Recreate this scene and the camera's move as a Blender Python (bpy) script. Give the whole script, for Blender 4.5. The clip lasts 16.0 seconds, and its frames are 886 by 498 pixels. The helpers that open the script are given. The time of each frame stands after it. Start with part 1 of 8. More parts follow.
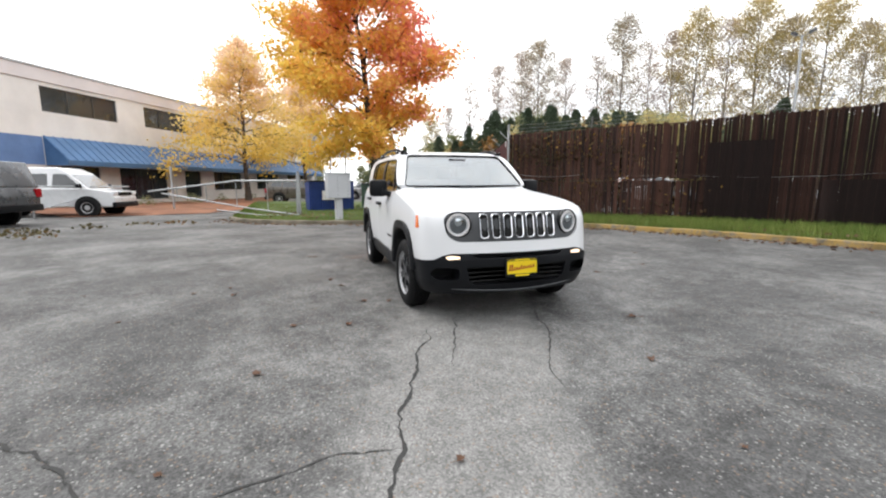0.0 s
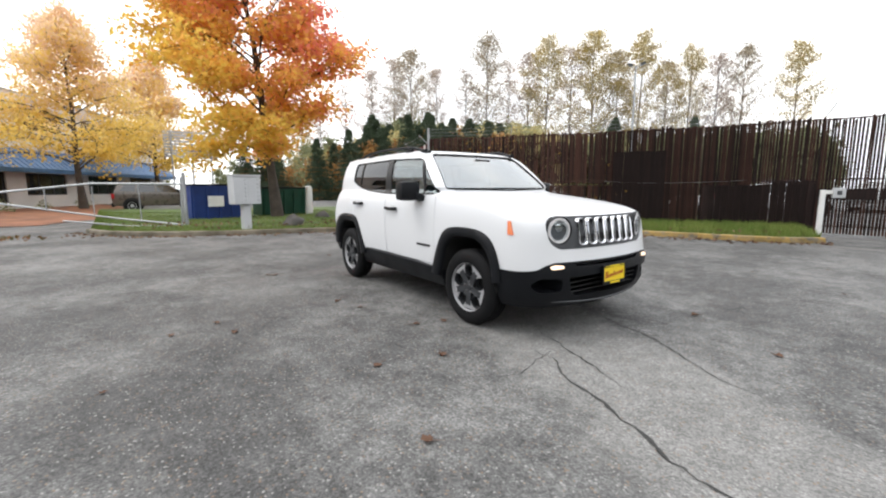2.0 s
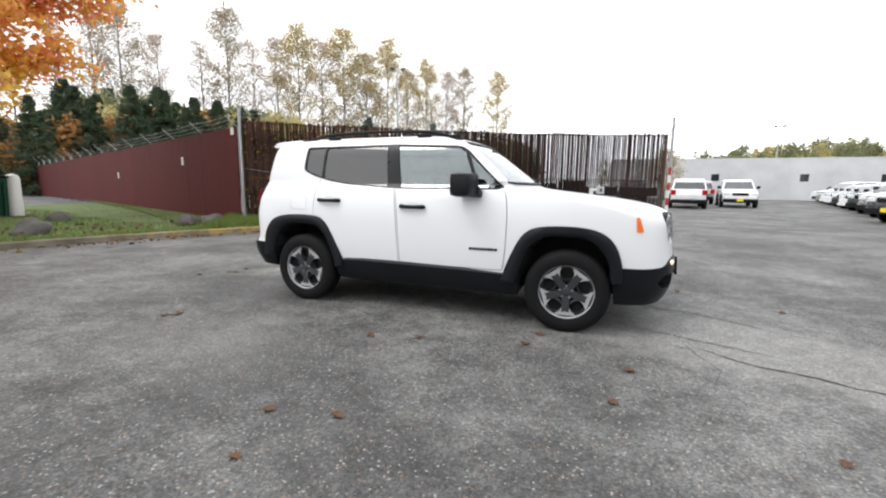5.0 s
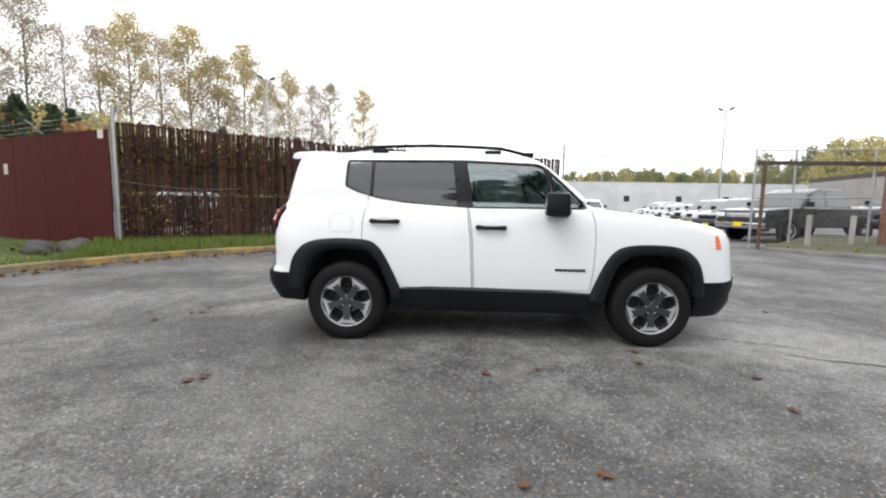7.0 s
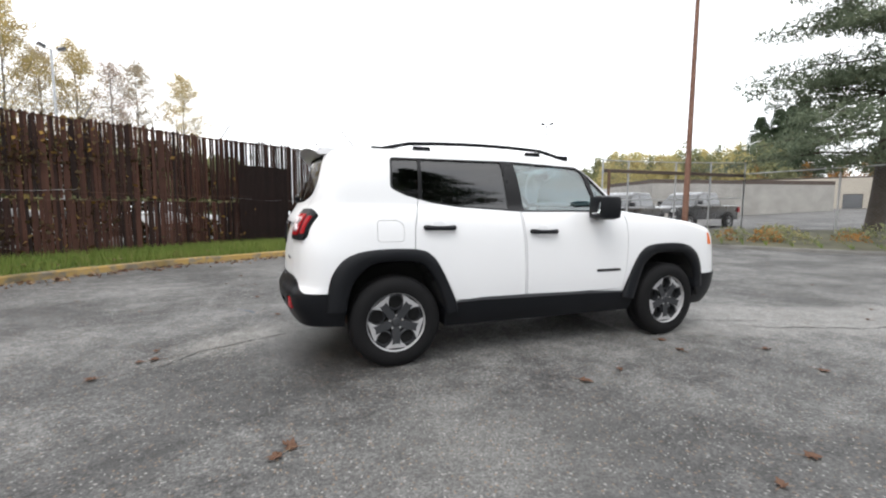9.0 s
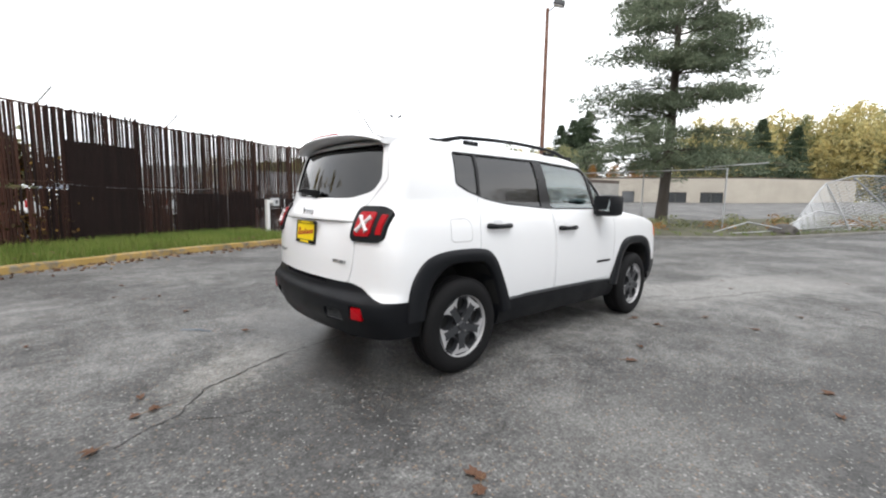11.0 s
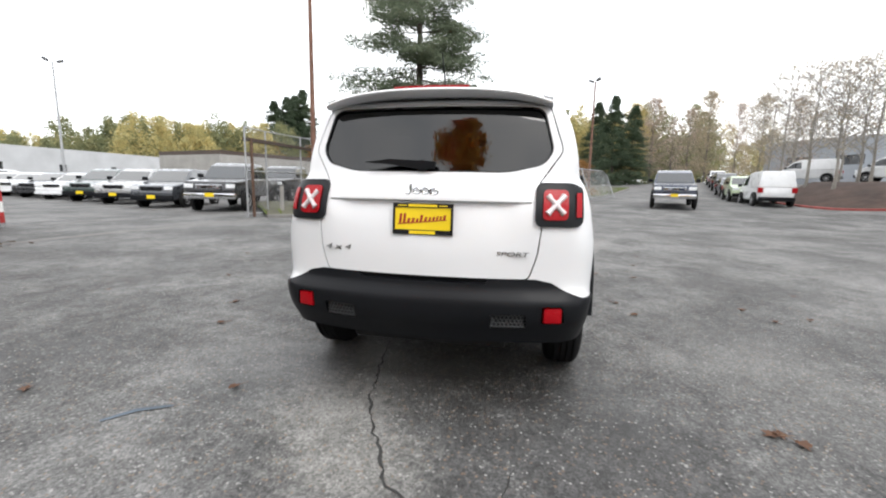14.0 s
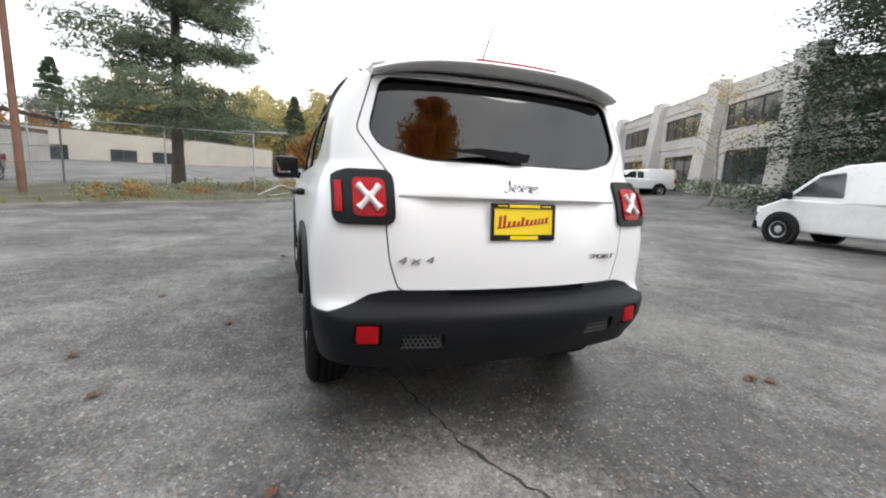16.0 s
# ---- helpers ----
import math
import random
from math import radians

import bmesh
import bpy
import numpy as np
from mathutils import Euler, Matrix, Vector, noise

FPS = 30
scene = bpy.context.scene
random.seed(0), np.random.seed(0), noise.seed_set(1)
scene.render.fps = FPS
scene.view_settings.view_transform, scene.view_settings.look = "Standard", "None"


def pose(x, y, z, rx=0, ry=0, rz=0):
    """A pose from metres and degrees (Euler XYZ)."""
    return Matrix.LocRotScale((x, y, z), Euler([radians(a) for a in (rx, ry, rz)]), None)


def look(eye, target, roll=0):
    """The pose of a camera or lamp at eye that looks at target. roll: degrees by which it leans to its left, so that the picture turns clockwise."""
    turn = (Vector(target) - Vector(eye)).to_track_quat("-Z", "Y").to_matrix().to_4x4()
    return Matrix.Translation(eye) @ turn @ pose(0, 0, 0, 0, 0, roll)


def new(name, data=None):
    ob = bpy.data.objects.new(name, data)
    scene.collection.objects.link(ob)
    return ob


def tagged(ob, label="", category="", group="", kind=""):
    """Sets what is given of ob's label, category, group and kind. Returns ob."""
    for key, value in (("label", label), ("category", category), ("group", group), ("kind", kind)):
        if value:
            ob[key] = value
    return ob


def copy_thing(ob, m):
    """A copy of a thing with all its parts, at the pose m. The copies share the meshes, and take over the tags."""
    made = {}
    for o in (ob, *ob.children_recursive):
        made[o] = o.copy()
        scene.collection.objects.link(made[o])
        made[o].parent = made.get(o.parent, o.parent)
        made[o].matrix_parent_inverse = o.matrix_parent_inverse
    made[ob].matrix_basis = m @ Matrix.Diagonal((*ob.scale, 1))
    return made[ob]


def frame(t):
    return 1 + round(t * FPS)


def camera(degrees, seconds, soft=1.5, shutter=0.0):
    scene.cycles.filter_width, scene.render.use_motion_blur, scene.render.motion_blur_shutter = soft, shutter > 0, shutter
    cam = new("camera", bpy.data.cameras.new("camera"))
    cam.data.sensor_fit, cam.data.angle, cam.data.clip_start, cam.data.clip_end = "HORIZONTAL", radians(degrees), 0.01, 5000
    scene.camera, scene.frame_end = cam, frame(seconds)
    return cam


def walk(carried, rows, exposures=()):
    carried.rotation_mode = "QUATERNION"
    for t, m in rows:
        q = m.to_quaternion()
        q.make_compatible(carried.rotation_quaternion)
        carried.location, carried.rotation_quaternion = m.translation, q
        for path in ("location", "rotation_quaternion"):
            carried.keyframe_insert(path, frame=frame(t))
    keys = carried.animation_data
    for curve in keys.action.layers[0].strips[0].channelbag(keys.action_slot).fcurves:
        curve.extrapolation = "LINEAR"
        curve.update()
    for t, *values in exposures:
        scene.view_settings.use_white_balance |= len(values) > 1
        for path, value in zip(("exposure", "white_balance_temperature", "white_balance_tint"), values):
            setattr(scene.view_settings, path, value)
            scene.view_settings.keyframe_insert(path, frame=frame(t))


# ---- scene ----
cam = camera(93.2, 16.0, 2.1)
PATH = [
    (0, (5.396, -1.752, 1.217), (3.511, -1.155, 0.915), -0.3),
    (0.5, (5.126, -2.123, 1.204), (3.276, -1.432, 0.885), -0.5),
    (1, (4.825, -2.491, 1.202), (3.036, -1.666, 0.852), 0.0),
    (1.5, (4.476, -2.825, 1.204), (2.729, -1.901, 0.9), 0.2),
    (2, (4.135, -3.15, 1.195), (2.519, -2.005, 0.915), -0.2),
    (2.5, (3.75, -3.424, 1.198), (2.263, -2.108, 0.958), -0.7),
    (3, (3.337, -3.663, 1.207), (1.963, -2.23, 0.965), -0.9),
    (3.5, (2.914, -3.877, 1.197), (1.697, -2.308, 0.96), -1.1),
    (4, (2.456, -4.011, 1.187), (1.363, -2.351, 0.96), -1.0),
    (4.2, (2.273, -4.085, 1.186), (1.257, -2.381, 0.928), -0.5),
    (6.3, (0.302, -4.374, 1.161), (-0.033, -2.419, 0.909), 0.5),
    (6.5, (0.116, -4.353, 1.181), (-0.179, -2.389, 0.944), 0.8),
    (7, (-0.337, -4.353, 1.168), (-0.409, -2.365, 0.96), 0.9),
    (7.5, (-0.77, -4.296, 1.177), (-0.66, -2.306, 1.0), -0.5),
    (8, (-1.192, -4.198, 1.16), (-0.896, -2.229, 0.965), 0.2),
    (8.5, (-1.597, -4.039, 1.159), (-1.117, -2.108, 0.955), 0.4),
    (9, (-1.96, -3.81, 1.166), (-1.301, -1.931, 0.976), 0.3),
    (9.5, (-2.274, -3.578, 1.175), (-1.398, -1.79, 0.991), 0.2),
    (9.7, (-2.368, -3.495, 1.205), (-1.426, -1.743, 1.003), 0.5),
    (11.8, (-3.74, -2.303, 1.188), (-2.202, -1.042, 0.979), 0.3),
    (12, (-3.806, -2.111, 1.169), (-2.213, -0.919, 0.961), 0.1),
    (12.5, (-3.963, -1.723, 1.158), (-2.288, -0.655, 0.927), -0.7),
    (13, (-4.085, -1.316, 1.143), (-2.291, -0.469, 0.884), 0.5),
    (13.5, (-4.118, -0.912, 1.135), (-2.248, -0.259, 0.858), 0.9),
    (14, (-4.114, -0.519, 1.134), (-2.173, -0.136, 0.84), 1.1),
    (14.5, (-4.068, -0.116, 1.137), (-2.086, -0.034, 0.88), 1.7),
    (15, (-3.982, 0.252, 1.124), (-2.009, 0.04, 0.87), 0.5),
    (15.5, (-3.818, 0.615, 1.134), (-1.898, 0.129, 0.857), 1.9),
    (16, (-3.622, 0.97, 1.133), (-1.776, 0.273, 0.809), 2.7),
]
walk(cam, [(t, look(eye, target, roll)) for t, eye, target, roll in PATH], exposures=[(0.0, 0.0), (10.5, 0.02), (12.5, 0.09), (16.0, 0.07)])

# ---- world and light: a bright overcast autumn day ----
world = bpy.data.worlds.new("overcast_sky")
scene.world = world
world.use_nodes = True
wn, wl = world.node_tree.nodes, world.node_tree.links
wn.clear()
w_out = wn.new("ShaderNodeOutputWorld")
w_bg = wn.new("ShaderNodeBackground")
w_sky = wn.new("ShaderNodeTexSky")
w_sky.sky_type = "NISHITA"
w_sky.sun_disc = False
w_sky.sun_elevation = radians(56)
w_sky.sun_rotation = radians(222)
w_sky.dust_density = 4.0
w_grey = wn.new("ShaderNodeHueSaturation")
w_grey.inputs["Saturation"].default_value = 0.25
w_grey.inputs["Value"].default_value = 0.12
w_tc = wn.new("ShaderNodeTexCoord")
w_map = wn.new("ShaderNodeMapping")
w_map.inputs["Scale"].default_value = (1.0, 1.0, 2.6)
w_noise = wn.new("ShaderNodeTexNoise")
w_noise.inputs["Scale"].default_value = 2.2
w_noise.inputs["Detail"].default_value = 6.0
w_ramp = wn.new("ShaderNodeValToRGB")
w_ramp.color_ramp.elements[0].position, w_ramp.color_ramp.elements[0].color = 0.3, (0.72, 0.75, 0.80, 1)
w_ramp.color_ramp.elements[1].position, w_ramp.color_ramp.elements[1].color = 0.7, (1.0, 1.0, 1.0, 1)
w_mix = wn.new("ShaderNodeMixRGB")
w_mix.inputs[0].default_value = 0.88
w_bg.inputs["Strength"].default_value = 2.5
wl.new(w_sky.outputs[0], w_grey.inputs["Color"])
wl.new(w_tc.outputs["Generated"], w_map.inputs[0])
wl.new(w_map.outputs[0], w_noise.inputs["Vector"])
wl.new(w_noise.outputs["Fac"], w_ramp.inputs[0])
wl.new(w_grey.outputs[0], w_mix.inputs[1])
wl.new(w_ramp.outputs[0], w_mix.inputs[2])
wl.new(w_mix.outputs[0], w_bg.inputs["Color"])
wl.new(w_bg.outputs[0], w_out.inputs["Surface"])

sun_data = bpy.data.lights.new("sun", "SUN")
sun_data.energy = 1.2
sun_data.angle = radians(25)
sun_data.color = (1.0, 0.97, 0.93)
sun = new("sun", sun_data)
sun.matrix_world = look((-18, -20, 40), (0, 0, 0))

# ---- small tools ----
rng = random.Random(7)


def part(name, bm, material, parent=None, label="", kind="", smooth=0.0):
    """Links a bmesh as one mesh object under a thing or a part."""
    me = bpy.data.meshes.new(name)
    bm.to_mesh(me)
    bm.free()
    me.materials.append(material)
    if smooth:
        me.shade_smooth()
        me.set_sharp_from_angle(angle=radians(smooth))
    ob = new(name, me)
    if parent is not None:
        ob.parent = parent
    return tagged(ob, label, kind=kind)


def piece(name, me, parent, m):
    """One more object on a shared mesh."""
    ob = new(name, me)
    ob.parent = parent
    ob.matrix_local = m
    return ob


def mesh_of(bm, material, name="shared"):
    me = bpy.data.meshes.new(name)
    bm.to_mesh(me)
    bm.free()
    me.materials.append(material)
    return me


def thing(name, label, category, at=(0, 0, 0), turn=0.0, group="", kind=""):
    ob = new(name)
    ob.empty_display_size = 0.2
    ob.matrix_basis = pose(*at, 0, 0, turn)
    return tagged(ob, label, category, group, kind)


def box(bm, x0, x1, y0, y1, z0, z1, bevel=0.0, m=None):
    vs = [bm.verts.new((x, y, z)) for x in (x0, x1) for y in (y0, y1) for z in (z0, z1)]
    fs = [bm.faces.new([vs[i] for i in q]) for q in ((0, 1, 3, 2), (4, 6, 7, 5), (0, 4, 5, 1), (2, 3, 7, 6), (0, 2, 6, 4), (1, 5, 7, 3))]
    if bevel:
        es = {e for f in fs for e in f.edges}
        r = bmesh.ops.bevel(bm, geom=list(es), offset=bevel, segments=2, affect="EDGES", profile=0.6)
        vs = list({v for f in r["faces"] for v in f.verts} | {v for v in vs if v.is_valid})
    if m is not None:
        bmesh.ops.transform(bm, matrix=m, verts=vs)
    return vs


def tube(bm, a, b, r0, r1=None, n=8, cap=True):
    """A round bar from a to b."""
    a, b = Vector(a), Vector(b)
    r1 = r0 if r1 is None else r1
    d = (b - a).normalized()
    s = d.cross(Vector((0, 0, 1)))
    s = s.normalized() if s.length > 1e-4 else Vector((1, 0, 0))
    u = d.cross(s)
    rings = []
    for c, r in ((a, r0), (b, r1)):
        rings.append([bm.verts.new(c + (s * math.cos(k * math.tau / n) + u * math.sin(k * math.tau / n)) * r) for k in range(n)])
    for k in range(n):
        bm.faces.new((rings[0][k], rings[0][(k + 1) % n], rings[1][(k + 1) % n], rings[1][k]))
    if cap:
        bm.faces.new(rings[0][::-1])
        bm.faces.new(rings[1])
    return rings


def path_tube(bm, pts, radii, n=8):
    """A bent round bar through pts."""
    rings = []
    pts = [Vector(p) for p in pts]
    for i, p in enumerate(pts):
        d = (pts[min(i + 1, len(pts) - 1)] - pts[max(i - 1, 0)]).normalized()
        s = d.cross(Vector((0.13, 0.21, 1)))
        s = s.normalized() if s.length > 1e-4 else Vector((1, 0, 0))
        u = d.cross(s).normalized()
        r = radii[i] if isinstance(radii, (list, tuple)) else radii
        rings.append([bm.verts.new(p + (s * math.cos(k * math.tau / n) + u * math.sin(k * math.tau / n)) * r) for k in range(n)])
    for q0, q1 in zip(rings, rings[1:]):
        for k in range(n):
            bm.faces.new((q0[k], q0[(k + 1) % n], q1[(k + 1) % n], q1[k]))
    bm.faces.new(rings[0][::-1])
    bm.faces.new(rings[-1])


def prism(bm, outline, axis, a, b):
    """A solid from a flat outline: along 'y' from (x, z), along 'x' from (y, z), along 'z' from (x, y)."""
    def put(p, d):
        return {"y": (p[0], d, p[1]), "x": (d, p[0], p[1]), "z": (p[0], p[1], d)}[axis]
    v0 = [bm.verts.new(put(p, a)) for p in outline]
    v1 = [bm.verts.new(put(p, b)) for p in outline]
    fs = [bm.faces.new(v0), bm.faces.new(v1[::-1])]
    n = len(outline)
    for i in range(n):
        fs.append(bm.faces.new((v0[i], v1[i], v1[(i + 1) % n], v0[(i + 1) % n])))
    bmesh.ops.recalc_face_normals(bm, faces=fs)
    return v0 + v1


def lathe(bm, profile, n=40, axis="y"):
    """Turns a profile of (radius, along) round an axis through the origin."""
    rings = []
    for r, d in profile:
        ring = []
        for k in range(n):
            c, s = math.cos(k * math.tau / n) * r, math.sin(k * math.tau / n) * r
            ring.append(bm.verts.new((c, d, s) if axis == "y" else ((d, c, s) if axis == "x" else (c, s, d))))
        rings.append(ring)
    fs = []
    for q0, q1 in zip(rings, rings[1:]):
        for k in range(n):
            fs.append(bm.faces.new((q0[k], q0[(k + 1) % n], q1[(k + 1) % n], q1[k])))
    if profile[0][0] < 0.06:
        fs.append(bm.faces.new(rings[0]))
    if profile[-1][0] < 0.06:
        fs.append(bm.faces.new(rings[-1][::-1]))
    bmesh.ops.recalc_face_normals(bm, faces=fs)


def rounded(pts, r, n=5):
    """Rounds the corners of a closed outline."""
    out = []
    k = len(pts)
    for i in range(k):
        p, a, b = Vector(pts[i]), Vector(pts[i - 1]), Vector(pts[(i + 1) % k])
        ra = min(r, (a - p).length * 0.45, (b - p).length * 0.45)
        p0, p1 = p + (a - p).normalized() * ra, p + (b - p).normalized() * ra
        for j in range(n + 1):
            t = j / n
            out.append(tuple(p0 * (1 - t) ** 2 + p * 2 * t * (1 - t) + p1 * t * t))
    return out


def lerp_table(table, v):
    """Straight interpolation in rows (key, value)."""
    if v <= table[0][0]:
        return table[0][1]
    for (a, p), (b, q) in zip(table, table[1:]):
        if v <= b:
            return p + (q - p) * (v - a) / (b - a)
    return table[-1][1]


def smooth_table(table, v):
    """Catmull-Rom interpolation in rows (key, value)."""
    if v <= table[0][0]:
        return table[0][1]
    if v >= table[-1][0]:
        return table[-1][1]
    for i in range(len(table) - 1):
        (a, p), (b, q) = table[i], table[i + 1]
        if v <= b:
            t = (v - a) / (b - a)
            m0 = (q - table[i - 1][1]) / (b - table[i - 1][0]) * (b - a) if i else q - p
            m1 = (table[i + 2][1] - p) / (table[i + 2][0] - a) * (b - a) if i + 2 < len(table) else q - p
            if m0 * (q - p) <= 0:
                m0 = 0
            if m1 * (q - p) <= 0:
                m1 = 0
            return (2 * t**3 - 3 * t**2 + 1) * p + (t**3 - 2 * t**2 + t) * m0 + (3 * t**2 - 2 * t**3) * q + (t**3 - t**2) * m1


# ---- materials ----
class Nodes:
    """A short way to wire one node material."""

    def __init__(self, name):
        self.mat = bpy.data.materials.new(name)
        self.mat.use_nodes = True
        self.n, self.l = self.mat.node_tree.nodes, self.mat.node_tree.links
        self.bsdf = self.n["Principled BSDF"]
        self.tc = self.n.new("ShaderNodeTexCoord")

    def put(self, socket, value):
        if isinstance(value, bpy.types.NodeSocket):
            self.l.new(value, socket)
        else:
            socket.default_value = value

    def noise(self, scale, detail=3.0, rough=0.55, stretch=None, vec="Object"):
        node = self.n.new("ShaderNodeTexNoise")
        node.inputs["Scale"].default_value = scale
        node.inputs["Detail"].default_value = detail
        node.inputs["Roughness"].default_value = rough
        src = self.tc.outputs[vec]
        if stretch:
            mp = self.n.new("ShaderNodeMapping")
            mp.inputs["Scale"].default_value = stretch
            self.l.new(src, mp.inputs[0])
            src = mp.outputs[0]
        self.l.new(src, node.inputs["Vector"])
        return node.outputs["Fac"]

    def ramp(self, fac, p0, c0, p1, c1):
        node = self.n.new("ShaderNodeValToRGB")
        e = node.color_ramp.elements
        e[0].position, e[1].position = p0, p1
        e[0].color = (*c0, 1) if isinstance(c0, tuple) else (c0, c0, c0, 1)
        e[1].color = (*c1, 1) if isinstance(c1, tuple) else (c1, c1, c1, 1)
        self.l.new(fac, node.inputs[0])
        return node.outputs[0]

    def mix(self, fac, a, b, how="MIX"):
        node = self.n.new("ShaderNodeMixRGB")
        node.blend_type = how
        for s, v in zip(node.inputs, (fac, a, b)):
            self.put(s, (*v, 1) if isinstance(v, tuple) and len(v) == 3 else v)
        return node.outputs[0]

    def math(self, how, a, b=0.0, c=0.0):
        node = self.n.new("ShaderNodeMath")
        node.operation = how
        for s, v in zip(node.inputs, (a, b, c)):
            self.put(s, v)
        return node.outputs[0]

    def random(self):
        return self.n.new("ShaderNodeObjectInfo").outputs["Random"]

    def island(self):
        return self.n.new("ShaderNodeNewGeometry").outputs["Random Per Island"]

    def xyz(self, vec="Object"):
        node = self.n.new("ShaderNodeSeparateXYZ")
        self.l.new(self.tc.outputs[vec], node.inputs[0])
        return node.outputs

    def bump(self, height, strength=0.3, distance=0.01):
        node = self.n.new("ShaderNodeBump")
        node.inputs["Strength"].default_value = strength
        node.inputs["Distance"].default_value = distance
        self.l.new(height, node.inputs["Height"])
        self.l.new(node.outputs[0], self.bsdf.inputs["Normal"])

    def done(self, color, rough=0.6, metal=0.0, coat=0.0, spec=None):
        self.put(self.bsdf.inputs["Base Color"], (*color, 1) if isinstance(color, tuple) and len(color) == 3 else color)
        self.put(self.bsdf.inputs["Roughness"], rough)
        self.bsdf.inputs["Metallic"].default_value = metal
        self.bsdf.inputs["Coat Weight"].default_value = coat
        self.bsdf.inputs["Coat Roughness"].default_value = 0.05
        if spec is not None:
            self.bsdf.inputs["Specular IOR Level"].default_value = spec
        return self.mat


def plain(name, color, rough=0.5, metal=0.0, coat=0.0, var=0.12, big=1.5, fine=40.0, bump=0.15, vec="Object", spec=None):
    """A surface of one colour, with stains and grain at two sizes."""
    m = Nodes(name)
    dark = tuple(c * (1 - var) for c in color)
    light = tuple(min(1.0, c * (1 + var * 0.5)) for c in color)
    base = m.ramp(m.noise(big, 4, vec=vec), 0.3, dark, 0.7, light)
    grain = m.noise(fine, 2, vec=vec)
    col = m.mix(var * 0.6, base, m.ramp(grain, 0.35, 0.35, 0.7, 1.0), "MULTIPLY")
    if bump:
        m.bump(grain, bump, 0.004)
    ro = m.ramp(m.noise(big * 3, 3, vec=vec), 0.3, max(0.02, rough - 0.08), 0.7, min(1.0, rough + 0.08))
    return m.done(col, ro, metal, coat, spec)


def glow(name, color, strength):
    m = Nodes(name)
    m.bsdf.inputs["Emission Color"].default_value = (*color, 1)
    m.bsdf.inputs["Emission Strength"].default_value = strength
    return m.done(color, 0.2)


def glass(name, tint, gloss_rough=0.01, f0=0.045):
    """Thin tinted glass: clear through, with a Fresnel gloss."""
    m = Nodes(name)
    clear = m.n.new("ShaderNodeBsdfTransparent")
    clear.inputs[0].default_value = (*tint, 1)
    shine = m.n.new("ShaderNodeBsdfGlossy")
    shine.inputs["Roughness"].default_value = gloss_rough
    edge = m.n.new("ShaderNodeLayerWeight")
    edge.inputs["Blend"].default_value = 0.5
    fres = m.math("MULTIPLY_ADD", m.math("POWER", edge.outputs["Facing"], 5.0), 1.0 - f0, f0)
    mix = m.n.new("ShaderNodeMixShader")
    m.l.new(fres, mix.inputs[0])
    m.l.new(clear.outputs[0], mix.inputs[1])
    m.l.new(shine.outputs[0], mix.inputs[2])
    m.l.new(mix.outputs[0], m.n["Material Output"].inputs["Surface"])
    return m.mat


def leafy(name, stops, trans=0.25, rough=0.6, climb=0.0, sway=0.0):
    """Leaves whose colour differs from clump to clump and drifts across the crown."""
    m = Nodes(name)
    ramp = m.n.new("ShaderNodeValToRGB")
    e = ramp.color_ramp.elements
    while len(e) < len(stops):
        e.new(0.5)
    for k, (p, c) in enumerate(stops):
        e[k].position, e[k].color = p, (*c, 1)
    drift = m.noise(0.45, 2)
    fac = m.math("ADD", m.math("MULTIPLY", m.island(), 0.45), m.math("MULTIPLY", m.math("SUBTRACT", drift, 0.22), 1.0))
    if climb:
        fac = m.math("ADD", fac, m.math("MULTIPLY_ADD", m.xyz()[2], climb, -5.0 * climb))
    if sway:
        fac = m.math("ADD", fac, m.math("MULTIPLY_ADD", m.xyz()[1], sway, sway * 1.5))
    m.l.new(fac, ramp.inputs[0])
    m.done(ramp.outputs[0], rough, spec=0.2)
    if trans:
        tr = m.n.new("ShaderNodeBsdfTranslucent")
        m.l.new(ramp.outputs[0], tr.inputs[0])
        mix = m.n.new("ShaderNodeMixShader")
        mix.inputs[0].default_value = trans
        m.l.new(m.bsdf.outputs[0], mix.inputs[1])
        m.l.new(tr.outputs[0], mix.inputs[2])
        m.l.new(mix.outputs[0], m.n["Material Output"].inputs["Surface"])
    return m.mat


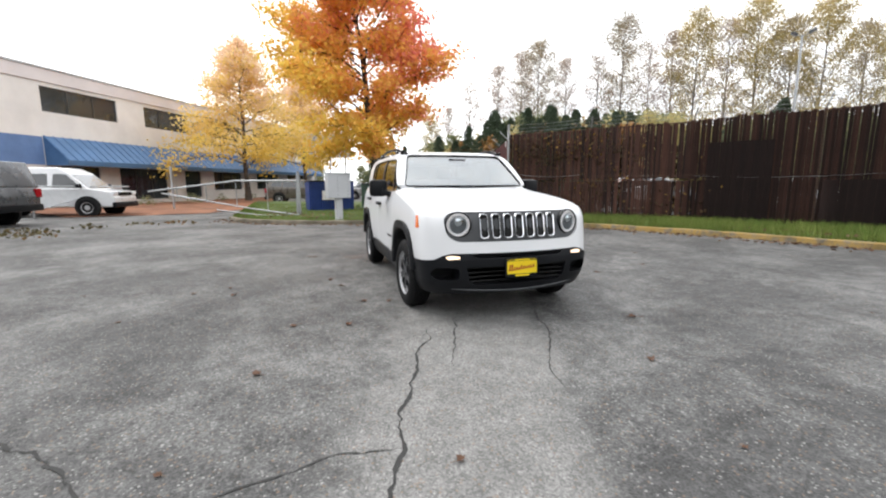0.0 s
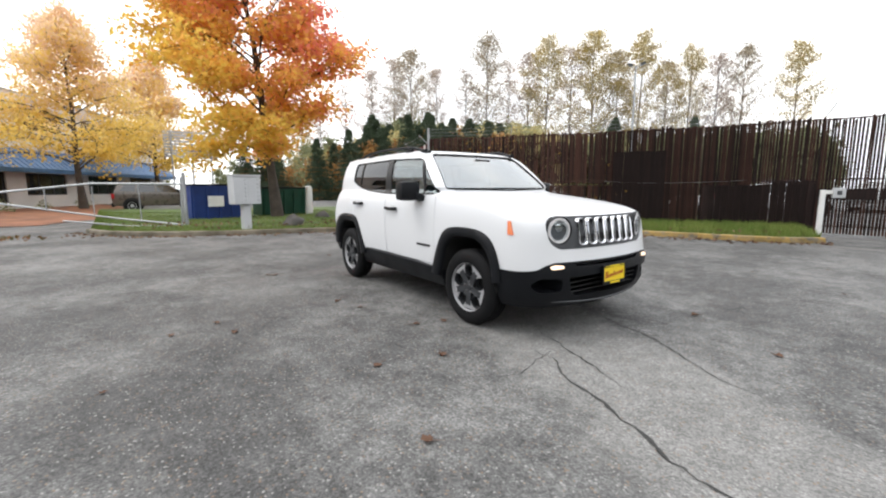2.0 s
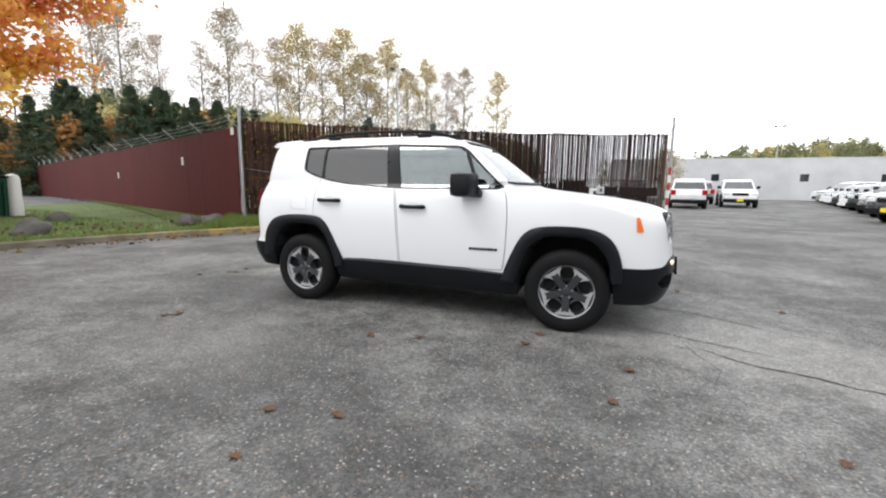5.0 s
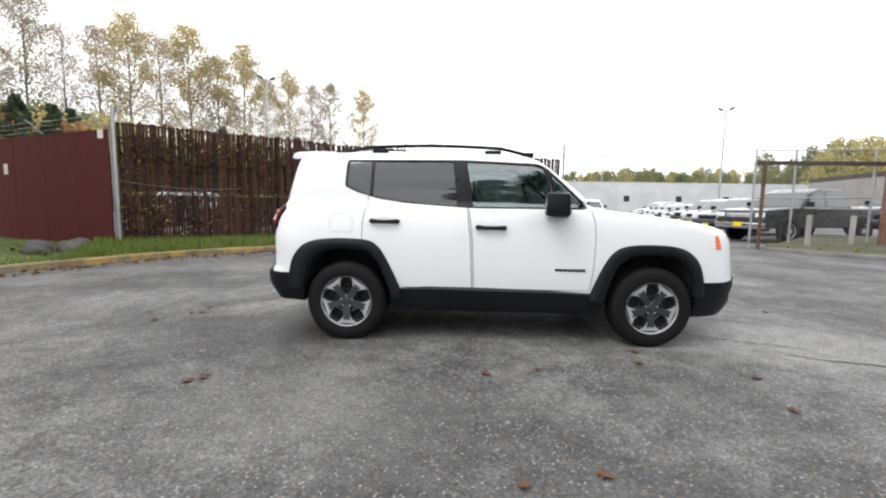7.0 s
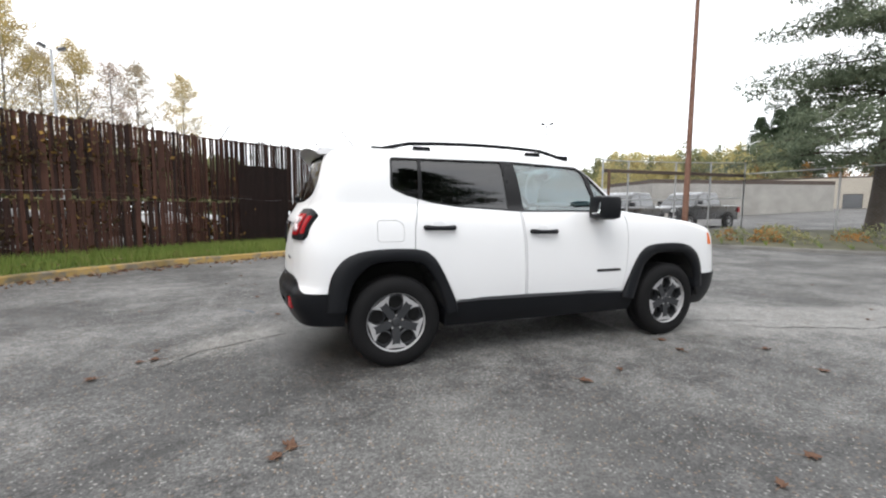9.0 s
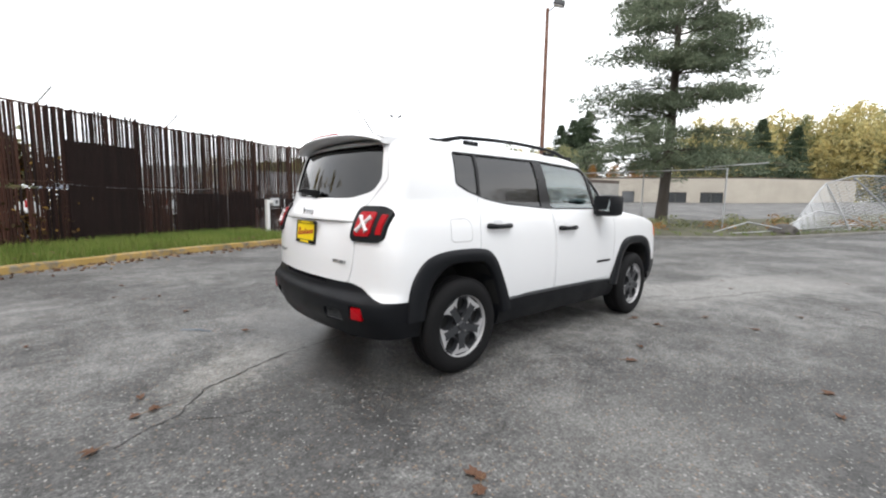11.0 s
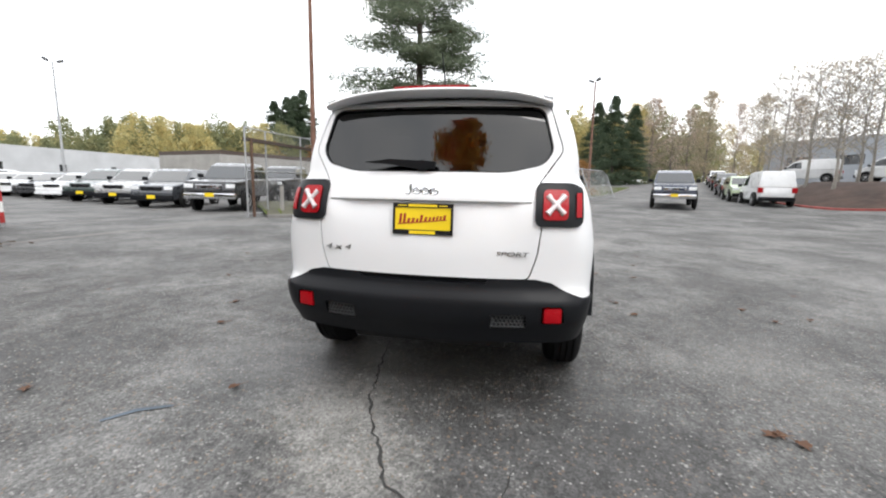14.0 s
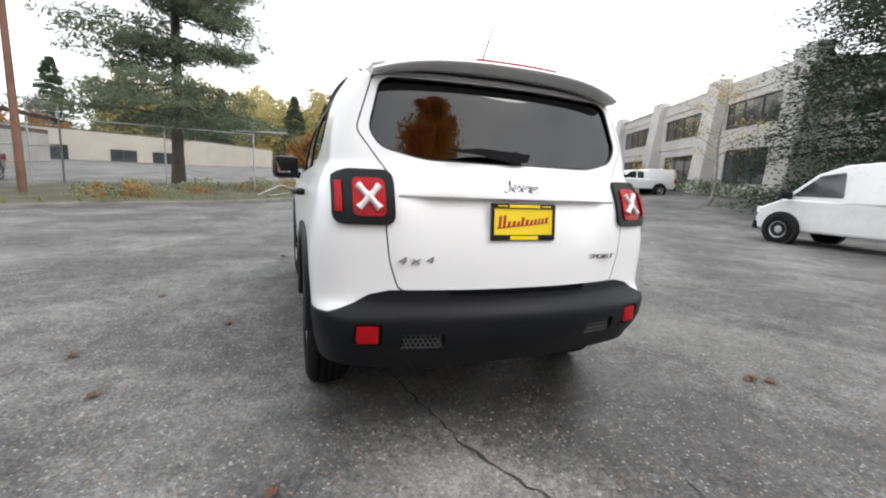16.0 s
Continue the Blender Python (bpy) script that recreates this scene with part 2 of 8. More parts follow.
def make_asphalt():
    """Old asphalt: pale worn drifts, coarse stones, a pale patch before the car, a damp stain and painted car shade at
    its tail.
    """
    m = Nodes("old_asphalt")
    X = m.xyz()
    # dark binder, with paler worn drifts whose edges break up into grains
    fine = m.noise(260.0, 2)
    crumb = m.math("SUBTRACT", m.noise(34.0, 4, 0.8), 0.5)
    broad = m.math("ADD", m.noise(0.55, 6, 0.68), m.math("MULTIPLY", crumb, 0.42))
    worn = m.ramp(broad, 0.43, 0.0, 0.63, 1.0)
    col = m.mix(worn, (0.063, 0.0625, 0.062), (0.156, 0.155, 0.151))
    mottle = m.math("ADD", m.noise(5.5, 6, 0.78), m.math("MULTIPLY", crumb, 0.35))
    col = m.mix(1.0, col, m.ramp(mottle, 0.36, 0.60, 0.66, 1.40), "MULTIPLY")
    clump = m.noise(62.0, 3, 0.75)
    col = m.mix(1.0, col, m.ramp(clump, 0.34, 0.78, 0.68, 1.24), "MULTIPLY")
    wob = m.math("MULTIPLY", m.math("SUBTRACT", m.noise(1.6, 5, 0.7), 0.5), 0.9)
    # the paler strip that runs out from under the nose
    off = m.math("SUBTRACT", m.math("ADD", X[1], wob), m.math("MULTIPLY_ADD", X[0], -0.36, 0.25))
    strip = m.math("MULTIPLY", m.ramp(m.math("ADD", m.math("ABSOLUTE", off), m.math("MULTIPLY", crumb, 0.5)), 0.48, 1.0, 0.74, 0.0), m.ramp(m.math("ADD", X[0], wob), 0.0, 0.0, 1.0, 1.0))
    far = m.math("GREATER_THAN", X[0], 1.0)
    strip = m.math("MULTIPLY", m.math("MULTIPLY", strip, far), m.ramp(m.math("ADD", m.math("MULTIPLY", X[0], 0.1), m.math("MULTIPLY", wob, 0.1)), 0.52, 1.0, 0.72, 0.0))
    col = m.mix(m.math("MULTIPLY", strip, 0.88), col, m.mix(1.0, (0.20, 0.197, 0.19), m.ramp(mottle, 0.36, 0.80, 0.66, 1.2), "MULTIPLY"))
    grit = m.math("MULTIPLY", m.math("SUBTRACT", m.noise(18.0, 5, 0.8), 0.5), 0.9)
    px, py = m.math("MULTIPLY", m.math("ADD", X[0], 1.2), 0.7), m.math("ADD", X[1], 2.1)
    pd = m.math("SQRT", m.math("ADD", m.math("MULTIPLY", px, px), m.math("MULTIPLY", py, py)))
    drift = m.ramp(m.math("ADD", m.math("ADD", pd, wob), grit), 0.2, 1.0, 0.75, 0.0)
    col = m.mix(m.math("MULTIPLY", drift, 0.5), col, (0.15, 0.148, 0.143))
    # damp ground round the tail, with the shade under the car darkened in
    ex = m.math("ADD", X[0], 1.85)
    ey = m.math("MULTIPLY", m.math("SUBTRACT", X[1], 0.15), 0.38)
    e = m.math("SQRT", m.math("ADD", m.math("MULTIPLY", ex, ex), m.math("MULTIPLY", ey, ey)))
    damp_shade = m.ramp(m.math("ADD", m.math("ADD", e, m.math("MULTIPLY", wob, 0.8)), grit), 0.30, 1.0, 0.66, 0.0)
    col = m.mix(m.math("MULTIPLY", damp_shade, 0.6), col, (0.022, 0.022, 0.022))
    # a bleached patch behind the tail
    dx = m.math("MULTIPLY", m.math("ADD", X[0], 2.5), 0.72)
    dy = m.math("SUBTRACT", X[1], m.math("MULTIPLY_ADD", X[0], 0.55, 1.62))
    d = m.math("SQRT", m.math("ADD", m.math("MULTIPLY", dx, dx), m.math("MULTIPLY", dy, dy)))
    pale = m.ramp(m.math("ADD", m.math("ADD", d, m.math("MULTIPLY", wob, 0.7)), grit), 0.20, 1.0, 0.46, 0.0)
    col = m.mix(m.math("MULTIPLY", pale, 0.6), col, m.mix(1.0, (0.25, 0.245, 0.23), m.ramp(mottle, 0.36, 0.7, 0.66, 1.2), "MULTIPLY"))
    # a darker resealed area along the near side
    fx, fy = m.math("MULTIPLY", m.math("SUBTRACT", X[0], 1.3), 0.5), m.math("MULTIPLY", m.math("ADD", X[1], 2.9), 0.7)
    fd = m.math("SQRT", m.math("ADD", m.math("MULTIPLY", fx, fx), m.math("MULTIPLY", fy, fy)))
    seal = m.ramp(m.math("ADD", fd, m.math("MULTIPLY", wob, 0.6)), 0.35, 1.0, 0.95, 0.0)
    col = m.mix(m.math("MULTIPLY", seal, 0.18), col, (0.05, 0.05, 0.05))
    # stones
    vor = m.n.new("ShaderNodeTexVoronoi")
    vor.inputs["Scale"].default_value = 105.0
    m.l.new(m.tc.outputs["Object"], vor.inputs["Vector"])
    sep = m.n.new("ShaderNodeSeparateColor")
    m.l.new(vor.outputs["Color"], sep.inputs[0])
    stones = m.ramp(sep.outputs[0], 0.05, 0.55, 0.95, 1.4)
    col = m.mix(0.75, col, stones, "MULTIPLY")
    chips = m.ramp(sep.outputs[1], 0.972, 0.0, 0.98, 1.0)
    col = m.mix(m.math("MULTIPLY", chips, 0.6), col, (0.38, 0.375, 0.36))
    tan = m.ramp(sep.outputs[2], 0.97, 0.0, 0.98, 1.0)
    col = m.mix(m.math("MULTIPLY", tan, 0.6), col, (0.22, 0.15, 0.10))
    col = m.mix(0.5, col, m.ramp(fine, 0.3, 0.55, 0.7, 1.25), "MULTIPLY")
    h = m.math("ADD", m.math("MULTIPLY", vor.outputs["Distance"], -0.8), fine)
    m.bump(h, 0.45, 0.006)
    ro = m.mix(damp_shade, m.ramp(m.noise(0.9, 4), 0.3, 0.62, 0.7, 0.86), (0.34, 0.34, 0.34))
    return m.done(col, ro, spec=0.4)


def make_grass():
    m = Nodes("autumn_grass")
    col = m.ramp(m.noise(0.8, 4), 0.3, (0.085, 0.145, 0.028), 0.7, (0.17, 0.215, 0.05))
    col = m.mix(m.ramp(m.island(), 0.75, 0.0, 1.0, 0.7), col, (0.22, 0.19, 0.08))
    return m.done(col, 0.75, spec=0.15)


ASPHALT = make_asphalt()
GRASS = make_grass()
LAWN = plain("lawn_soil", (0.085, 0.128, 0.030), 0.9, var=0.45, big=1.2, fine=45, bump=0.6)
WEEDY_SOIL = plain("weedy_soil", (0.085, 0.082, 0.05), 0.9, var=0.5, big=1.0, fine=35, bump=0.7)
CRACK = plain("crack_tar", (0.03, 0.03, 0.029), 0.85, var=0.3)
def make_kerb():
    """Concrete with the worn rest of yellow paint."""
    m = Nodes("kerb_paint")
    conc = m.ramp(m.noise(3.0, 4), 0.3, (0.10, 0.085, 0.062), 0.7, (0.21, 0.18, 0.135))
    wear = m.ramp(m.noise(5.0, 6, 0.7), 0.40, 0.0, 0.54, 1.0)
    east = m.ramp(m.math("MULTIPLY_ADD", m.xyz()[0], 1.1, 8.6), 0.0, 0.04, 1.0, 1.0)
    col = m.mix(m.math("MULTIPLY", m.math("MULTIPLY", wear, 0.72), east), conc, (0.36, 0.225, 0.045))
    col = m.mix(m.ramp(m.noise(1.4, 3), 0.50, 0.0, 0.70, 0.7), col, (0.065, 0.06, 0.035))
    m.bump(m.noise(60.0, 3), 0.4, 0.006)
    return m.done(col, 0.85)


KERB_YELLOW = make_kerb()
GUTTER = plain("dirty_gutter_concrete", (0.17, 0.165, 0.155), 0.9, var=0.35, big=1.5, fine=30, bump=0.4)
CONCRETE = plain("concrete", (0.33, 0.32, 0.30), 0.85, var=0.22, big=0.8, fine=30, bump=0.3)


def make_slat(name, a, b, streaks=0.75):
    m = Nodes(name)
    tone = m.mix(m.random(), a, b)
    streak = m.noise(6.0, 4, 0.6, stretch=(3.0, 3.0, 0.25))
    col = m.mix(streaks, tone, m.ramp(streak, 0.3, 0.35, 0.7, 1.5), "MULTIPLY")
    m.bump(m.noise(40.0, 2, stretch=(1, 1, 0.1)), 0.3, 0.003)
    return m.done(col, 0.75, spec=0.25)


SLAT = make_slat("weathered_brown_slat", (0.015, 0.0075, 0.006), (0.078, 0.034, 0.023))
PANEL_BROWN = make_slat("brown_board", (0.010, 0.005, 0.0042), (0.017, 0.008, 0.0066))
RED_PANEL = make_slat("oxide_red_panel", (0.082, 0.014, 0.016), (0.095, 0.017, 0.018), 0.25)
GALV = plain("galvanised_steel", (0.42, 0.43, 0.44), 0.45, 0.6, var=0.2, fine=25)
DULL_WIRE = plain("dull_grey_wire", (0.15, 0.15, 0.155), 0.6, 0.2, var=0.2, fine=25)
RUST = plain("rusty_steel", (0.13, 0.075, 0.05), 0.75, 0.2, var=0.35, fine=25)
WHITE_PAINT = plain("white_paint", (0.75, 0.75, 0.73), 0.5, var=0.08)
BARK = plain("grey_brown_bark", (0.075, 0.06, 0.048), 0.9, var=0.4, big=4, fine=30, bump=0.8)
PALE_BARK = plain("pale_bark", (0.30, 0.28, 0.25), 0.9, var=0.35, big=2, fine=12, bump=0.3)
MAPLE_LEAVES = leafy("maple_leaves", [(0.08, (0.74, 0.56, 0.11)), (0.48, (0.85, 0.55, 0.11)), (0.76, (0.87, 0.42, 0.16)), (1.0, (0.84, 0.28, 0.23))], 0.55, climb=0.04, sway=0.065)
YELLOW_LEAVES = leafy("yellow_leaves", [(0.15, (0.74, 0.50, 0.09)), (0.55, (0.86, 0.65, 0.20)), (0.9, (0.86, 0.66, 0.48))], 0.55, climb=0.07)
POPLAR_LEAVES = leafy("poplar_leaves", [(0.1, (0.25, 0.23, 0.17)), (0.5, (0.41, 0.345, 0.235)), (0.9, (0.52, 0.40, 0.29))], 0.45)
PINKISH_LEAVES = leafy("pale_brown_poplar_leaves", [(0.1, (0.32, 0.27, 0.21)), (0.5, (0.46, 0.37, 0.30)), (0.9, (0.58, 0.44, 0.36))], 0.45)
GOLDEN_POPLAR = leafy("golden_poplar_leaves", [(0.1, (0.28, 0.25, 0.12)), (0.5, (0.49, 0.39, 0.16)), (0.9, (0.62, 0.45, 0.18))], 0.45)
GREEN_LEAVES = leafy("dull_green_leaves", [(0.1, (0.13, 0.155, 0.085)), (0.6, (0.24, 0.25, 0.13)), (0.9, (0.34, 0.30, 0.15))], 0.4)
GOLD_LEAVES = leafy("gold_leaves", [(0.1, (0.30, 0.31, 0.17)), (0.5, (0.50, 0.44, 0.20)), (0.9, (0.60, 0.47, 0.21))], 0.45)
RUST_LEAVES = leafy("rust_leaves", [(0.1, (0.26, 0.13, 0.05)), (0.9, (0.40, 0.23, 0.08))], 0.35)
NEEDLES = leafy("pine_needles", [(0.1, (0.085, 0.11, 0.075)), (0.55, (0.15, 0.185, 0.12)), (0.9, (0.23, 0.26, 0.17))], 0.3)
DARK_NEEDLES = leafy("dark_fir_needles", [(0.1, (0.042, 0.066, 0.042)), (0.9, (0.10, 0.135, 0.078))], 0.22)
SPRUCE_NEEDLES = leafy("dark_spruce_needles", [(0.1, (0.022, 0.038, 0.024)), (0.9, (0.06, 0.085, 0.048))], 0.12)
FALLEN = leafy("fallen_leaves", [(0.1, (0.08, 0.042, 0.03)), (0.5, (0.125, 0.068, 0.043)), (0.9, (0.32, 0.23, 0.13))], 0.15)

# ---- ground ----
def ground_z(x, y):
    """The yard is level; to the east and south the land climbs a little."""
    r, a = math.hypot(x, y), math.degrees(math.atan2(y, x))
    east = lerp_table([(-110, 0.0), (-80, 0.012), (-60, 0.018), (-40, 0.022), (-20, 0.032), (25, 0.034), (36, 0.02), (48, 0.005), (85, 0.003), (110, 0.0)], a)
    return east * (max(0.0, min(r, 70.0) - 12.5)) + 0.08 * max(0.0, min(10.0, -15.0 - y)) * max(0.0, min(1.0, (x + 6.0) / 8.0))


def build_ground():
    bm = bmesh.new()
    radii = [0, 3, 6, 9, 11, 12.5, 14, 17, 21, 26, 33, 42, 55, 70, 100, 180, 400, 1200, 3000]
    n = 96
    rows = []
    for r in radii[1:]:
        rows.append([bm.verts.new((r * math.cos(k * math.tau / n), r * math.sin(k * math.tau / n), ground_z(r * math.cos(k * math.tau / n), r * math.sin(k * math.tau / n)))) for k in range(n)])
    c = bm.verts.new((0, 0, 0))
    for k in range(n):
        bm.faces.new((c, rows[0][k], rows[0][(k + 1) % n]))
    for a, b in zip(rows, rows[1:]):
        for k in range(n):
            bm.faces.new((a[k], b[k], b[(k + 1) % n], a[(k + 1) % n]))
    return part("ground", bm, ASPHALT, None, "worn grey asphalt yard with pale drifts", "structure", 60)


tagged(build_ground(), category="ground")


def ribbon(bm, pts, widths, z=0.004, jitter=0.0):
    """A flat strip along pts."""
    left, right = [], []
    for i, p in enumerate(pts):
        a, b = Vector(pts[max(i - 1, 0)]), Vector(pts[min(i + 1, len(pts) - 1)])
        d = (b - a).normalized()
        w = widths[i] if isinstance(widths, list) else widths
        s = Vector((-d.y, d.x)) * w / 2
        left.append(bm.verts.new((p[0] + s.x, p[1] + s.y, z)))
        right.append(bm.verts.new((p[0] - s.x, p[1] - s.y, z)))
    for i in range(len(pts) - 1):
        bm.faces.new((left[i], right[i], right[i + 1], left[i + 1]))


def crack(pts, width):
    """A jagged tarry crack through the asphalt."""
    fine = []
    ox = oy = 0.0
    for (x0, y0), (x1, y1) in zip(pts, pts[1:]):
        k = max(2, int(math.hypot(x1 - x0, y1 - y0) / 0.035))
        for j in range(k):
            t = j / k
            ox, oy = 0.72 * ox + rng.gauss(0, 0.008), 0.72 * oy + rng.gauss(0, 0.008)
            fine.append((x0 + (x1 - x0) * t + ox, y0 + (y1 - y0) * t + oy))
    fine.append(pts[-1])
    bm = bmesh.new()
    ribbon(bm, fine, [max(0.003, width * 0.85 * rng.uniform(0.25, 1.3) * min(1, 0.25 + 3 * min(i, len(fine) - 1 - i) / len(fine))) for i in range(len(fine))])
    tagged(part("pavement_crack", bm, CRACK, None, "jagged dark crack in the asphalt", "structure"), category="crack")


for pts, width in (
    ([(4.6, -1.78), (3.92, -1.51), (3.6, -1.38), (3.34, -1.33), (3.01, -1.21), (2.84, -1.14), (2.45, -1.02), (2.28, -0.88), (2.1, -0.86)], 0.024),
    ([(1.7, -0.45), (1.9, -0.55), (2.36, -0.70), (2.87, -0.87)], 0.014),
    ([(1.6, 0.42), (2.10, 0.20), (2.29, 0.16), (2.75, -0.06), (3.1, -0.28), (3.34, -0.33)], 0.014),
    ([(3.75, -2.3), (3.63, -1.83), (3.57, -1.63), (3.62, -1.42)], 0.016),
    ([(2.85, -3.5), (3.01, -3.21), (3.12, -3.03), (3.34, -2.84), (3.53, -2.70), (3.8, -2.55)], 0.02),
    ([(-1.3, 0.42), (-1.81, 0.32), (-2.22, 0.21), (-2.6, 0.03), (-2.75, -0.07), (-2.92, -0.31), (-3.3, -0.5)], 0.018),
    ([(-2.92, -0.31), (-2.86, -0.42), (-2.73, -0.47), (-2.53, -0.52)], 0.012),
    ([(2.16, -0.74), (2.21, -0.95), (2.3, -1.25), (2.2, -1.6)], 0.008),
):
    crack(pts, width)


bm = bmesh.new()
ribbon(bm, [(-2.62, 1.42), (-2.5, 1.34), (-2.42, 1.2)], [0.02, 0.035, 0.02], 0.005)
tagged(part("paint_mark", bm, plain("pale_blue_spray", (0.10, 0.13, 0.165), 0.8, var=0.4, fine=60), None, "faded pale blue paint mark on the asphalt", "structure"), category="marking")

# ---- kerbs and verges ----
KERB = [(1.55, 9.0), (0.95, 8.35), (0.45, 8.1), (-1.4, 7.45), (-3.3, 6.5), (-4.8, 5.55), (-6.2, 4.15), (-7.1, 2.5), (-7.7, 1.0), (-8.15, -0.4), (-8.6, -1.8), (-9.4, -3.1), (-10.4, -4.1), (-11.6, -4.6)]


def fine_path(pts, step=0.25):
    out = []
    for i in range(len(pts) - 1):
        p0, p1, p2, p3 = (Vector(pts[max(0, min(len(pts) - 1, i + k))]) for k in (-1, 0, 1, 2))
        n = max(1, int((p2 - p1).length / step))
        for j in range(n):
            t = j / n
            out.append(tuple(0.5 * ((2 * p1) + (p2 - p0) * t + (2 * p0 - 5 * p1 + 4 * p2 - p3) * t * t + (3 * p1 - p0 - 3 * p2 + p3) * t**3)))
    out.append(tuple(pts[-1]))
    return out


def offset_path(pts, d):
    """Shifts a path to its right by d."""
    out = []
    for i, p in enumerate(pts):
        a, b = Vector(pts[max(i - 1, 0)]), Vector(pts[min(i + 1, len(pts) - 1)])
        t = (b - a).normalized()
        out.append((p[0] + t.y * d, p[1] - t.x * d))
    return out


def kerb_stone(name, pts, label, height=0.12, width=0.16, base=0.0):
    bm = bmesh.new()
    prof = [(0.0, -0.02), (0.015, height - 0.02), (0.04, height), (width, height), (width, -0.02)]
    rows = []
    for o, z in prof:
        rows.append([bm.verts.new((x, y, z + ground_z(x, y) + base + rng.uniform(-0.006, 0.006))) for x, y in offset_path(pts, o)])
    for a, b in zip(rows, rows[1:]):
        for i in range(len(pts) - 1):
            bm.faces.new((a[i], a[i + 1], b[i + 1], b[i]))
    bm.faces.new([r[0] for r in rows])
    bm.faces.new([r[-1] for r in rows][::-1])
    bmesh.ops.recalc_face_normals(bm, faces=bm.faces[:])
    return tagged(part(name, bm, KERB_YELLOW, None, label, "structure"), category="kerb")


KERB_FINE = fine_path(KERB)
kerb_stone("kerb", KERB_FINE, "low concrete kerb with worn yellow paint")


def verge(name, inner, outer, label, mound=0.1, rows=8, base=0.1):
    """A sheet of soil between two paths of as many points."""
    bm = bmesh.new()
    grid = []
    for k in range(rows + 1):
        t = k / rows
        line = []
        for p, q in zip(inner, outer):
            x, y = p[0] + (q[0] - p[0]) * t, p[1] + (q[1] - p[1]) * t
            z = ground_z(x, y) + base + mound * math.sin(min(1.0, t * 1.4) * math.pi / 2) + 0.03 * noise.noise((x * 0.9, y * 0.9, 0))
            line.append(bm.verts.new((x, y, z)))
        grid.append(line)
    for a, b in zip(grid, grid[1:]):
        for i in range(len(a) - 1):
            bm.faces.new((a[i], a[i + 1], b[i + 1], b[i]))
    bmesh.ops.recalc_face_normals(bm, faces=bm.faces[:])
    return tagged(part(name, bm, LAWN, None, label, "structure", 60), category="verge")


def grass(name, where, count, label, low=0.05, high=0.11):
    """Blades sown one by one; where(rng) gives a place."""
    vs, fs = [], []
    for _ in range(count):
        x, y, z = where(rng)
        h, a = rng.uniform(low, high), rng.uniform(0, math.tau)
        w = rng.uniform(0.004, 0.009)
        dx, dy = math.cos(a), math.sin(a)
        lean = rng.uniform(0.0, 0.6) * h
        k = len(vs)
        vs += [(x - dy * w, y + dx * w, z - 0.01), (x + dy * w, y - dx * w, z - 0.01), (x + dx * lean, y + dy * lean, z + h)]
        fs.append((k, k + 1, k + 2))
    me = bpy.data.meshes.new(name)
    me.from_pydata(vs, [], fs)
    me.materials.append(GRASS)
    return tagged(new(name, me), label, "grass", kind="stuff")


FENCE_A, FENCE_B = Vector((-8.1, 4.95)), Vector((3.36, 11.5))
FENCE_LEN = (FENCE_B - FENCE_A).length
FENCE_YAW = math.degrees(math.atan2(FENCE_B.y - FENCE_A.y, FENCE_B.x - FENCE_A.x))


def bulge(s):
    """How far the fence bows away from the yard between its ends."""
    return 0.74 * math.sin(math.pi * max(0.0, min(1.0, s / FENCE_LEN)) ** 1.2)



inner = offset_path(KERB_FINE, 0.15)
def fence_foot(p):
    d = (FENCE_B - FENCE_A).normalized()
    s = max(-0.5, min(12.6, (Vector(p) - FENCE_A).dot(d)))
    return FENCE_A + d * s


FENCE_N = max(i for i, p in enumerate(KERB_FINE) if p[1] > 2.4)
fence_inner = inner[: FENCE_N + 1]
fence_outer = [tuple(fence_foot(p) + Vector((-0.51, 0.86)) * 1.4) for p in fence_inner]
verge("verge", fence_inner, fence_outer, "narrow grass strip between kerb and fence")
isl_inner = inner[FENCE_N:]
isl_outer = [(p[0] - 14.0 - 3.0 * i / len(isl_inner), p[1] * 1.9 + 1.3 + 1.9 * i / len(isl_inner)) for i, p in enumerate(isl_inner)]
isl_outer[0] = tuple(fence_foot(isl_inner[0]) + Vector((-14.0, 5.4)))
for k in range(4):
    isl_inner.insert(k, (-8.05 + 0.22 * k, 4.98 - 0.62 * k))
    isl_outer.insert(k, (-31.0 + 1.6 * k, 12.7 - 0.6 * k))
verge("verge_lawn", isl_inner, isl_outer, "lawn with fallen leaves under the maple", 0.06, 14)


def strip_place(inner_line, outer_line, power=1.0, lim=1.0):
    def where(r):
        i = r.randrange(len(inner_line) - 1)
        u, t = r.random(), r.random() ** power * lim
        p = [inner_line[i][k] + (inner_line[i + 1][k] - inner_line[i][k]) * u for k in (0, 1)]
        q = [outer_line[i][k] + (outer_line[i + 1][k] - outer_line[i][k]) * u for k in (0, 1)]
        x, y = p[0] + (q[0] - p[0]) * t, p[1] + (q[1] - p[1]) * t
        return x, y, ground_z(x, y) + 0.1 + (0.1 if inner_line is fence_inner else 0.06) * math.sin(min(1.0, t * 1.4) * math.pi / 2)
    return where


grass("grass", strip_place(fence_inner, fence_outer), 42000, "short green grass along the fence", 0.06, 0.20)
grass("lawn_grass", strip_place(isl_inner, isl_outer, 1.6, 0.75), 36000, "mown lawn grass round the maple", 0.04, 0.08)

# ---- the white car ----


def car_paint(name, color):
    """Clean glossy paint under a clear coat, with a trace of road film low down in the grain."""
    m = Nodes(name)
    col = m.mix(m.ramp(m.noise(260.0, 2), 0.4, 0.0, 0.7, 0.03), color, tuple(c * 0.8 for c in color))
    return m.done(col, 0.42, 0.0, 0.55, 0.35)


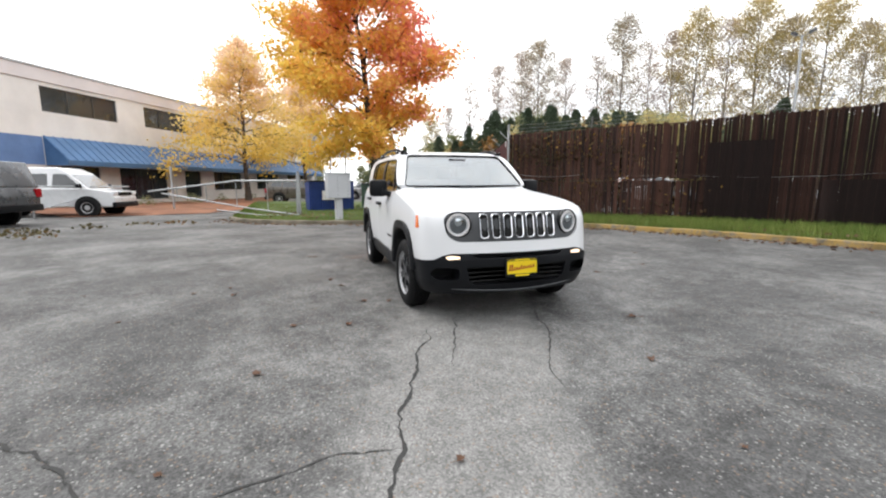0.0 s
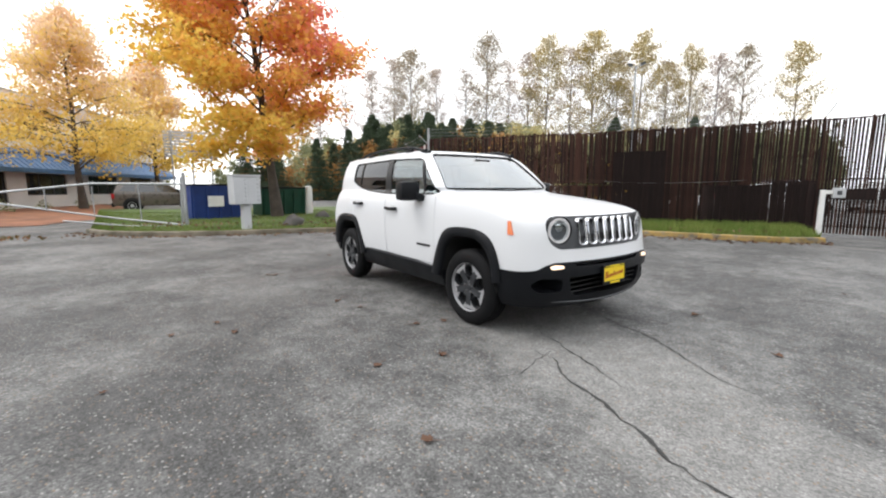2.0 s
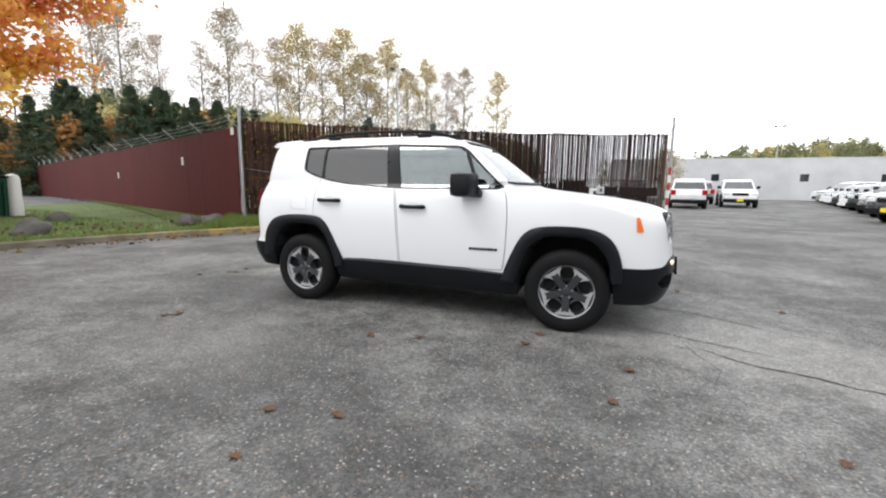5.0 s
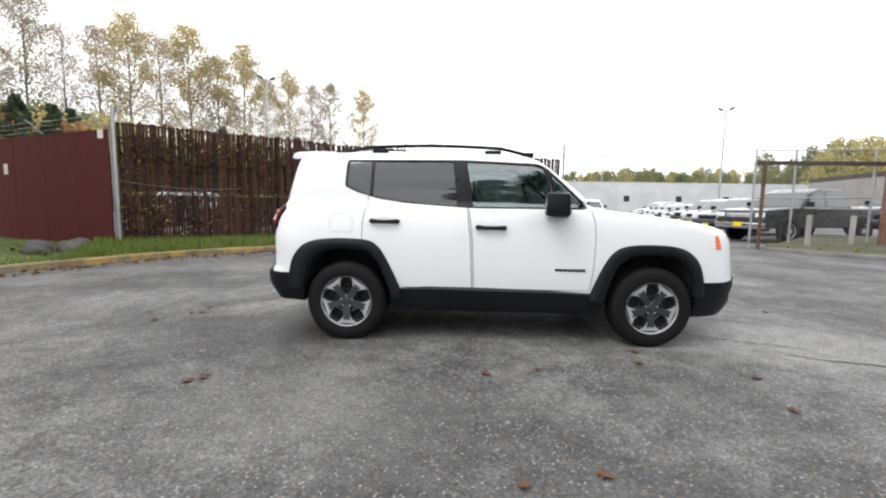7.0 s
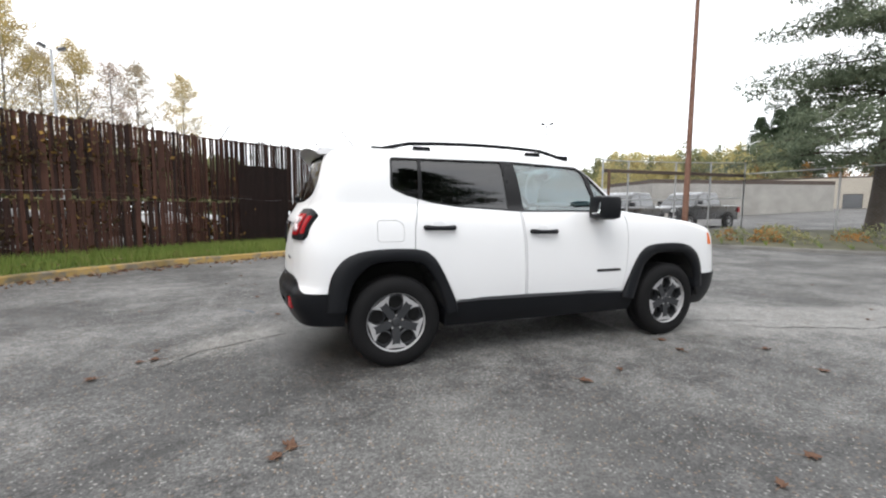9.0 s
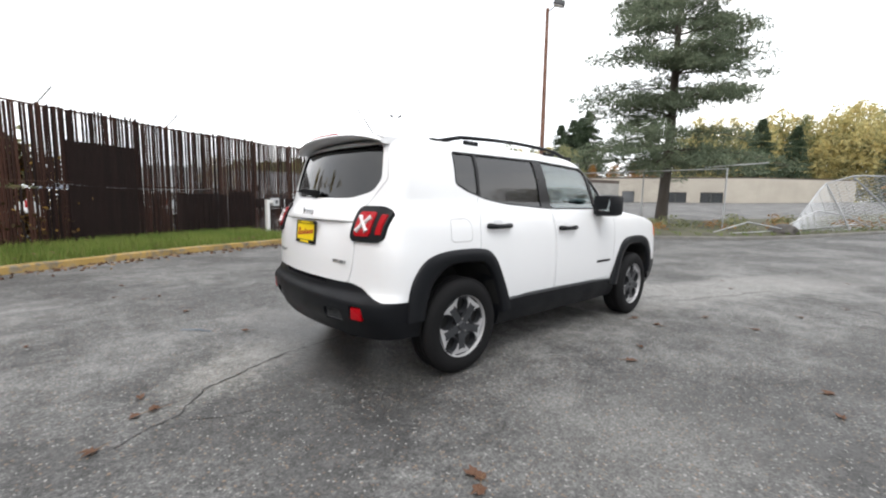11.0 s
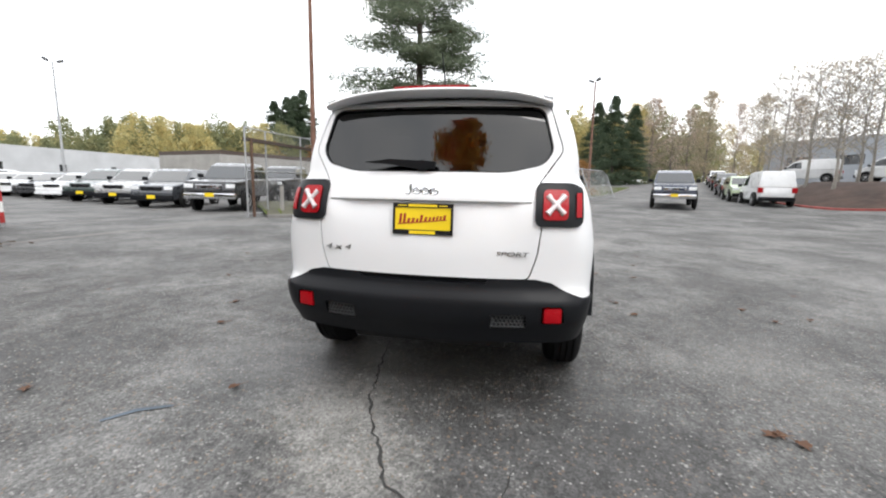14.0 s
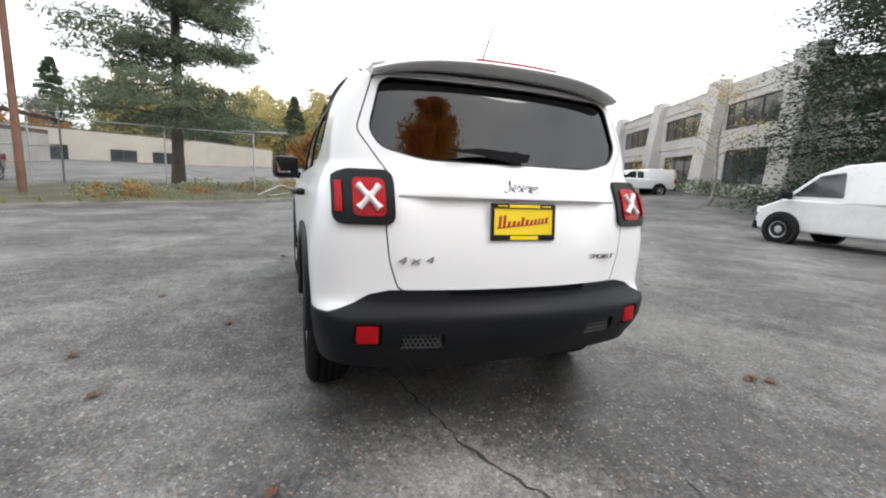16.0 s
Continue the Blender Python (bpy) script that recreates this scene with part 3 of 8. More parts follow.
PAINT_WHITE = car_paint("white_car_paint", (0.70, 0.708, 0.722))
BLACK_PLASTIC = plain("black_grained_plastic", (0.008, 0.0088, 0.0108), 0.42, var=0.2, fine=180, bump=0.12, spec=0.17)
BLACK_GLOSS = plain("black_gloss_trim", (0.010, 0.010, 0.011), 0.3, 0.0, 0.0, var=0.1, bump=0.0, spec=0.25)
DARK_GREY = plain("dark_grey_panel", (0.06, 0.063, 0.068), 0.45, 0.1, var=0.1, bump=0.05)
BADGE_GREY = plain("satin_badge_metal", (0.20, 0.205, 0.21), 0.35, 0.5, var=0.1, bump=0.0)
GRID_GREY = plain("grey_vent_plastic", (0.04, 0.042, 0.045), 0.5, var=0.1)
DARK_VOID = plain("dark_hollow", (0.008, 0.008, 0.008), 0.9, var=0.2)
RUBBER = plain("tyre_rubber", (0.0095, 0.0095, 0.0102), 0.7, var=0.25, fine=90, bump=0.25, spec=0.12)
RIM_SILVER = plain("machined_alloy", (0.43, 0.43, 0.44), 0.42, 0.35, var=0.08, bump=0.03)
RIM_DARK = plain("dark_painted_alloy", (0.035, 0.037, 0.041), 0.4, 0.3, var=0.1, bump=0.03)
CHROME = plain("chrome", (0.75, 0.76, 0.78), 0.1, 1.0, var=0.05, bump=0.0)
LAMP_SILVER = plain("lamp_silver", (0.84, 0.86, 0.88), 0.3, 0.1, var=0.1, bump=0.0)
RED_LENS = plain("red_lens", (0.33, 0.003, 0.008), 0.3, 0.0, 0.0, var=0.1, bump=0.0, spec=0.2)
PALE_LENS = plain("pale_lamp_plastic", (0.75, 0.72, 0.72), 0.2, 0.0, 1.0, var=0.06, bump=0.0)
CROSS_LENS = plain("clear_cross_lens", (0.66, 0.60, 0.61), 0.25, 0.1, 0.3, var=0.2, big=30, bump=0.0)
ORANGE_LENS = plain("orange_lens", (0.75, 0.16, 0.02), 0.2, 0.0, 1.0, var=0.08, bump=0.0)
PLATE_YELLOW = plain("plate_yellow", (0.82, 0.60, 0.01), 0.4, var=0.06, bump=0.0)
PLATE_RED = plain("plate_red", (0.30, 0.012, 0.01), 0.6, var=0.05, bump=0.0)
SEAT_CLOTH = plain("grey_seat_cloth", (0.05, 0.05, 0.052), 0.9, var=0.2)
LIT_LAMP = glow("lit_lamp", (1.0, 0.78, 0.58), 1.0)
SCREEN_GLASS = glass("windscreen_glass", (0.55, 0.64, 0.68), 0.02, 0.34)
TAIL_GLASS = glass("rear_privacy_glass", (0.10, 0.105, 0.115), 0.012, 0.065)
CLEAR_GLASS = glass("clear_car_glass", (0.66, 0.76, 0.76), 0.008, 0.15)
DARK_GLASS = glass("privacy_glass", (0.10, 0.105, 0.115), 0.008, 0.10)
LAMP_GLASS = glass("lamp_glass", (0.92, 0.94, 0.95))

XF = [(0.20, 1.98), (0.26, 2.06), (0.34, 2.11), (0.45, 2.135), (0.56, 2.135), (0.62, 2.125), (0.70, 2.11), (0.80, 2.095), (0.90, 2.078), (0.96, 2.06), (0.99, 2.035), (1.01, 1.99), (1.03, 1.925), (1.045, 1.86), (1.07, 1.715), (1.10, 1.49), (1.125, 1.27), (1.145, 1.09), (1.165, 0.97), (1.19, 0.915), (1.24, 0.865), (1.3, 0.79), (1.4, 0.655), (1.5, 0.515), (1.56, 0.42), (1.6, 0.33), (1.625, 0.2), (1.645, -0.05), (1.655, -0.3), (1.66, -0.5)]
XR = [(0.20, -1.93), (0.26, -2.0), (0.36, -2.035), (0.42, -2.07), (0.48, -2.095), (0.56, -2.10), (0.59, -2.086), (0.62, -2.064), (0.67, -2.057), (0.72, -2.055), (0.85, -2.055), (0.95, -2.05), (1.03, -2.035), (1.1, -2.005), (1.2, -1.95), (1.25, -1.928), (1.4, -1.882), (1.5, -1.852), (1.57, -1.82), (1.6, -1.765), (1.625, -1.65), (1.645, -1.35), (1.655, -1.1), (1.66, -0.9)]
HALF = [(0.20, 0.74), (0.26, 0.80), (0.36, 0.845), (0.5, 0.872), (0.65, 0.885), (0.8, 0.888), (0.95, 0.882), (1.05, 0.868), (1.12, 0.848), (1.16, 0.828), (1.19, 0.808), (1.22, 0.801), (1.30, 0.790), (1.40, 0.770), (1.48, 0.747), (1.54, 0.722), (1.58, 0.698), (1.61, 0.660), (1.63, 0.60), (1.645, 0.51), (1.655, 0.38), (1.66, 0.25)]
BOW_F = [(0.2, 0.16), (0.9, 0.14), (1.0, 0.18), (1.1, 0.24), (1.18, 0.22), (1.22, 0.16), (1.55, 0.10), (1.66, 0.1)]
RAD_F = [(0.2, 0.22), (0.9, 0.24), (1.05, 0.22), (1.18, 0.14), (1.22, 0.07), (1.55, 0.07), (1.6, 0.12), (1.66, 0.12)]
BOW_R = [(0.2, 0.14), (0.56, 0.14), (0.64, 0.16), (1.15, 0.16), (1.25, 0.135), (1.5, 0.12), (1.66, 0.10)]
# the tailgate steps in below a lip that carries the badge
LEDGE = [(0.78, 0.0), (0.86, 0.010), (1.0, 0.028), (1.056, 0.032), (1.066, -0.004), (1.085, -0.010), (1.15, -0.003), (1.2, 0.0)]
RAD_R = [(0.2, 0.2), (0.6, 0.19), (0.9, 0.155), (1.1, 0.15), (1.25, 0.13), (1.5, 0.12), (1.6, 0.15), (1.66, 0.12)]


def taper(x, z=0.0):
    """How much the plan narrows towards nose and tail; more so round the tail lamps."""
    tuck = 0.018 * max(0.0, min(1.0, (-x - 1.3) / 0.6)) ** 2 * lerp_table([(0.84, 0.0), (0.98, 1.0), (1.14, 1.0), (1.32, 0.0)], z)
    return (0.055 if x > 0 else 0.012) * (max(0.0, abs(x) - 1.15) / 0.9) ** 2 + tuck


def half_slice(z, d=0.0):
    """The plan outline of the body at height z for y >= 0, shrunk by d, from the nose to the tail."""
    xf, xr, w = smooth_table(XF, z) - d, smooth_table(XR, z) + d, smooth_table(HALF, z) - d
    bow, rf, rr = lerp_table(BOW_F, z), lerp_table(RAD_F, z), lerp_table(RAD_R, z)
    bow_r = lerp_table(BOW_R, z)
    rf, rr = min(rf, w * 0.8), min(rr, w * 0.8)
    pts = []
    y1 = w - rf
    for k in range(16):
        y = y1 * k / 16
        pts.append((xf - bow * (y / w) ** 2, y))
    x1 = xf - bow * (y1 / w) ** 2
    s1 = 2 * bow * y1 / w**2
    for k in range(9):
        t = k / 9
        p0, p1, p2 = (x1, y1), (x1 - s1 * rf * 0.9, w), (x1 - rf * 1.25, w)
        pts.append(tuple((1 - t) ** 2 * a + 2 * t * (1 - t) * b + t * t * c for a, b, c in zip(p0, p1, p2)))
    y2 = w - rr
    x2 = xr + bow_r * (y2 / w) ** 2
    s2 = 2 * bow_r * y2 / w**2
    xa, xb = x1 - rf * 1.25, x2 + rr * 1.25
    for k in range(64):
        pts.append((xa + (xb - xa) * k / 64, w))
    for k in range(9):
        t = k / 9
        p0, p1, p2 = (xb, w), (x2 + s2 * rr * 0.9, w), (x2, y2)
        pts.append(tuple((1 - t) ** 2 * a + 2 * t * (1 - t) * b + t * t * c for a, b, c in zip(p0, p1, p2)))
    for k in range(15):
        y = y2 * (1 - k / 14)
        dip = lerp_table(LEDGE, z) * max(0.0, min(1.0, (0.58 - y) / 0.16))
        pts.append((xr + bow_r * (y / w) ** 2 + dip, y))
    return [(x, y - taper(x, z) * min(1.0, y / w)) for x, y in pts]


LEVELS = [0.20, 0.23, 0.26, 0.30, 0.36, 0.43, 0.47, 0.5, 0.54, 0.565, 0.58, 0.6, 0.62, 0.64, 0.68, 0.74, 0.8, 0.86, 0.91, 0.945, 0.97, 0.99, 1.005, 1.02, 1.035, 1.05, 1.056, 1.066, 1.08, 1.095, 1.11, 1.125, 1.14, 1.155, 1.17, 1.185, 1.195, 1.205, 1.22, 1.25, 1.3, 1.36, 1.42, 1.48, 1.53, 1.56, 1.58, 1.595, 1.61, 1.62, 1.63, 1.638, 1.645, 1.65, 1.655, 1.66]


def shell(d=0.0):
    """The whole body as a closed solid, shrunk by d."""
    bm = bmesh.new()
    rows = []
    top = LEVELS[-1]
    for z in LEVELS:
        h = half_slice(z, d)
        zz = z - d * max(0.0, (z - 0.9) / (top - 0.9)) + d * max(0.0, (0.5 - z) / 0.3)
        ring = [(x, y) for x, y in h] + [(x, -y) for x, y in h[-2:0:-1]]
        rows.append([bm.verts.new((x, y, zz)) for x, y in ring])
    n = len(rows[0])
    for a, b in zip(rows, rows[1:]):
        for k in range(n):
            bm.faces.new((a[k], a[(k + 1) % n], b[(k + 1) % n], b[k]))
    bm.faces.new(rows[0])
    bm.faces.new(rows[-1][::-1])
    bmesh.ops.recalc_face_normals(bm, faces=bm.faces[:])
    return bm


def face_x(y, z, front=True, d=0.0):
    """Where the nose or the tail stands at a place of its face."""
    h = half_slice(z, d)
    line = h[:26] if front else h[::-1][:25]
    y = abs(y)
    for p, q in zip(line, line[1:]):
        if p[1] <= y <= q[1]:
            t = (y - p[1]) / max(1e-6, q[1] - p[1])
            return p[0] + (q[0] - p[0]) * t
    return line[-1][0]


def flank_y(x, z, d=0.0):
    """How far out the side stands at a place."""
    h = half_slice(z, d)[16:]
    for p, q in zip(h, h[1:]):
        if q[0] <= x <= p[0]:
            t = (p[0] - x) / max(1e-6, p[0] - q[0])
            return p[1] + (q[1] - p[1]) * t
    return h[0][1]


def to_mesh(bm):
    me = bpy.data.meshes.new("work")
    bm.to_mesh(me)
    bm.free()
    return me


def carve(me, cutter, how="DIFFERENCE"):
    """me with a cutter taken away from it, or kept in common with it. Uses up neither."""
    a, b = new("work_a", me), new("work_b", cutter)
    mod = a.modifiers.new("carve", "BOOLEAN")
    mod.operation, mod.object, mod.solver = how, b, "EXACT"
    out = bpy.data.meshes.new_from_object(a.evaluated_get(bpy.context.evaluated_depsgraph_get()))
    bpy.data.objects.remove(a)
    bpy.data.objects.remove(b)
    return out


def blocks(*items):
    """A cutter of several solids: (outline, axis, from, to)."""
    bm = bmesh.new()
    for outline, axis, a, b in items:
        prism(bm, outline, axis, a, b)
    return to_mesh(bm)


def both(outline, a, b):
    """The same side outline on the right and on the left flank."""
    return ((outline, "y", -b, -a), (outline, "y", a, b))


def mirror(half):
    """A closed (y, z) outline from its right half, listed from the middle outward and back."""
    return half + [(-y, z) for y, z in half[::-1] if abs(y) > 1e-6]


def inset(outline, d):
    """Shrinks an outline by d."""
    n = len(outline)
    area = sum(outline[i - 1][0] * outline[i][1] - outline[i][0] * outline[i - 1][1] for i in range(n))
    s = 1 if area > 0 else -1
    out = []
    for i in range(n):
        p, a, b = Vector(outline[i]), Vector(outline[i - 1]), Vector(outline[(i + 1) % n])
        e0, e1 = (p - a), (b - p)
        e0 = e0.normalized() if e0.length > 1e-7 else e1.normalized()
        e1 = e1.normalized() if e1.length > 1e-7 else e0
        m = Vector((-e0.y - e1.y, e0.x + e1.x))
        m = m.normalized() / max(0.35, math.sqrt(max(0.0, (1 + e0.dot(e1)) / 2)))
        out.append((p.x + m.x * d * s, p.y + m.y * d * s))
    return out


GLASS_BAND = rounded([(-1.30, 1.545), (-0.3, 1.553), (0.33, 1.527), (0.40, 1.495), (0.745, 1.165), (0.70, 1.148), (-0.20, 1.145), (-0.36, 1.152), (-0.80, 1.18), (-1.02, 1.215), (-1.20, 1.265), (-1.31, 1.315)], 0.03, 3)
PANE_QUARTER = rounded([(-1.285, 1.532), (-1.086, 1.535), (-1.094, 1.247), (-1.2, 1.283), (-1.292, 1.325)], 0.02, 3)
PANE_REAR = rounded([(-1.062, 1.535), (-0.392, 1.54), (-0.352, 1.166), (-0.80, 1.195), (-1.07, 1.238)], 0.02, 3)
PANE_FRONT = rounded([(-0.275, 1.54), (0.31, 1.514), (0.375, 1.49), (0.50, 1.163), (-0.215, 1.16)], 0.02, 3)
PANE_CORNER = rounded([(0.425, 1.457), (0.70, 1.185), (0.71, 1.165), (0.525, 1.163)], 0.012, 3)
SCREEN = rounded([(-0.738, 1.198), (0.0, 1.178), (0.738, 1.198), (0.60, 1.585), (-0.60, 1.585)], 0.06, 4)
BACK_GLASS = rounded([(-0.59, 1.562), (0.59, 1.562), (0.65, 1.33), (0.60, 1.255), (0.42, 1.21), (-0.42, 1.21), (-0.60, 1.255), (-0.65, 1.33)], 0.06, 4)
NOSE_PANEL = rounded([(-0.668, 0.93), (-0.60, 0.984), (0.60, 0.984), (0.668, 0.93), (0.65, 0.79), (0.56, 0.728), (-0.56, 0.728), (-0.65, 0.79)], 0.05, 4)
BUMPER_F = mirror([(0.0, 0.12), (0.97, 0.12), (0.97, 0.555), (0.84, 0.565), (0.755, 0.58), (0.69, 0.615), (0.62, 0.633), (0.0, 0.632)])
BUMPER_R = mirror([(0.0, 0.12), (0.97, 0.12), (0.97, 0.57), (0.82, 0.585), (0.72, 0.625), (0.66, 0.66), (0.58, 0.678), (0.0, 0.68)])
WELL_R = [(-1.675, 0.1), (-1.64, 0.52), (-1.58, 0.68), (-1.47, 0.765), (-1.37, 0.788), (-1.18, 0.788), (-1.08, 0.757), (-0.99, 0.66), (-0.91, 0.45), (-0.875, 0.1)]
WELL_F = [(0.865, 0.1), (0.90, 0.45), (0.97, 0.66), (1.06, 0.752), (1.15, 0.783), (1.36, 0.783), (1.47, 0.75), (1.565, 0.66), (1.63, 0.48), (1.665, 0.1)]
DOOR_F = [(0.765, 0.47), (0.788, 0.66), (0.795, 0.92), (0.785, 1.06), (0.75, 1.172), (0.40, 1.20), (-0.262, 1.20), (-0.225, 0.9), (-0.203, 0.47)]
DOOR_R = [(-0.213, 0.47), (-0.235, 0.9), (-0.272, 1.21), (-1.09, 1.30), (-1.118, 1.17), (-1.145, 1.02), (-1.15, 0.80), (-0.93, 0.62), (-0.83, 0.47)]
TAILGATE = rounded([(-0.545, 0.672), (0.545, 0.672), (0.585, 0.80), (0.60, 0.94), (0.57, 1.14), (0.70, 1.33), (0.62, 1.575), (-0.62, 1.575), (-0.70, 1.33), (-0.57, 1.14), (-0.60, 0.94), (-0.585, 0.80)], 0.03, 3)
HOOD = [(0.90, -0.745), (1.3, -0.745), (1.62, -0.725), (1.86, -0.66), (2.0, -0.50), (2.06, 0.0), (2.0, 0.50), (1.86, 0.66), (1.62, 0.725), (1.3, 0.745), (0.90, 0.745)]


def build_car():
    car = thing("car", "white compact off-road car with black plastic wheel arches, parked on asphalt", "car")

    def keep(name, me, material, parent, label="", smooth=32.0):
        me.materials.clear()
        me.materials.append(material)
        me.shade_smooth()
        me.set_sharp_from_angle(angle=radians(smooth))
        ob = new(name, me)
        ob.parent = parent
        return tagged(ob, label)

    outer = to_mesh(shell())
    wells = blocks(*both(WELL_R, 0.45, 1.3), *both(WELL_F, 0.45, 1.3))
    cavity = carve(to_mesh(shell(0.05)), blocks(([(-1.85, 0.86), (0.98, 0.86), (0.98, 1.63), (-1.85, 1.63)], "y", -1.2, 1.2)), "INTERSECT")
    white = carve(outer, cavity)
    white = carve(white, blocks((BUMPER_F, "x", 1.45, 2.6)))
    white = carve(white, blocks((BUMPER_R, "x", -2.6, -1.45)))
    white = carve(white, blocks(([(-1.44, 0.05), (1.44, 0.05), (1.44, 0.36), (-1.44, 0.36)], "y", -1.2, 1.2)))
    white = carve(white, blocks(*both(inset(WELL_R, -0.03), 0.45, 1.3), *both(inset(WELL_F, -0.03), 0.45, 1.3)))
    white = carve(white, blocks(*both(GLASS_BAND, 0.45, 1.2)))
    white = carve(white, blocks((SCREEN, "x", 0.1, 1.6), (BACK_GLASS, "x", -2.3, -1.55)))
    white = carve(white, blocks((NOSE_PANEL, "x", 1.7, 2.5)))
    # the panels that open, each cut out and set back with a gap
    def split(rest, name, cutter_big, cutter_small, label=""):
        keep(name, carve(rest, cutter_small, "INTERSECT"), PAINT_WHITE, car, label)
        return carve(rest, cutter_big)

    gap = 0.0065
    for outline, name in ((DOOR_F, "front_door"), (DOOR_R, "rear_door")):
        o = rounded(outline, 0.03, 3)
        for a, b in ((-1.2, -0.55), (0.55, 1.2)):
            white = split(white, name, blocks((o, "y", a, b)), blocks((inset(o, gap), "y", a, b)))
    white = split(white, "tailgate", blocks((TAILGATE, "x", -2.5, -1.66)), blocks((inset(TAILGATE, gap), "x", -2.5, -1.66)))
    o = rounded(HOOD, 0.05, 3)
    white = split(white, "hood", blocks((o, "z", 0.99, 1.176)), blocks((inset(o, gap), "z", 0.99, 1.176)))
    flap = rounded([(-1.42, 0.93), (-1.42, 1.085), (-1.27, 1.085), (-1.225, 1.05), (-1.225, 0.93)], 0.03, 4)
    white = split(white, "fuel_flap", blocks((flap, "y", -1.2, -0.78)), blocks((inset(flap, 0.003), "y", -1.2, -0.78)))
    keep("body", white, PAINT_WHITE, car)

    # black bumpers and sills
    proud = to_mesh(shell(-0.008))
    bump_f = carve(carve(proud, blocks((BUMPER_F, "x", 1.45, 2.6)), "INTERSECT"), wells)
    openings = mirror([(0.0, 0.355), (0.40, 0.355), (0.46, 0.385), (0.49, 0.515), (0.0, 0.515)])
    slim = mirror([(0.0, 0.59), (0.40, 0.594), (0.45, 0.622), (0.0, 0.622)])
    bump_f = carve(bump_f, blocks((openings, "x", 1.9, 2.085), (openings, "x", 2.085, 2.5), (slim, "x", 2.06, 2.5)))
    pocket = rounded([(0.55, 0.40), (0.55, 0.505), (0.74, 0.515), (0.79, 0.46), (0.74, 0.405)], 0.03, 3)
    bump_f = carve(bump_f, blocks((pocket, "x", 1.86, 2.5), ([(-y, z) for y, z in pocket], "x", 1.86, 2.5)))
    bump_f = carve(bump_f, blocks(([(1.3, 0.0), (2.5, 0.0), (2.5, 0.278), (1.3, 0.25)], "y", -1.2, 1.2)))
    keep("front_bumper", bump_f, BLACK_PLASTIC, car, "black grained plastic front bumper")
    bump_r = carve(carve(proud, blocks((BUMPER_R, "x", -2.6, -1.45)), "INTERSECT"), wells)
    bump_r = carve(bump_r, blocks(([(-2.5, 0.0), (-1.3, 0.0), (-1.3, 0.30), (-1.75, 0.34), (-2.5, 0.335)], "y", -1.2, 1.2)))
    step = rounded(mirror([(0.0, 0.652), (0.33, 0.652), (0.37, 0.70), (0.0, 0.70)]), 0.01, 2)
    bump_r = carve(bump_r, blocks((step, "x", -2.5, -2.02)))
    grids = []
    for s in (1, -1):
        grids.append((rounded([(s * 0.36, 0.425), (s * 0.36, 0.505), (s * 0.54, 0.51), (s * 0.54, 0.43)], 0.015, 3), "x", -2.5, -2.015))
        grids.append((rounded([(s * 0.615, 0.455), (s * 0.615, 0.55), (s * 0.72, 0.55), (s * 0.735, 0.46)], 0.015, 3), "x", -2.5, -1.985))
    bump_r = carve(bump_r, blocks(*grids))
    keep("rear_bumper", bump_r, BLACK_PLASTIC, car, "black plastic rear bumper with red reflectors")
    sill_line = [(-0.97, 0.265), (0.90, 0.265), (0.93, 0.455), (0.80, 0.44), (0.4, 0.452), (-0.2, 0.458), (-0.6, 0.462), (-0.80, 0.462), (-0.95, 0.47)]
    core = to_mesh(shell(0.10))
    for a, b in ((-1.2, -0.4), (0.4, 1.2)):
        sill = carve(carve(carve(proud, blocks((sill_line, "y", a, b)), "INTERSECT"), wells), core)
        keep("sill", sill, BLACK_PLASTIC, car, "black plastic sill")
        line = [(-0.82, 0.455), (-0.6, 0.462), (-0.2, 0.458), (0.4, 0.452), (0.78, 0.44), (0.78, 0.452), (0.4, 0.474), (-0.2, 0.484), (-0.6, 0.484), (-0.81, 0.468)]
        keep("sill_strip", carve(carve(to_mesh(shell(-0.012)), blocks((line, "y", a, b)), "INTERSECT"), core), DARK_GREY, car, "grey strip above the sill")

    # glass and its black surrounds
    rim_out, rim_in = to_mesh(shell(0.004)), to_mesh(shell(0.03))
    layer = carve(rim_out, rim_in)
    pane_layer = carve(to_mesh(shell(0.011)), to_mesh(shell(0.016)))
    panes = (PANE_QUARTER, PANE_REAR, PANE_FRONT, PANE_CORNER)
    for a, b in ((-1.2, -0.45), (0.45, 1.2)):
        trim = carve(layer, blocks((GLASS_BAND, "y", a, b)), "INTERSECT")
        trim = carve(trim, blocks(*[(p, "y", a, b) for p in panes]))
        keep("window_trim", trim, BLACK_GLOSS, car, "black window surround")
        for p, name, mat in zip(panes, ("quarter_window", "rear_door_window", "front_door_window", "corner_window"), (DARK_GLASS, DARK_GLASS, CLEAR_GLASS, CLEAR_GLASS)):
            ob = keep(name, carve(pane_layer, blocks((p, "y", a, b)), "INTERSECT"), mat, car)
            ob.visible_shadow = False
    ob = keep("windscreen", carve(pane_layer, blocks((inset(SCREEN, 0.012), "x", 0.1, 1.6)), "INTERSECT"), SCREEN_GLASS, car, "large clear windscreen reflecting the pale sky")
    ob.visible_shadow = False
    keep("windscreen_seal", carve(carve(layer, blocks((SCREEN, "x", 0.1, 1.6)), "INTERSECT"), blocks((inset(SCREEN, 0.014), "x", 0.1, 1.6))), BLACK_GLOSS, car)
    ob = keep("rear_window", carve(pane_layer, blocks((inset(BACK_GLASS, 0.006), "x", -2.3, -1.5)), "INTERSECT"), TAIL_GLASS, car, "dark tinted rear window")
    ob.visible_shadow = False
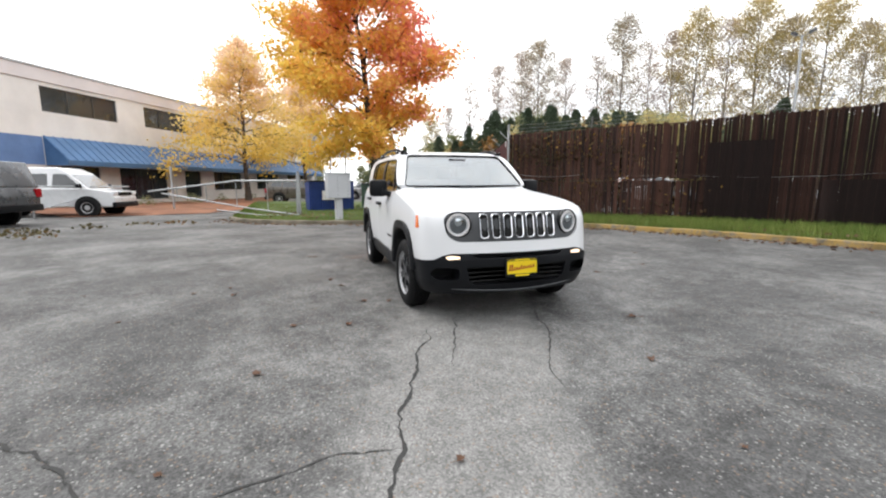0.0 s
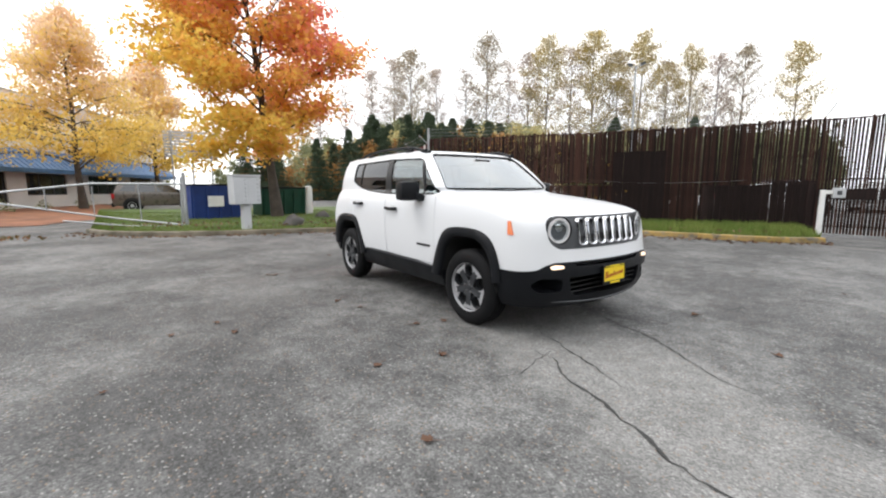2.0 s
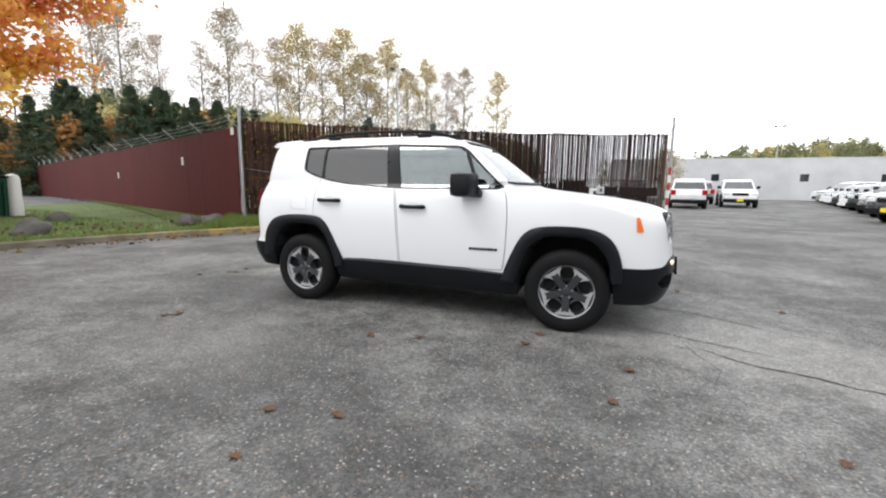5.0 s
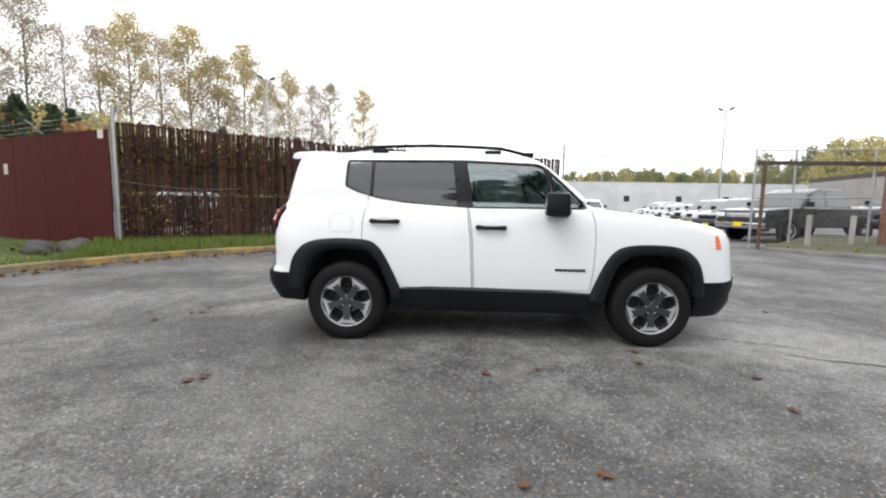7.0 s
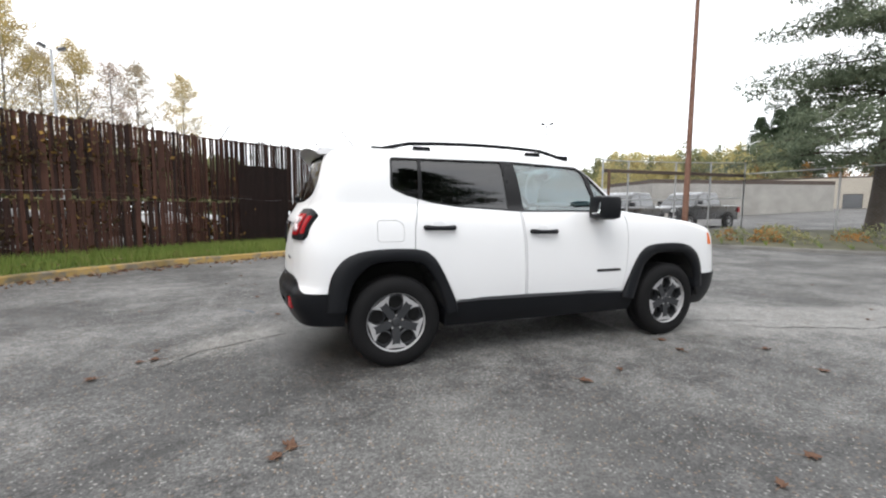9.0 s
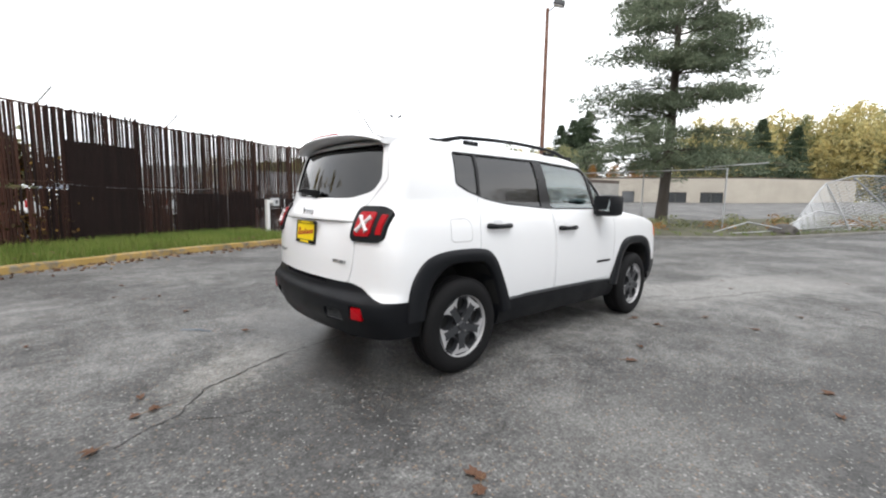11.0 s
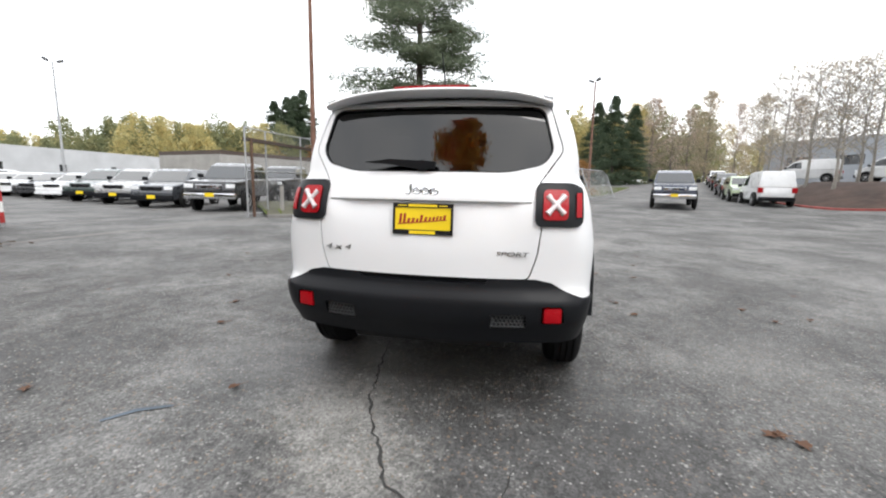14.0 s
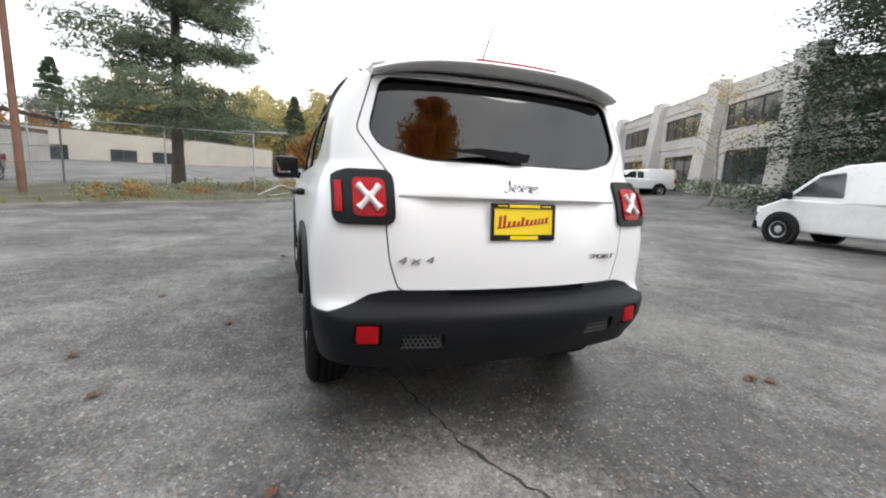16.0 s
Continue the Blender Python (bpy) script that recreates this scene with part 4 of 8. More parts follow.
    keep("rear_window_seal", carve(carve(layer, blocks((BACK_GLASS, "x", -2.3, -1.5)), "INTERSECT"), blocks((inset(BACK_GLASS, 0.008), "x", -2.3, -1.5))), BLACK_GLOSS, car)

    # wheel arches
    def flare(outer_line, inner_line, side):
        bm = bmesh.new()
        rows = []
        for o, i in zip(outer_line, inner_line):
            o, i = Vector(o), Vector(i)
            prof = []
            for t, y in ((0.0, 0.85), (0.0, 0.893), (0.06, 0.902), (0.5, 0.908), (0.9, 0.903), (1.0, 0.89), (1.04, 0.72)):
                p = o.lerp(i, t)
                prof.append(bm.verts.new((p.x, side * (y - taper(p.x) * 0.9), p.y)))
            rows.append(prof)
        for a, b in zip(rows, rows[1:]):
            for k in range(len(a) - 1):
                bm.faces.new((a[k], a[k + 1], b[k + 1], b[k]))
        bmesh.ops.recalc_face_normals(bm, faces=bm.faces[:])
        part("wheel_arch", bm, BLACK_PLASTIC, car, "black plastic wheel arch trim", smooth=50)

    def smooth_line(pts, n=34):
        f = fine_path(pts, 0.02)
        return [f[min(len(f) - 1, round(k * (len(f) - 1) / n))] for k in range(n + 1)]

    ro = smooth_line([(-1.775, 0.45), (-1.765, 0.60), (-1.728, 0.725), (-1.63, 0.83), (-1.45, 0.876), (-1.15, 0.876), (-1.02, 0.83), (-0.93, 0.70), (-0.83, 0.48), (-0.815, 0.40)])
    ri = smooth_line([(-1.645, 0.45), (-1.62, 0.57), (-1.58, 0.665), (-1.50, 0.745), (-1.40, 0.785), (-1.17, 0.785), (-1.08, 0.755), (-1.0, 0.66), (-0.92, 0.47), (-0.90, 0.38)])
    fo = smooth_line([(0.755, 0.40), (0.775, 0.47), (0.86, 0.68), (0.95, 0.81), (1.09, 0.862), (1.38, 0.866), (1.55, 0.82), (1.645, 0.72), (1.69, 0.58), (1.70, 0.45)])
    fi = smooth_line([(0.875, 0.38), (0.90, 0.46), (0.97, 0.66), (1.06, 0.75), (1.15, 0.782), (1.36, 0.782), (1.47, 0.75), (1.56, 0.66), (1.60, 0.56), (1.615, 0.44)])
    for side in (-1, 1):
        flare(ro, ri, side)
        flare(fo, fi, side)
        for well in (WELL_R, WELL_F):
            cx = sum(p[0] for p in well) / len(well)
            bm = bmesh.new()
            line = [(cx + (x - cx) * 0.985, max(0.36, 0.1 + (z - 0.1) * 0.988)) for x, z in well]
            v0 = [bm.verts.new((x, side * 0.46, z)) for x, z in line]
            v1 = [bm.verts.new((x, side * 0.87, z)) for x, z in line]
            bm.faces.new(v0)
            for k in range(len(line) - 1):
                bm.faces.new((v0[k], v0[k + 1], v1[k + 1], v1[k]))
            part("wheel_well", bm, DARK_VOID, car)
    bm = bmesh.new()
    box(bm, -1.9, 1.9, -0.44, 0.44, 0.26, 0.5, 0.03)
    box(bm, -0.86, 0.86, -0.76, 0.76, 0.24, 0.45, 0.03)
    part("underbody", bm, DARK_VOID, car)
    bm = bmesh.new()
    path_tube(bm, [(-0.3, -0.35, 0.2), (-1.2, -0.4, 0.22), (-1.75, -0.45, 0.3)], 0.035, 10)
    part("exhaust_pipe", bm, RUST, car)

    # wheels
    def wheel(name, x, y, turn):
        root = new(name)
        root.empty_display_size = 0.1
        root.parent = car
        root.matrix_local = pose(x, y, 0.338, 0, 0, turn) @ (Matrix.Identity(4) if y < 0 else pose(0, 0, 0, 0, 0, 180))
        bm = bmesh.new()
        prof = [(0.213, -0.085), (0.222, -0.102), (0.25, -0.11), (0.285, -0.109), (0.312, -0.098), (0.328, -0.084)]
        for g in (-0.055, -0.018, 0.018, 0.055):
            prof += [(0.339, g - 0.014), (0.339, g - 0.006), (0.330, g - 0.005), (0.330, g + 0.004), (0.339, g + 0.005)]
        prof += [(0.328, 0.084), (0.312, 0.098), (0.285, 0.109), (0.25, 0.11), (0.222, 0.102), (0.213, 0.085)]
        lathe(bm, prof, 64)
        part("tyre", bm, RUBBER, root, "black off-road tyre", smooth=40)
        bm = bmesh.new()
        lathe(bm, [(0.211, -0.07), (0.212, -0.084), (0.216, -0.094), (0.222, -0.097), (0.224, -0.088), (0.224, -0.07)], 56)
        rim = part("rim", bm, RIM_SILVER, root, "machined alloy rim with dark pockets", smooth=40)
        bm = bmesh.new()
        lathe(bm, [(0.198, -0.03), (0.15, -0.022), (0.05, -0.02), (0.05, 0.0), (0.198, 0.0)], 40)
        part("brake_disc", bm, DARK_VOID, rim)
        bm = bmesh.new()
        lathe(bm, [(0.20, 0.09), (0.20, -0.06), (0.205, -0.072), (0.224, -0.069), (0.224, 0.09)], 48)
        part("barrel", bm, RIM_DARK, rim, smooth=40)
        for k in range(5):
            rot = Matrix.Rotation(k * math.tau / 5 + math.pi / 2, 4, "Y")
            half = [(0.118, 12.5), (0.135, 13.0), (0.150, 14.2), (0.168, 16.5), (0.184, 19.5), (0.198, 22.0), (0.212, 23.0)]
            line = [(r * math.cos(radians(d)), r * math.sin(radians(d))) for r, d in half] + [(r * math.cos(radians(-d)), r * math.sin(radians(-d))) for r, d in half[::-1]]
            bm = bmesh.new()
            v = prism(bm, line, "y", -0.082, -0.05)
            for q in v:
                q.co.y += 0.016 * max(0.0, 1 - math.hypot(q.co.x, q.co.z) / 0.13)
            bmesh.ops.transform(bm, matrix=rot, verts=bm.verts[:])
            part("spoke", bm, RIM_SILVER, rim)
            half = [(0.03, 40), (0.07, 26), (0.09, 18), (0.115, 14.0), (0.135, 12.2), (0.155, 10.8), (0.172, 9.8), (0.166, 6.5), (0.162, 3.0), (0.161, 0.1)]
            line = [(r * math.cos(radians(d)), r * math.sin(radians(d))) for r, d in half] + [(r * math.cos(radians(-d)), r * math.sin(radians(-d))) for r, d in half[::-1]]
            bm = bmesh.new()
            v = prism(bm, line, "y", -0.0865, -0.055)
            for q in v:
                q.co.y += 0.014 * max(0.0, 1 - math.hypot(q.co.x, q.co.z) / 0.13)
            bmesh.ops.transform(bm, matrix=rot, verts=bm.verts[:])
            part("spoke_inlay", bm, RIM_DARK, rim)
            bm = bmesh.new()
            cup = [(0.060 * math.cos(j * math.tau / 18) + 0.146, 0.067 * math.sin(j * math.tau / 18)) for j in range(18)]
            ring = [(0.15 + (a - 0.15) * 0.84, b * 0.84) for a, b in cup]
            q0 = [bm.verts.new((a, -0.068, b)) for a, b in cup]
            q1 = [bm.verts.new((a, -0.074, b)) for a, b in ring]
            q2 = [bm.verts.new((a, -0.032, b)) for a, b in ring]
            for j in range(18):
                bm.faces.new((q0[j], q0[(j + 1) % 18], q1[(j + 1) % 18], q1[j]))
                bm.faces.new((q1[j], q1[(j + 1) % 18], q2[(j + 1) % 18], q2[j]))
            bmesh.ops.transform(bm, matrix=rot @ Matrix.Rotation(math.pi / 5, 4, "Y"), verts=bm.verts[:])
            part("pocket", bm, RIM_DARK, rim, smooth=40)
            bm = bmesh.new()
            lathe(bm, [(0.009, -0.085), (0.009, -0.06), (0.003, -0.06)], 8)
            bmesh.ops.translate(bm, verts=bm.verts[:], vec=(0.05, 0, 0))
            bmesh.ops.transform(bm, matrix=rot @ Matrix.Rotation(math.pi / 5, 4, "Y"), verts=bm.verts[:])
            part("wheel_nut", bm, CHROME, rim)
        bm = bmesh.new()
        lathe(bm, [(0.004, -0.088), (0.026, -0.086), (0.032, -0.08), (0.032, -0.06), (0.004, -0.06)], 24)
        part("hub_cap", bm, RIM_DARK, rim, smooth=40)
        return root

    for x, y, turn in ((1.285, -0.775, 2.0), (1.285, 0.775, 2.0), (-1.285, -0.775, 0), (-1.285, 0.775, 0)):
        wheel("wheel", x, y, turn)

    # nose: dark panel, seven slots, round lamps
    keep("nose_panel", carve(carve(to_mesh(shell(0.016)), to_mesh(shell(0.05))), blocks((inset(NOSE_PANEL, 0.002), "x", 1.7, 2.5)), "INTERSECT"), DARK_GREY, car, "dark grey panel behind lamps and grille")
    for k in range(7):
        y = (k - 3) * 0.1085
        slot = rounded([(y - 0.041, 0.757), (y + 0.041, 0.757), (y + 0.041, 0.97), (y - 0.041, 0.97)], 0.036, 5)
        hole = inset(slot, 0.0115)
        bm = bmesh.new()
        rows = []
        for line, d in ((slot, 0.016), (slot, -0.012), (inset(slot, 0.004), -0.018), (hole, -0.012), (hole, 0.014)):
            rows.append([bm.verts.new((face_x(p, z, True, d), p, z)) for p, z in line])
        for a, b in zip(rows, rows[1:]):
            for j in range(len(slot)):
                bm.faces.new((a[j], a[(j + 1) % len(slot)], b[(j + 1) % len(slot)], b[j]))
        bmesh.ops.recalc_face_normals(bm, faces=bm.faces[:])
        ring = part("grille_ring", bm, CHROME, car, "chrome grille slot surround", smooth=50)
        bm = bmesh.new()
        bm.faces.new([bm.verts.new((face_x(p, z, True, 0.013), p, z)) for p, z in hole])
        part("grille_slot", bm, DARK_VOID, ring)
    for side in (-1, 1):
        y, z = side * 0.542, 0.876
        x = face_x(y, z, True, 0.0)
        m = pose(x - 0.012, y, z, 0, 0, side * 17)
        lamp = new("headlight")
        lamp.parent = car
        tagged(lamp, "round clear headlight in a dark surround")

        def turned(name, prof, mat, at=(0, 0, 0)):
            bm = bmesh.new()
            lathe(bm, prof, 40, "x")
            bmesh.ops.translate(bm, verts=bm.verts[:], vec=at)
            bmesh.ops.scale(bm, verts=bm.verts[:], vec=(1, 1.06, 1.06))
            bmesh.ops.transform(bm, matrix=m, verts=bm.verts[:])
            return part(name, bm, mat, lamp, smooth=40)
        turned("bezel", [(0.098, -0.04), (0.108, -0.03), (0.110, 0.004), (0.105, 0.012), (0.098, 0.006), (0.096, -0.03)], BLACK_GLOSS)
        turned("reflector", [(0.097, 0.0), (0.085, -0.012), (0.06, -0.024), (0.03, -0.03), (0.005, -0.032), (0.005, -0.07), (0.1, -0.07)], LAMP_SILVER)
        turned("lamp_ring", [(0.095, 0.004), (0.088, 0.012), (0.072, 0.008), (0.066, -0.004), (0.09, -0.01)], PALE_LENS)
        turned("bulb_cap", [(0.004, 0.006), (0.03, 0.0), (0.036, -0.016), (0.034, -0.05), (0.004, -0.05)], CHROME, (0, 0, 0.022))
        turned("indicator_bowl", [(0.004, -0.02), (0.024, -0.02), (0.027, -0.04), (0.004, -0.05)], LAMP_SILVER, (0, 0, -0.04))
        ob = turned("lens", [(0.004, 0.024), (0.04, 0.021), (0.075, 0.014), (0.097, 0.004), (0.097, 0.001), (0.075, 0.011), (0.004, 0.021)], LAMP_GLASS)
        ob.visible_shadow = False
        # running lamp in the bumper
        line = rounded([(side * 0.55, 0.588), (side * 0.55, 0.610), (side * 0.62, 0.618), (side * 0.668, 0.606), (side * 0.65, 0.584)], 0.008, 3)
        bm = bmesh.new()
        q0 = [bm.verts.new((face_x(p, zz, True, -0.016), p, zz)) for p, zz in line]
        q1 = [bm.verts.new((face_x(p, zz, True, 0.02), p, zz)) for p, zz in line]
        bm.faces.new(q0)
        for j in range(len(line)):
            bm.faces.new((q0[j], q0[(j + 1) % len(line)], q1[(j + 1) % len(line)], q1[j]))
        bmesh.ops.recalc_face_normals(bm, faces=bm.faces[:])
        part("running_lamp", bm, LIT_LAMP, car, "lit lamp in the bumper")
        # orange side marker
        bm = bmesh.new()
        line = rounded([(1.775, 0.845), (1.765, 0.955), (1.79, 0.955), (1.825, 0.845)], 0.012, 3)
        q0 = [bm.verts.new((a, side * (flank_y(a, zz) + 0.008), zz)) for a, zz in line]
        q1 = [bm.verts.new((a, side * (flank_y(a, zz) - 0.02), zz)) for a, zz in line]
        bm.faces.new(q0)
        for j in range(len(line)):
            bm.faces.new((q0[j], q0[(j + 1) % len(line)], q1[(j + 1) % len(line)], q1[j]))
        bmesh.ops.recalc_face_normals(bm, faces=bm.faces[:])
        part("side_marker", bm, ORANGE_LENS, car, "orange side marker lamp")
    bm = bmesh.new()
    for y0, y1 in ((-0.5, -0.2), (-0.2, 0.2), (0.2, 0.5)):
        for k in range(4):
            z = 0.38 + 0.039 * k
            box(bm, 2.05, 2.06, y0, y1, z - 0.005, z + 0.005)
    part("lower_grille", bm, DARK_VOID, car)
    bm = bmesh.new()
    pts = [(face_x(y, 0.3, True, -0.012), y, 0.29 + 0.05 * (abs(y) / 0.8) ** 2) for y in [k * 0.05 - 0.8 for k in range(33)]]
    path_tube(bm, pts, 0.008, 6)
    part("chin_edge", bm, DARK_GREY, car)

    # number plates and their frames
    def plate(x, z, sign, tilt):
        root = new("plate")
        root.parent = car
        root.matrix_local = pose(x, 0, z, 0, tilt, 0) @ (pose(0, 0, 0, 0, 0, 180) if sign < 0 else Matrix.Identity(4))
        tagged(root, "yellow dealer plate with red script in a black frame")
        bm = bmesh.new()
        box(bm, -0.004, 0.004, -0.15, 0.15, -0.072, 0.072, 0.002)
        part("plate_sheet", bm, PLATE_YELLOW, root)
        bm = bmesh.new()
        for y0, y1, z0, z1 in ((-0.158, 0.158, 0.058, 0.08), (-0.158, 0.158, -0.08, -0.055), (-0.158, -0.146, -0.0545, 0.0575), (0.146, 0.158, -0.0545, 0.0575)):
            box(bm, -0.006, 0.009, y0, y1, z0, z1, 0.002)
        part("plate_frame", bm, BLACK_GLOSS, root)
        for y0, y1, z0, z1 in ((-0.075, 0.075, 0.062, 0.075), (-0.068, 0.068, -0.076, -0.06), (0.085, 0.13, 0.066, 0.071), (-0.13, -0.085, 0.066, 0.071)):
            bm = bmesh.new()
            box(bm, 0.0095, 0.011, y0, y1, z0, z1)
            part("frame_bar", bm, PLATE_YELLOW, root)
        # a red scrawl: one long rising stroke with bars across it
        bm = bmesh.new()
        r = random.Random(5)
        u = -0.125
        while u < 0.12:
            h = 0.05 if u < -0.09 else (0.034 if abs(u + 0.01) < 0.012 else r.uniform(0.018, 0.024))
            w = r.uniform(0.013, 0.019)
            zc = -0.012 + 0.10 * (u + 0.125) + h / 2 - 0.012
            line = [(u, zc - h / 2), (u + w * 0.7, zc - h / 2), (u + w * 1.0, zc + h / 2), (u + w * 0.3, zc + h / 2)]
            prism(bm, [(p if sign > 0 else p, q) for p, q in line], "x", 0.0042, 0.006)
            u += w * 1.25
        prism(bm, [(-0.13, -0.030), (0.125, -0.004), (0.125, 0.0), (-0.13, -0.024)], "x", 0.0042, 0.0055)
        part("red_script", bm, PLATE_RED, root)
        return root

    plate(face_x(0, 0.50) + 0.022, 0.50, 1, -3)
    plate(face_x(0, 0.965, False) - 0.008, 0.968, -1, 5)

    # tail lamps
    lamp_layer = carve(to_mesh(shell(-0.014)), to_mesh(shell(0.03)))
    lens_layer = carve(to_mesh(shell(-0.021)), to_mesh(shell(0.0)))
    for side in (-1, 1):
        y0, z0 = side * 0.662, 1.055
        lamp = new("tail_lamp")
        lamp.parent = car
        tagged(lamp, "red tail lamp with a pale cross in a black surround")

        def on_tail(name, line, d0, d1, mat):
            bm = bmesh.new()
            rows = [[bm.verts.new((tail_x(p, z) + (d if True else 0), p, z)) for p, z in line] for d in (d0, d1)]
            bm.faces.new(rows[1])
            for j in range(len(line)):
                bm.faces.new((rows[0][j], rows[0][(j + 1) % len(line)], rows[1][(j + 1) % len(line)], rows[1][j]))
            bmesh.ops.recalc_face_normals(bm, faces=bm.faces[:])
            return part(name, bm, mat, lamp, smooth=40)

        def tail_x(p, z):
            return face_x(p, z, False, -0.021)

        sq = lambda a, b, c, d, r: rounded([(y0 + side * a, z0 + c), (y0 + side * a, z0 + d), (y0 + side * b, z0 + d), (y0 + side * b, z0 + c)], r, 5)
        rear_box = rounded([(side * 0.562, 0.945), (side * 0.562, 1.165), (side * 0.802, 1.165), (side * 0.802, 0.945)], 0.045, 5)
        flank_box = rounded([(-2.3, 0.94), (-2.3, 1.168), (-1.845, 1.168), (-1.808, 1.11), (-1.813, 1.0), (-1.85, 0.94)], 0.035, 4)
        lens_back = rounded([(side * 0.600, 0.980), (side * 0.600, 1.130), (side * 0.724, 1.130), (side * 0.724, 0.980)], 0.026, 5)
        lens_side = [(-2.3, 0.9), (-2.3, 1.2), (-1.87, 1.2), (-1.87, 0.9)]
        strip_side = rounded([(-1.96, 0.995), (-1.96, 1.115), (-1.852, 1.115), (-1.828, 1.085), (-1.83, 1.02), (-1.852, 0.995)], 0.012, 4)
        lo, hi = (0.3, 1.2) if side > 0 else (-1.2, -0.3)

        def wrap(name, source, back, flank, mat, label=""):
            me = carve(carve(source, blocks((back, "x", -2.4, -1.5)), "INTERSECT"), blocks((flank, "y", lo, hi)), "INTERSECT")
            return keep(name, me, mat, lamp, label)

        wrap("surround", lamp_layer, rear_box, flank_box, BLACK_PLASTIC, "black lamp surround")
        wrap("lens", lens_layer, lens_back, lens_side, RED_LENS)
        wrap("side_lens", lens_layer, [(side * 0.765, 0.9), (side * 0.765, 1.2), (side * 0.792, 1.2), (side * 0.792, 0.9)], strip_side, RED_LENS)
        bm = bmesh.new()
        for dy, dz in ((1, 1), (1, -1), (-1, 1), (-1, -1)):
            a = (tail_x(y0, z0) - 0.003, y0, z0)
            b = (tail_x(y0 + dy * 0.042, z0 + dz * 0.044) - 0.003, y0 + dy * 0.040, z0 + dz * 0.044)
            path_tube(bm, [a, ((a[0] + b[0]) / 2 - 0.003, (a[1] + b[1]) / 2, (a[2] + b[2]) / 2), b], [0.017, 0.0115, 0.0165], 10)
        part("cross", bm, CROSS_LENS, lamp, "pale cross-shaped lamp", smooth=60)
        # reflector and grid in the rear bumper
        bm = bmesh.new()
        x = face_x(side * 0.67, 0.5, False)
        box(bm, -0.02, 0.02, -0.047, 0.047, -0.04, 0.04, 0.012, pose(x + 0.012, side * 0.668, 0.502, 0, 0, -side * 14))
        part("reflector", bm, RED_LENS, car, "red reflector in the rear bumper", smooth=40)
        bm = bmesh.new()
        def mesh_x(y):
            return face_x(y, 0.47, False) + 0.01

        for k in range(9):
            for d in (-1, 1):
                yy = 0.362 + 0.0205 * k
                ya, yb = max(0.362, min(0.535, yy - d * 0.02)), max(0.362, min(0.535, yy + d * 0.02))
                tube(bm, (mesh_x(ya), side * ya, 0.432), (mesh_x(yb), side * yb, 0.502), 0.0028, n=5)
        for k in range(4):
            path_tube(bm, [(mesh_x(y), side * y, 0.44 + 0.018 * k) for y in (0.362, 0.42, 0.48, 0.537)], 0.0024, 5)
        part("vent_grid", bm, GRID_GREY, car, "honeycomb vent in the rear bumper")

    # spoiler, high lamp, wiper, aerial
    bm = bmesh.new()
    rows = []
    for k in range(25):
        y = (k / 24 * 2 - 1) * 0.63
        xt = -1.918 + 0.11 * (y / 0.655) ** 2
        zt = 1.664 - 0.055 * (y / 0.655) ** 4 - 0.012 * (y / 0.655) ** 2
        sec = [(-1.60, zt + 0.004), (-1.80, zt - 0.006), (xt + 0.035, zt - 0.018), (xt + 0.006, zt - 0.024), (xt, zt - 0.033), (xt + 0.006, zt - 0.041), (xt + 0.03, zt - 0.046), (-1.80, zt - 0.05), (-1.66, zt - 0.045)]
        rows.append([bm.verts.new((x, y, z)) for x, z in sec])
    for a, b in zip(rows, rows[1:]):
        for j in range(len(a)):
            bm.faces.new((a[j], a[(j + 1) % len(a)], b[(j + 1) % len(a)], b[j]))
    bm.faces.new(rows[0])
    bm.faces.new(rows[-1][::-1])
    bmesh.ops.recalc_face_normals(bm, faces=bm.faces[:])
    spoiler = part("spoiler", bm, PAINT_WHITE, car, "white roof spoiler", smooth=50)
    bm = bmesh.new()
    path_tube(bm, [(-1.893 + 0.11 * (y / 0.655) ** 2, y, 1.647 - 0.012 * (y / 0.655) ** 2) for y in [k * 0.025 - 0.2 for k in range(17)]], 0.008, 8)
    part("brake_lamp", bm, RED_LENS, spoiler, "red high brake lamp")
    bm = bmesh.new()
    xw = face_x(0, 1.235, False)
    prism(bm, rounded([(-0.04, 1.225), (-0.05, 1.262), (0.20, 1.274), (0.35, 1.256), (0.20, 1.246), (0.04, 1.222)], 0.008, 3), "x", xw - 0.03, xw - 0.012)
    bmesh.ops.create_cone(bm, cap_ends=True, segments=20, radius1=0.03, radius2=0.026, depth=0.03, matrix=pose(xw - 0.012, 0.025, 1.24, 0, 90, 0))
    part("rear_wiper", bm, BLACK_PLASTIC, car, "black rear wiper")
    bm = bmesh.new()
    tube(bm, (-1.42, 0.0, 1.655), (-1.62, 0.0, 1.90), 0.006, 0.003, 8)
    bmesh.ops.create_cone(bm, cap_ends=True, segments=14, radius1=0.03, radius2=0.012, depth=0.03, matrix=pose(-1.41, 0, 1.66))
    part("aerial", bm, BLACK_PLASTIC, car)
    bm = bmesh.new()
    for ys in ((-0.64, -0.3, 0.05), (0.02, 0.35, 0.64)):
        path_tube(bm, [(face_x(y, 1.205) + 0.012, y, 1.205) for y in [ys[0] + (ys[2] - ys[0]) * k / 8 for k in range(9)]], 0.01, 6)
    part("windscreen_wiper", bm, BLACK_PLASTIC, car)

